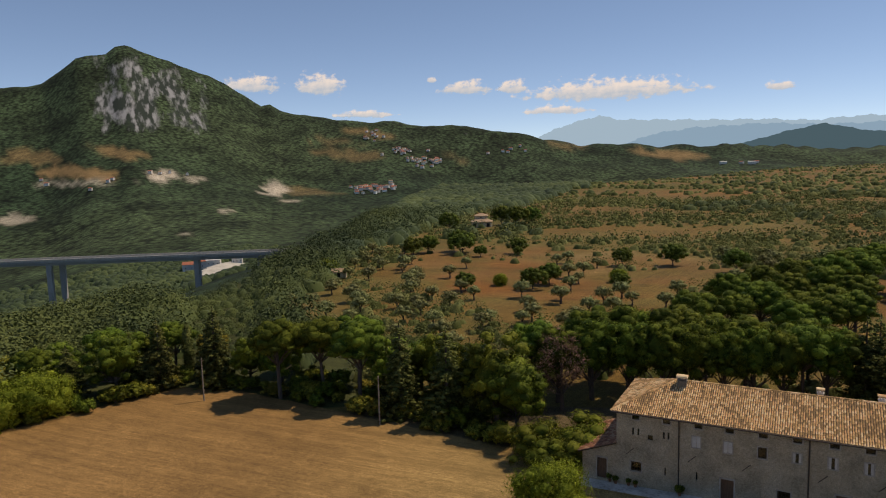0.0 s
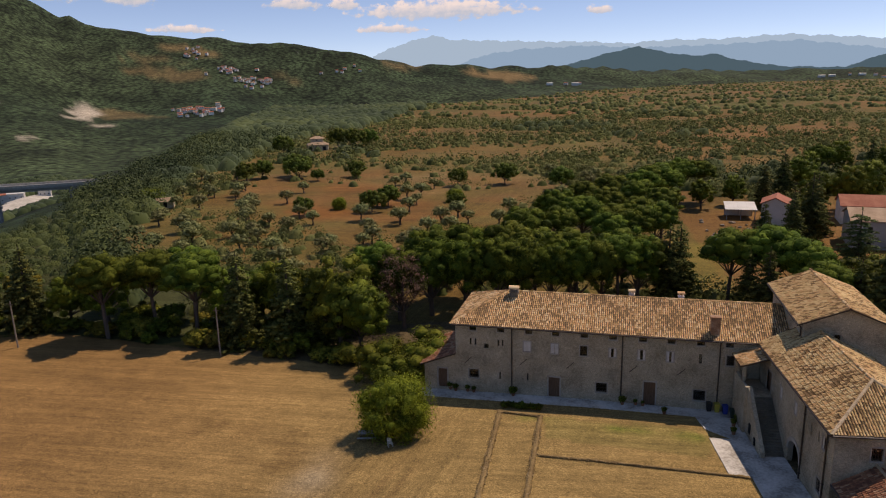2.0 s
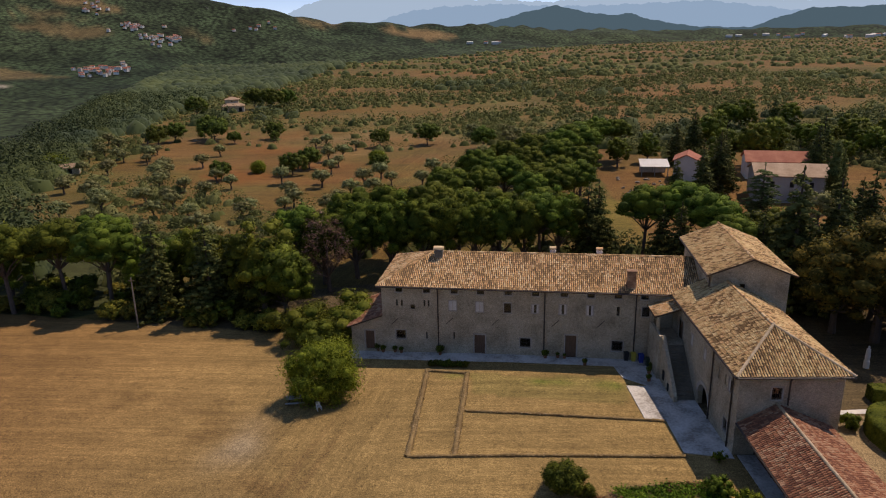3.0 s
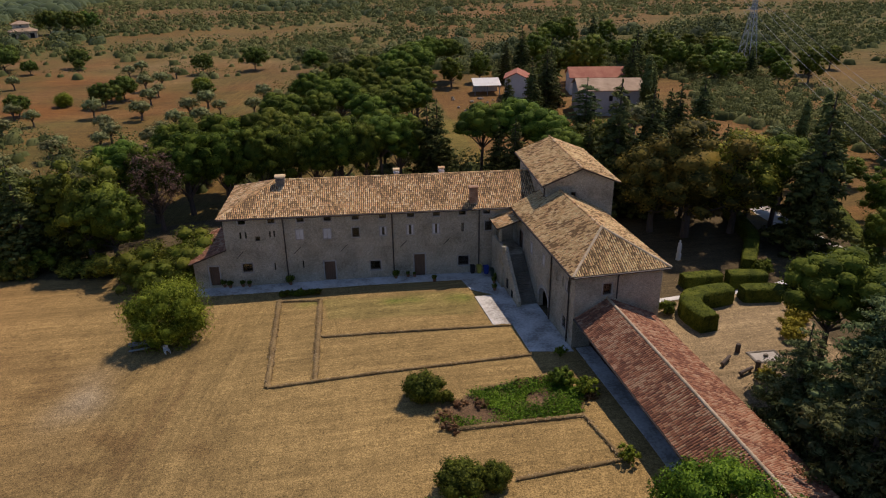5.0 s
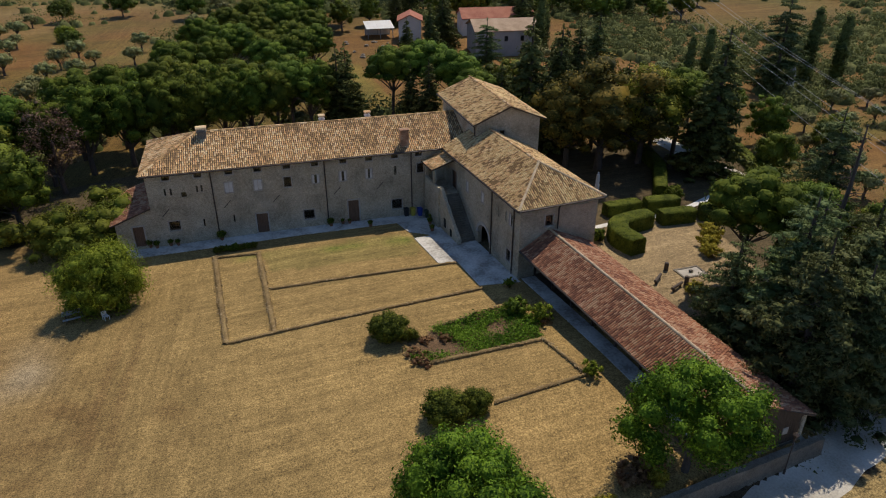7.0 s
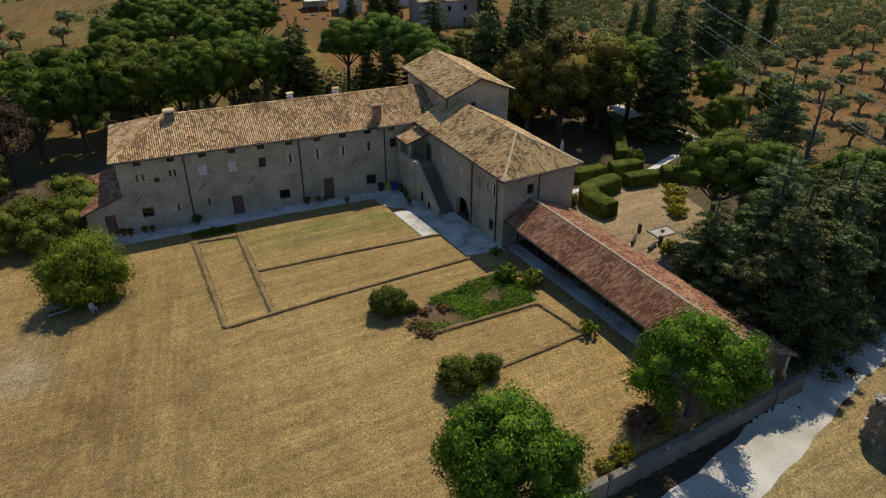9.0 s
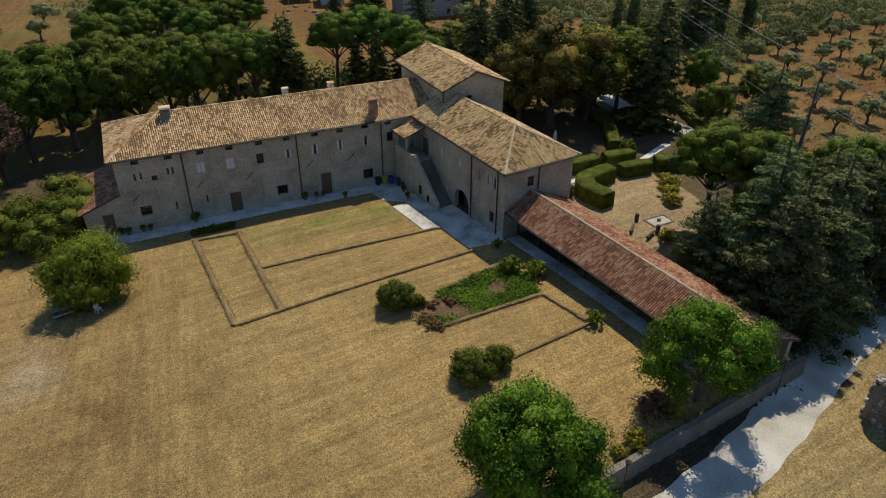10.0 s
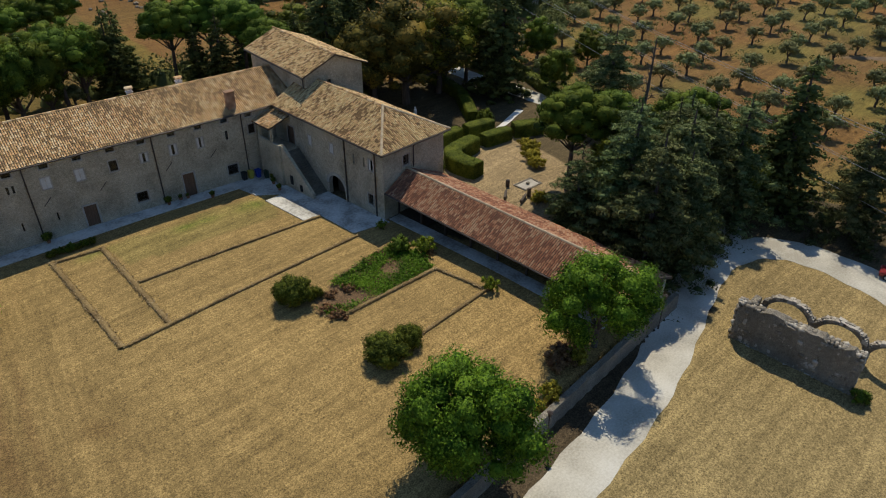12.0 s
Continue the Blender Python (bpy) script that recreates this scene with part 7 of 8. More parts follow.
def vapour():
    """Soft-edged white vapour, denser towards a flat base and ragged on top."""
    m = bpy.data.materials.new("cloud_vapour")
    m.use_nodes = True
    N, L = m.node_tree.nodes, m.node_tree.links
    N.remove(N["Principled BSDF"])
    tc = N.new("ShaderNodeTexCoord")
    mp = N.new("ShaderNodeMapping")
    mp.inputs["Scale"].default_value = (0.6, 1, 1)
    L.new(tc.outputs["Object"], mp.inputs[0])
    n = N.new("ShaderNodeTexNoise")
    n.inputs["Scale"].default_value, n.inputs["Detail"].default_value, n.inputs["Roughness"].default_value = 0.022, 7, 0.58
    L.new(mp.outputs[0], n.inputs["Vector"])
    sep = N.new("ShaderNodeSeparateXYZ")
    L.new(tc.outputs["Generated"], sep.inputs[0])

    def op(kind, a, b):
        o = N.new("ShaderNodeMath")
        o.operation = kind
        for i, v in enumerate((a, b)):
            if isinstance(v, (int, float)):
                o.inputs[i].default_value = v
            else:
                L.new(v, o.inputs[i])
        return o.outputs[0]
    u = op("MULTIPLY", op("SUBTRACT", sep.outputs[0], 0.5), 2.0)
    side = op("POWER", op("ABSOLUTE", u, 0.0), 2.2)
    v = op("SUBTRACT", sep.outputs[2], 0.3)
    up = op("MULTIPLY", op("MAXIMUM", v, 0.0), 1.5)
    down = op("MULTIPLY", op("MAXIMUM", op("MULTIPLY", v, -1.0), 0.0), 3.4)
    fall = op("ADD", side, op("ADD", up, down))
    dens = op("SUBTRACT", op("ADD", op("MULTIPLY", n.outputs[0], 2.1), -0.32), fall)
    al = N.new("ShaderNodeMapRange")
    al.interpolation_type = "SMOOTHSTEP"
    al.inputs["From Min"].default_value, al.inputs["From Max"].default_value = 0.0, 0.45
    L.new(dens, al.inputs[0])
    # sunlit tops and dimmer bluish bases are painted into the glowing colour
    ramp = N.new("ShaderNodeValToRGB")
    ramp.color_ramp.elements[0].color, ramp.color_ramp.elements[0].position = (0.50, 0.57, 0.66, 1), 0.2
    ramp.color_ramp.elements[1].color, ramp.color_ramp.elements[1].position = (0.84, 0.78, 0.74, 1), 0.62
    L.new(op("ADD", sep.outputs[2], op("MULTIPLY", op("SUBTRACT", n.outputs[0], 0.5), 0.9)), ramp.inputs[0])
    em, tr, mx = N.new("ShaderNodeEmission"), N.new("ShaderNodeBsdfTransparent"), N.new("ShaderNodeMixShader")
    L.new(ramp.outputs[0], em.inputs[0])
    L.new(op("MULTIPLY", al.outputs[0], 0.9), mx.inputs[0])
    L.new(tr.outputs[0], mx.inputs[1])
    L.new(em.outputs[0], mx.inputs[2])
    L.new(mx.outputs[0], N["Material Output"].inputs[0])
    return m


VAPOUR = vapour()


def cloud(az, el, width, thick, seed):
    """One bank of vapour on the sky's backdrop, far beyond the hills."""
    R = 4820
    W, T = R * math.tan(radians(width)) * 0.68, R * math.tan(radians(thick)) * 2.1
    bm = bmesh.new()
    for k in range(13):
        for z in (0, T):
            bm.verts.new((-W + 2 * W * k / 12, 0, z))
    bm.verts.ensure_lookup_table()
    for k in range(12):
        bm.faces.new([bm.verts[i] for i in (2 * k, 2 * k + 2, 2 * k + 3, 2 * k + 1)])
    ob = part("backdrop_cloud", bm, VAPOUR, None)
    a = radians(az)
    ob.matrix_basis = Matrix.Translation((math.sin(a) * R, math.cos(a) * R, EYE + R * math.tan(radians(el)) - T * 0.2)) @ Matrix.Rotation(-a, 4, "Z")
    tagged(ob, "soft white cloud low over the mountains", "cloud", kind="structure")


for k, c in enumerate(((-40.2, 6.3, 1.4, 0.8), (-37.0, 6.2, 4.8, 1.0), (-31.6, 6.0, 4.0, 1.35), (-22.6, 6.6, 0.8, 0.4), (-19.8, 5.7, 4.2, 0.9), (-16.0, 5.6, 2.6, 0.9), (-8.4, 4.9, 13.0, 1.3), (-12.5, 3.8, 5.0, 0.6), (3.9, 4.7, 2.2, 0.6), (-28.2, 4.0, 4.5, 0.5), (-56.5, 7.3, 2.5, 0.7))):
    cloud(*c, 100 + k)

# lattice mast and its wires
mx, my = 139.0, 200.0
mz = H(mx, my)
mast = thing("transmission_tower", "grey steel lattice power pylon among olives", "pylon", Matrix.Translation((mx, my, mz)) @ Matrix.Rotation(radians(25), 4, "Z"))


def width_at(z):
    return 2.6 - 2.1 * min(1, z / 20)


for sx in (-1, 1):
    for sy in (-1, 1):
        bm = bmesh.new()
        tube(bm, [(sx * width_at(z), sy * width_at(z), z) for z in (-0.5, 10, 20, 29)], [0.12, 0.1, 0.09, 0.06], 4)
        part("leg", bm, METAL, mast)
zs = [0, 4, 7.5, 10.5, 13.5, 16, 18.5, 21, 23.5, 26]
for z0, z1 in zip(zs, zs[1:]):
    for (ax, ay), (bx, by) in (((-1, -1), (1, -1)), ((1, -1), (1, 1)), ((1, 1), (-1, 1)), ((-1, 1), (-1, -1))):
        w0, w1 = width_at(z0), width_at(z1)
        for p, q in (((ax * w0, ay * w0, z0), (bx * w1, by * w1, z1)), ((bx * w0, by * w0, z0), (ax * w1, ay * w1, z1))):
            bm = bmesh.new()
            tube(bm, [p, q], [0.05, 0.05], 4)
            part("brace", bm, METAL, mast)
for z, L in ((19, 4.2), (22.5, 5.0), (26, 3.8)):
    for sx in (-1, 1):
        bm = bmesh.new()
        tube(bm, [(sx * 0.4, 0, z + 1.0), (sx * L, 0, z), (sx * 0.4, 0, z - 0.1)], [0.08, 0.06, 0.08], 4)
        part("arm", bm, METAL, mast)
WIRE = material("wire", [(0.25, 0.26, 0.27), (0.34, 0.35, 0.36)], (1, 5), 0.5, 0)
for k, (off, z0) in enumerate(((-5.0, 22.3), (5.0, 22.3), (-4.2, 18.8), (4.2, 18.8), (-3.8, 25.8))):
    bm = bmesh.new()
    P = []
    for f in np.linspace(0, 1, 40):
        y = my + (-170 - my) * f
        x = mx - 0.437 * (my - y) + off * 0.9
        P.append((x, y, mz + z0 - 13.5 * 4 * f * (1 - f) + off * 0.0))
    tube(bm, P, [0.022] * len(P), 4)
    tagged(part("power_line", bm, WIRE, None), "thin grey power line hanging from the pylon", "wire", "power lines")

# ---- things near the monastery ----
def leafy_box(name, label, path, w, h, seed):
    """A clipped hedge along a path: a flat-topped core dressed with small leaves."""
    g = np.random.default_rng(seed)
    hd = thing(name, label, "hedge")
    P = [np.array(path[0], float)]
    for p, q in zip(path, path[1:]):
        n = max(2, int(math.dist(p, q) / 0.4))
        P += [np.array(p) + (np.array(q) - np.array(p)) * k / n for k in range(1, n + 1)]
    P = np.array(P)
    for _ in range(6):
        P[1:-1] = (P[:-2] + 2 * P[1:-1] + P[2:]) / 4
    d = np.gradient(P, axis=0)
    d /= np.linalg.norm(d, axis=1)[:, None]
    P = np.concatenate([[P[0] - d[0] * w * 0.4], P, [P[-1] + d[-1] * w * 0.4]])
    d = np.concatenate([[d[0]], d, [d[-1]]])
    nrm = np.stack([-d[:, 1], d[:, 0]], 1)
    prof = [(-0.5, 0.0), (-0.5, 0.86), (-0.42, 0.97), (-0.2, 1.0), (0.2, 1.0), (0.42, 0.97), (0.5, 0.86), (0.5, 0.0)]
    V, F, m = [], [], len(prof)
    for k, (p, n) in enumerate(zip(P, nrm)):
        f = 0.8 if k in (0, len(P) - 1) else 1.0
        for u, z in prof:
            q = p + n * u * w * f * 0.96
            V.append((q[0], q[1], H(q[0], q[1]) - 0.05 + z * h * (0.94 if f < 1 else 0.97) + g.normal(0, 0.02)))
    for k in range(len(P) - 1):
        for j in range(m - 1):
            F.append((k * m + j, k * m + j + 1, (k + 1) * m + j + 1, (k + 1) * m + j))
    V = np.array(V)
    core = new("core", array_mesh("core", V, [f[::-1] for f in F], HEDGE, True))
    core.parent = hd
    for k in (0, len(P) - 1):
        end = bmesh.new()
        end.faces.new([end.verts.new(v) for v in V[k * m:(k + 1) * m]])
        part("clipped_end", end, HEDGE, hd)
    pos, nr = [], []
    for f in F:
        a, b, c, e = V[list(f)]
        n = np.cross(b - a, e - a)
        area = np.linalg.norm(n)
        for _ in range(g.poisson(area * 75)):
            s, t = g.random(2)
            pos.append(a + (b - a) * s + (e - a) * t)
            nr.append(-n / (area + 1e-9))
    for k, sg in ((0, -1), (len(P) - 1, 1)):
        for _ in range(int(w * h * 75)):
            u, z = g.uniform(-0.42, 0.42), g.uniform(0, 0.95)
            q = P[k] + nrm[k] * u * w
            pos.append(np.array((q[0], q[1], H(q[0], q[1]) + z * h)))
            nr.append(np.array((d[k][0] * sg, d[k][1] * sg, 0.1)))
    pos, nr = np.array(pos), np.array(nr)
    nr = np.where((nr[:, 2:3] < -0.2), -nr, nr)
    ob = new("foliage", spray_mesh("foliage", sprays(g, pos + g.normal(size=pos.shape) * 0.035, nr + g.normal(size=pos.shape) * 0.35, 0.13, 1.4), HEDGE, nr + g.normal(size=pos.shape) * 0.35))
    ob.parent = hd
    return hd


leafy_box("hedge", "thick clipped hedge bent in a hook round the garden", [(38.4, 55.4), (38.2, 58.0), (39.6, 60.2), (43.6, 60.6)], 2.4, 2.1, 1)
leafy_box("hedge", "short clipped hedge beside the block", [(42.2, 65.2), (45.4, 65.0)], 1.9, 1.7, 2)
leafy_box("hedge", "square clipped hedge by the garden path", [(47.6, 64.2), (50.2, 63.6)], 2.1, 1.9, 3)
leafy_box("hedge", "square clipped hedge by the garden steps", [(46.8, 60.4), (49.6, 59.9)], 2.0, 1.8, 4)
leafy_box("hedge", "square clipped hedge by the garden steps", [(52.2, 59.4), (54.4, 58.2)], 2.2, 2.0, 5)
leafy_box("hedge", "dark clipped hedge along the lane", [(66, 62), (72, 73), (78, 86)], 1.8, 1.6, 6)
leafy_box("hedge", "dark clipped hedge along the garden's back", [(52, 68), (58, 76), (61, 86)], 1.8, 1.8, 7)
plant("bush", 52.5, 66, 2.4, "rounded clipped shrub by the garden path", 0.9)
plant("bush", 36.4, 59.3, 1.8, "small round-headed topiary tree", 0.9)
KINDS["yellow"] = ([make_bush(61, 900, LEAF_YELLOW, 2.0, 1.3, 0.15, 0.7)], 2.0, "yellowing garden shrub in loose leaf", "shrub")
for x, y, h in ((48.7, 54.6, 1.8), (49.6, 56.2, 1.4), (46.6, 52.6, 1.8), (45.4, 51.0, 1.6), (38.5, 45.2, 1.5), (19.2, 26.2, 1.2), (14.5, 25.4, 1.3), (12.8, 25.3, 0.9)):
    t = plant("yellow", x, y, h)
    t.name = "shrub"
GARDEN_PATH = material("pale_path", [(0.55, 0.52, 0.47), (0.70, 0.68, 0.63)], (0.4, 5), 0.9, 0.2)
strip("path", [(33.5, 62), (37, 62.6), (41, 63.2), (46.5, 62.2), (51, 61.8), (55, 64.2), (60, 65.5)], [1.0, 1.0, 1.0, 1.3], GARDEN_PATH, "pale garden path between hedges", "path")

# sunk stone basin, stumps and benches in the garden
basin = thing("basin", "square stone basin sunk in the garden gravel", "basin", Matrix.Translation((41.0, 48.8, H(41, 48.8))) @ Matrix.Rotation(radians(-4), 4, "Z"))
for d in ((-1.5, 1.5, -1.0, -0.75), (-1.5, 1.5, 0.75, 1.0), (-1.5, -1.25, -0.75, 0.75), (1.25, 1.5, -0.75, 0.75)):
    part("kerb", boxed(*d, -0.3, 0.1, bevel=0.03), RUIN, basin)
part("bottom", boxed(-1.25, 1.25, -0.75, 0.75, -0.3, 0.03), SURROUND, basin)
part("spout", boxed(-0.2, 0.2, -0.15, 0.15, 0.05, 0.3, bevel=0.04), RUIN, basin)
for x, y, h in ((38.9, 50.2, 0.9), (38.8, 46.9, 1.0)):
    bm = bmesh.new()
    tube(bm, [(0, 0, -0.1), (0, 0, h * 0.9), (0, 0, h)], [0.24, 0.24, 0.2], 10)
    ob = part("stump", bm, BARK, None)
    ob.location = (x, y, H(x, y))
    tagged(ob, "short dark upright log in the garden", "log", "logs in the garden")
for x, y, a in ((36.6, 48.6, 35), (37.4, 46.6, 20)):
    b = thing("bench", "rough log bench on the garden gravel", "bench", Matrix.Translation((x, y, H(x, y))) @ Matrix.Rotation(radians(a), 4, "Z"))
    bm = bmesh.new()
    tube(bm, [(-0.9, 0, 0.4), (0.9, 0, 0.42)], [0.17, 0.15], 8)
    part("seat", bm, BARK, b)
    for sx in (-0.6, 0.6):
        bm = bmesh.new()
        tube(bm, [(sx, 0, -0.05), (sx, 0, 0.3)], [0.13, 0.13], 7)
        part("leg", bm, BARK, b)
# pale statue under the trees
bm = bmesh.new()
tube(bm, [(0, 0, 0), (0, 0, 0.9), (0, 0, 0.95), (0, 0, 1.5), (0, 0, 1.9), (0, 0, 2.35), (0, 0, 2.45), (0, 0, 2.62), (0, 0, 2.75)], [0.32, 0.32, 0.24, 0.28, 0.24, 0.22, 0.09, 0.13, 0.05], 10)
ob = part("statue", bm, PLASTER, None)
ob.location = (45.4, 73.0, H(45.4, 73.0))
tagged(ob, "pale standing statue on a plinth under dark trees", "statue")
bm = bmesh.new()
tube(bm, [(0, 0, 0), (0, 0, 1.2), (0.1, 0, 2.6), (0, 0, 3.6), (0, 0, 4.4), (0, 0, 4.9)], [0.9, 0.8, 0.75, 0.6, 0.3, 0.1], 10)
ob = part("statue", bm, PLASTER, None)
ob.location = (113, 104.5, H(113, 104.5))
tagged(ob, "tall white covered shape among cypresses", "statue")


# bins, pots and chair
def bin_(x, y, mat, label):
    b = thing("wheelie_bin", label, "bin", Matrix.Translation((x, y, H(x, y) + 0.07)))
    bm = bmesh.new()
    vs = box(bm, -0.28, 0.28, -0.3, 0.3, 0.06, 1.0)
    for v in vs[:4]:
        v.co.x *= 0.8
        v.co.y *= 0.8
    part("body", bm, mat, b)
    part("lid", boxed(-0.3, 0.3, -0.33, 0.33, 1.0, 1.07, bevel=0.02), mat, b)


def plain(name, c, rough=0.5):
    return material(name, [tuple(v * 0.85 for v in c), c], (1, 6), rough, 0.05)


bin_(18.6, 75.2, plain("black_plastic", (0.02, 0.02, 0.02)), "black wheeled rubbish bin by the wall")
bin_(19.4, 75.0, plain("yellow_plastic", (0.5, 0.42, 0.06)), "yellow wheeled recycling bin by the wall")
bin_(20.2, 74.6, plain("blue_plastic", (0.03, 0.06, 0.32)), "blue wheeled recycling bin by the wall")
bin_(20.8, 73.6, plain("dark_green_plastic", (0.03, 0.05, 0.03)), "dark wheeled bin under the stair")
POT = plain("terracotta", (0.32, 0.15, 0.08), 0.8)
KINDS["potplant"] = ([make_bush(71, 260, HEDGE, 0.8, 0.45, 0.13)], 0.8, "leafy potted plant", "plant")
for x, y, h in ((-11.6, 79.0, 1.1), (-10.9, 78.6, 0.9), (-9.4, 78.5, 0.8), (-8.6, 78.3, 0.7), (-3.7, 77.5, 1.3), (9.1, 76.0, 1.1), (10.6, 76.1, 0.6), (11.4, 75.9, 0.5), (13.5, 73.9, 0.8), (21.0, 72.6, 0.9), (20.4, 71.6, 0.8), (19.9, 69.6, 0.8)):
    t = thing("potted_plant", "green plant in a terracotta pot by the wall", "plant", Matrix.Translation((x, y, H(x, y) + 0.06)))
    bm = bmesh.new()
    tube(bm, [(0, 0, 0), (0, 0, 0.3), (0, 0, 0.34)], [0.16, 0.22, 0.25], 10)
    part("pot", bm, POT, t)
    stems, fol = KINDS["potplant"][0][0]
    o = new("foliage", fol)
    o.parent, o.matrix_basis = t, Matrix.Translation((0, 0, 0.28)) @ Matrix.Diagonal((h, h, h, 1))
for k in range(9):
    g = np.random.default_rng(200 + k)
    x = -4.6 + k * 0.5
    plant("bush", x, 73.9 - 0.11 * x * 0.9 + g.normal(0, 0.15), g.uniform(0.6, 1.1), "low dark green plant beside the paved strip", 0.9)

chair = thing("garden_chair", "white plastic garden chair under the lone tree", "chair", Matrix.Translation((-16.0, 64.0, H(-16, 64))) @ Matrix.Rotation(radians(30), 4, "Z"))
part("seat", boxed(-0.25, 0.25, -0.25, 0.25, 0.42, 0.46, bevel=0.01), PLASTER, chair)
part("backrest", boxed(-0.25, 0.25, 0.22, 0.26, 0.46, 0.9, bevel=0.01), PLASTER, chair)
for sx in (-0.22, 0.22):
    for sy in (-0.22, 0.22):
        part("leg", boxed(sx - 0.03, sx + 0.03, sy - 0.03, sy + 0.03, 0, 0.42), PLASTER, chair)
table = thing("garden_table", "grey wooden picnic table in the lone tree's shade", "table", Matrix.Translation((-18.9, 65.6, H(-18.9, 65.6))) @ Matrix.Rotation(radians(8), 4, "Z"))
for k in range(4):
    part("plank", boxed(-1.0, 1.0, -0.42 + k * 0.21, -0.23 + k * 0.21, 0.72, 0.76), CONCRETE, table)
for sy in (-0.75, 0.75):
    part("seat", boxed(-1.0, 1.0, sy - 0.14, sy + 0.14, 0.42, 0.46), CONCRETE, table)
for sx in (-0.7, 0.7):
    part("trestle", boxed(sx - 0.05, sx + 0.05, -0.85, 0.85, 0.34, 0.42), WOOD, table)
    part("leg", boxed(sx - 0.05, sx + 0.05, -0.4, -0.3, 0, 0.72), WOOD, table)
    part("leg", boxed(sx - 0.05, sx + 0.05, 0.3, 0.4, 0, 0.72), WOOD, table)


# lane lamps, poles, car
def lane_lamp(x, y, h):
    z = H(x, y)
    l = thing("street_lamp", "old-fashioned lantern lamp on a slim post by the lane wall", "lamp", Matrix.Translation((x, y, z)))
    bm = bmesh.new()
    tube(bm, [(0, 0, -0.2), (0, 0, 0.5), (0, 0, 0.55), (0, 0, h)], [0.09, 0.08, 0.045, 0.04], 8)
    part("post", bm, PIPE, l)
    bm = bmesh.new()
    tube(bm, [(0, 0, h), (0, 0, h + 0.08), (0, 0, h + 0.45), (0, 0, h + 0.46), (0, 0, h + 0.62)], [0.08, 0.12, 0.2, 0.24, 0.03], 6)
    part("lantern", bm, PIPE, l)


lane_lamp(11.4, 23.3, 2.9)
lane_lamp(28.9, 24.3, 3.3)
for x, y, h in ((-80, 88.2, 7.4), (-46.6, 87.6, 7.4)):
    pl = thing("utility_pole", "weathered wooden utility pole at the field's edge", "pole", Matrix.Translation((x, y, H(x, y))))
    bm = bmesh.new()
    tube(bm, [(0, 0, -0.5), (0, 0, h * 0.5), (0.05, 0, h)], [0.13, 0.11, 0.085], 8)
    part("shaft", bm, material("pole_wood", [(0.22, 0.18, 0.14), (0.32, 0.27, 0.21)], (1, 8), 0.9, 0.2), pl)
    part("crossarm", boxed(-0.4, 0.45, -0.05, 0.05, h - 0.5, h - 0.4), WOOD, pl)
PAINT = plain("red_car_paint", (0.22, 0.012, 0.012), 0.25)
car = thing("car", "dark red parked hatchback on the gravel", "car", Matrix.Translation((52.3, 11.2, H(52.3, 11.2) + 0.06)) @ Matrix.Rotation(radians(100), 4, "Z"))
bm = bmesh.new()
prof = [(-2.0, 0.35), (2.0, 0.35), (2.02, 0.7), (1.2, 0.9), (0.55, 1.4), (-1.3, 1.45), (-1.95, 0.95)]
a = [bm.verts.new((x, -0.82 if z < 1.1 else -0.66, z)) for x, z in prof]
b = [bm.verts.new((x, 0.82 if z < 1.1 else 0.66, z)) for x, z in prof]
bm.faces.new(a), bm.faces.new(b[::-1])
for i in range(len(prof)):
    j = (i + 1) % len(prof)
    bm.faces.new((a[j], a[i], b[i], b[j]))
bmesh.ops.recalc_face_normals(bm, faces=bm.faces[:])
bmesh.ops.bevel(bm, geom=bm.edges[:], offset=0.06, segments=2, affect="EDGES")
part("body", bm, PAINT, car)
for y in (-0.76, 0.72):
    part("side_window", boxed(-1.2, 0.55, y, y + 0.04, 0.98, 1.3, bevel=0.01), DARK, car)
bm = bmesh.new()
vs = [bm.verts.new(p) for p in ((1.17, -0.62, 0.96), (1.17, 0.62, 0.96), (0.6, 0.56, 1.39), (0.6, -0.56, 1.39))]
for v in vs:
    v.co += Vector((0.03, 0, 0.03))
bm.faces.new(vs)
part("windscreen", bm, DARK, car)
for x in (-1.25, 1.3):
    for y in (-0.78, 0.78):
        bm = bmesh.new()
        tube(bm, [(x, y - 0.1, 0.31), (x, y + 0.1, 0.31)], [0.31, 0.31], 14)
        w = part("tyre", bm, DARK, car)
        bm = bmesh.new()
        tube(bm, [(x, y - 0.11, 0.31), (x, y + 0.11, 0.31)], [0.18, 0.18], 12)
        part("rim", bm, METAL, w)

# ---- roofless chapel: a thick wall and a row of bare arches ----
rngr = np.random.default_rng(9)
zr = H(33, 14)
bm = bmesh.new()
ys = np.arange(9.4, 19.7, 0.45)
prev = None
for k, y in enumerate(ys):
    top = zr + 3.8 + 0.25 * math.sin(k * 0.9) + rngr.normal(0, 0.1) - (0.8 if k < 2 else 0) - (0.5 if k == len(ys) - 1 else 0)
    lean_x = 32.35 + 0.02 * math.sin(k)
    ring = []
    for f in (0.0, 0.35, 0.7, 1.0):
        ring.append((lean_x + rngr.normal(0, 0.04), y, zr - 0.6 + (top - zr + 0.6) * f))
    for f in (1.0, 0.7, 0.35, 0.0):
        ring.append((lean_x + 0.85 + rngr.normal(0, 0.04), y, zr - 0.6 + (top + rngr.normal(0, 0.08) - zr + 0.6) * f))
    ring = [bm.verts.new(p) for p in ring]
    if prev:
        for i in range(7):
            bm.faces.new((prev[i], prev[i + 1], ring[i + 1], ring[i]))
    else:
        bm.faces.new(ring)
    prev = ring
bm.faces.new(prev[::-1])
bmesh.ops.recalc_face_normals(bm, faces=bm.faces[:])
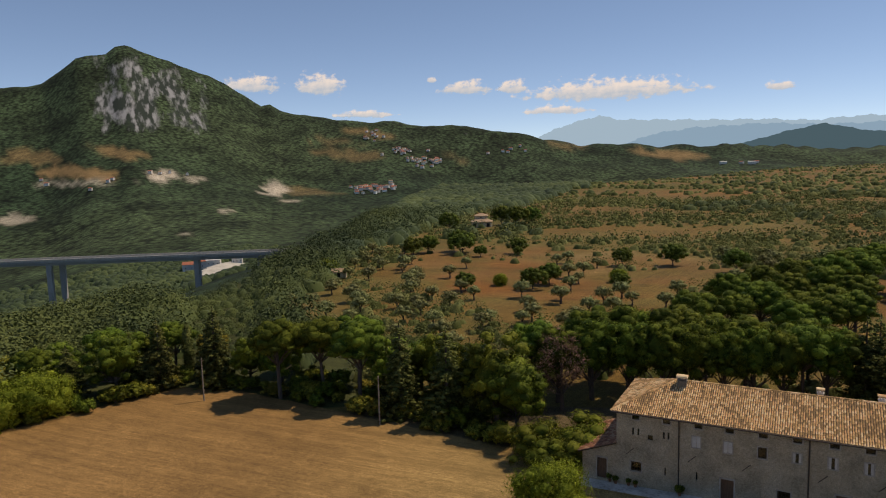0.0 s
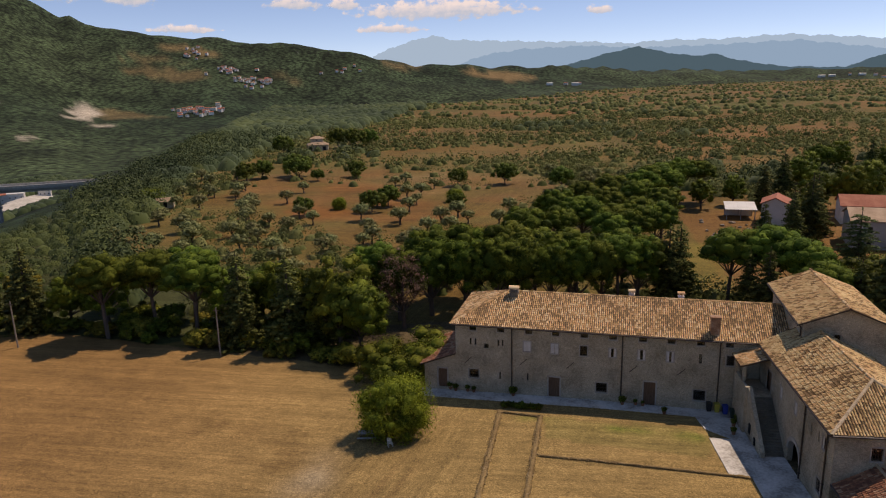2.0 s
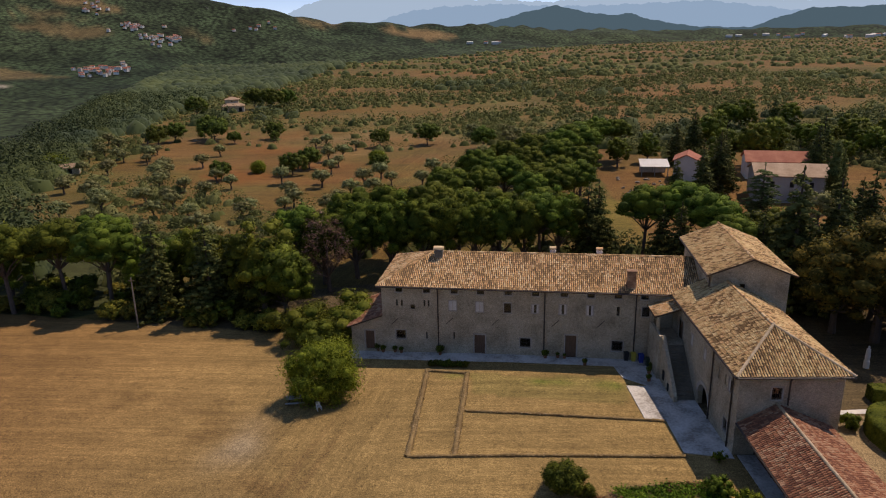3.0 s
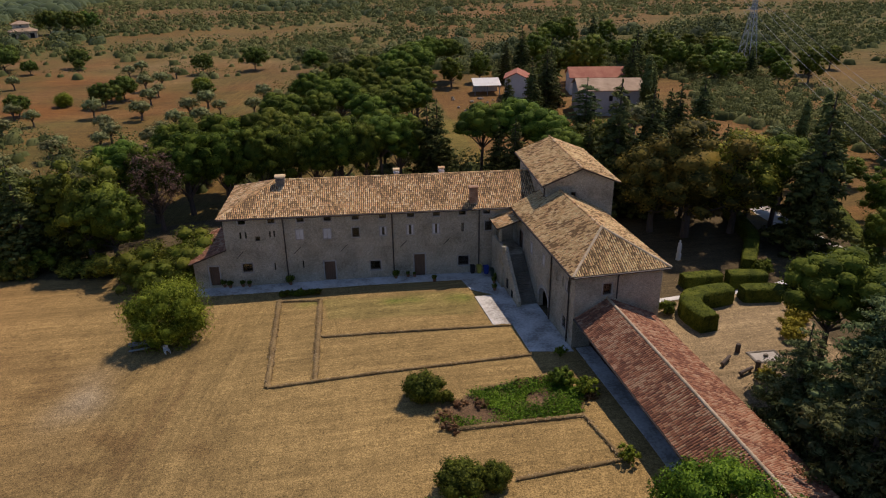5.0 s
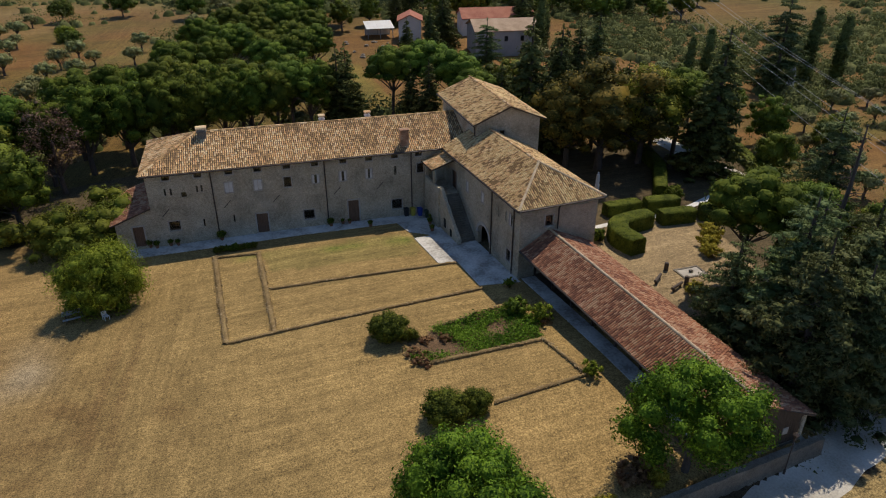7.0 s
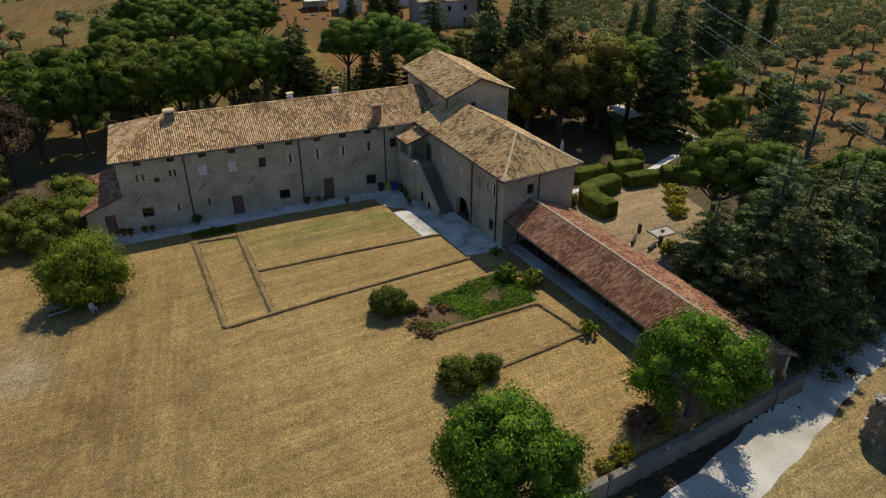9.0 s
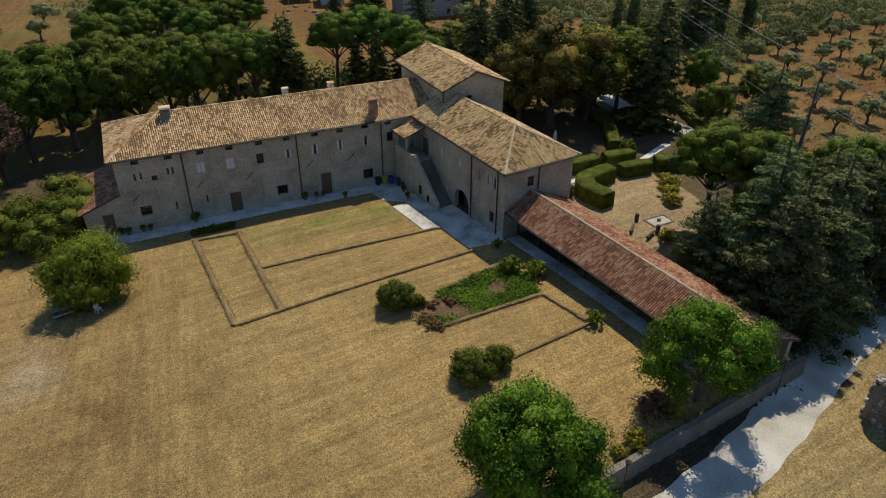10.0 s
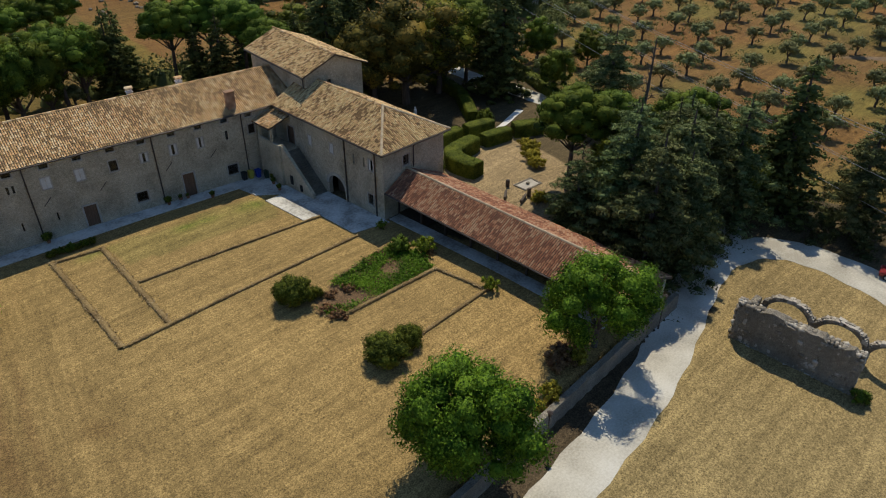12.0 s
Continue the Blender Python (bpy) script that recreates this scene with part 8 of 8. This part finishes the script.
ruin = thing("ruined_chapel", "roofless rubble chapel ruin: thick wall and bare arches on dry grass", "ruin")
part("side_wall", bm, RUIN, ruin)


def rough_arch(y0, y1, x, spring, crown, thick, deep):
    """A bare arch band between two piers, its back uneven."""
    bm = bmesh.new()
    c, r = (y0 + y1) / 2, (y1 - y0) / 2
    rings = []
    for t in np.linspace(0, math.pi, 15):
        cy, cz = c - r * math.cos(t), spring + (crown - spring) * math.sin(t)
        oy, oz = c - (r + thick) * math.cos(t) * 1.0, spring + (crown - spring + thick + rngr.normal(0, 0.05)) * math.sin(t) ** 0.8
        rings.append([bm.verts.new(p) for p in ((x, cy, cz), (x + deep, cy, cz), (x + deep, oy, oz), (x, oy, oz))])
    for a, b in zip(rings, rings[1:]):
        for i in range(4):
            bm.faces.new((a[i], a[(i + 1) % 4], b[(i + 1) % 4], b[i]))
    bm.faces.new(rings[0]), bm.faces.new(rings[-1][::-1])
    bmesh.ops.recalc_face_normals(bm, faces=bm.faces[:])
    return bm


for y0, y1 in ((14.55, 18.3), (10.25, 14.0), (5.9, 9.7), (1.6, 5.4)):
    arch = part("arch", rough_arch(y0, y1, 36.45, zr + 1.3, zr + 2.95, 0.3, 0.55), RUIN, ruin)
    rough = bmesh.new()
    for t in np.linspace(0.1, math.pi - 0.1, 26):
        for d in (0.14, 0.42):
            q = Vector((36.45 + d + rngr.normal(0, 0.03), (y0 + y1) / 2 - ((y1 - y0) / 2 + 0.26) * math.cos(t), zr + 1.3 + 1.9 * math.sin(t) ** 0.85 + rngr.normal(0, 0.04)))
            h = rngr.uniform(0.12, 0.2)
            for v in box(rough, -h, h, -h, h, -h * 0.8, h * 0.8):
                v.co = q + v.co * rngr.uniform(0.75, 1.2)
    part("rubble", rough, RUIN_LOOSE, arch)["kind"] = "stuff"
for y in (18.3, 14.0, 9.7, 5.4, 1.05):
    part("pier", boxed(36.42, 37.03, y, y + 0.56, zr - 0.4, zr + 1.9, bevel=0.05), RUIN, ruin)
part("return_wall", boxed(33.25, 36.4, 18.75, 19.35, zr - 0.5, zr + 2.6, bevel=0.08), RUIN, ruin)
stones("wall_cap", "loose stones along the ruin's broken top", [(32.78, 9.6), (32.78, 19.5)], 0.84, 3.95, 0.36, 91, RUIN_LOOSE, "ruin")
cap = bpy.data.objects["wall_cap"]
cap.location.z = -0.1
cap.parent = ruin
for k in ("label", "category"):
    del cap[k]
tagged(cap, kind="stuff")
plant("bush", 32.2, 8.6, 1.2, "green weeds at the foot of the ruin", 1.1)

# ---- planting bed ----
g = np.random.default_rng(8)
P = []
while len(P) < 2300:
    x, y = g.uniform(8, 21.6), g.uniform(44, 50)
    if inside(np.array([x]), np.array([y]), BED)[0] and (wob(x, y, 1.1, 3.0) + 0.6 * (x - 13) / 6 > -0.1 + g.normal(0, 0.2)):
        P.append((x, y))
P = np.array(P)
z = height(P[:, 0], P[:, 1])
lumpy = 0.25 + 0.2 * wob(P[:, 0], P[:, 1], 0.8, 1.0)
pos = np.repeat(np.stack([P[:, 0], P[:, 1], z + lumpy], 1), 5, 0) + g.normal(size=(len(P) * 5, 3)) * np.array((0.16, 0.16, 0.12))
nr = g.normal(size=pos.shape) * 0.6 + np.array((0, 0, 1.0))
tagged(new("bed_plants", spray_mesh("bed_plants", sprays(g, pos, nr, 0.13, 1.6), LEAF_WALNUT, nr)), "tangled bright green plants filling the bed", "plants", kind="stuff")
KINDS["dry"] = ([make_bush(81, 700, LEAF_STALK, 0.7, 0.9, 0.13, 0.8)], 1.0, "withered brown garden plant", "shrub")
for x, y, h in ((9.0, 46.0, 0.8), (9.8, 45.2, 0.7), (10.6, 47.6, 0.7), (12.5, 47.2, 0.8), (16.8, 49.3, 0.8), (18.6, 49.6, 0.7), (21.8, 46.2, 0.7), (9.2, 44.6, 0.9), (19.2, 27.6, 1.2), (17.6, 27.0, 1.3)):
    plant("dry", x, y, h).name = "shrub"
plant("bush", 9.6, 48.4, 1.3, "small green shrub at the bed's corner")
plant("bush", 20.4, 48.8, 1.8, "leafy green shrub at the bed's end")
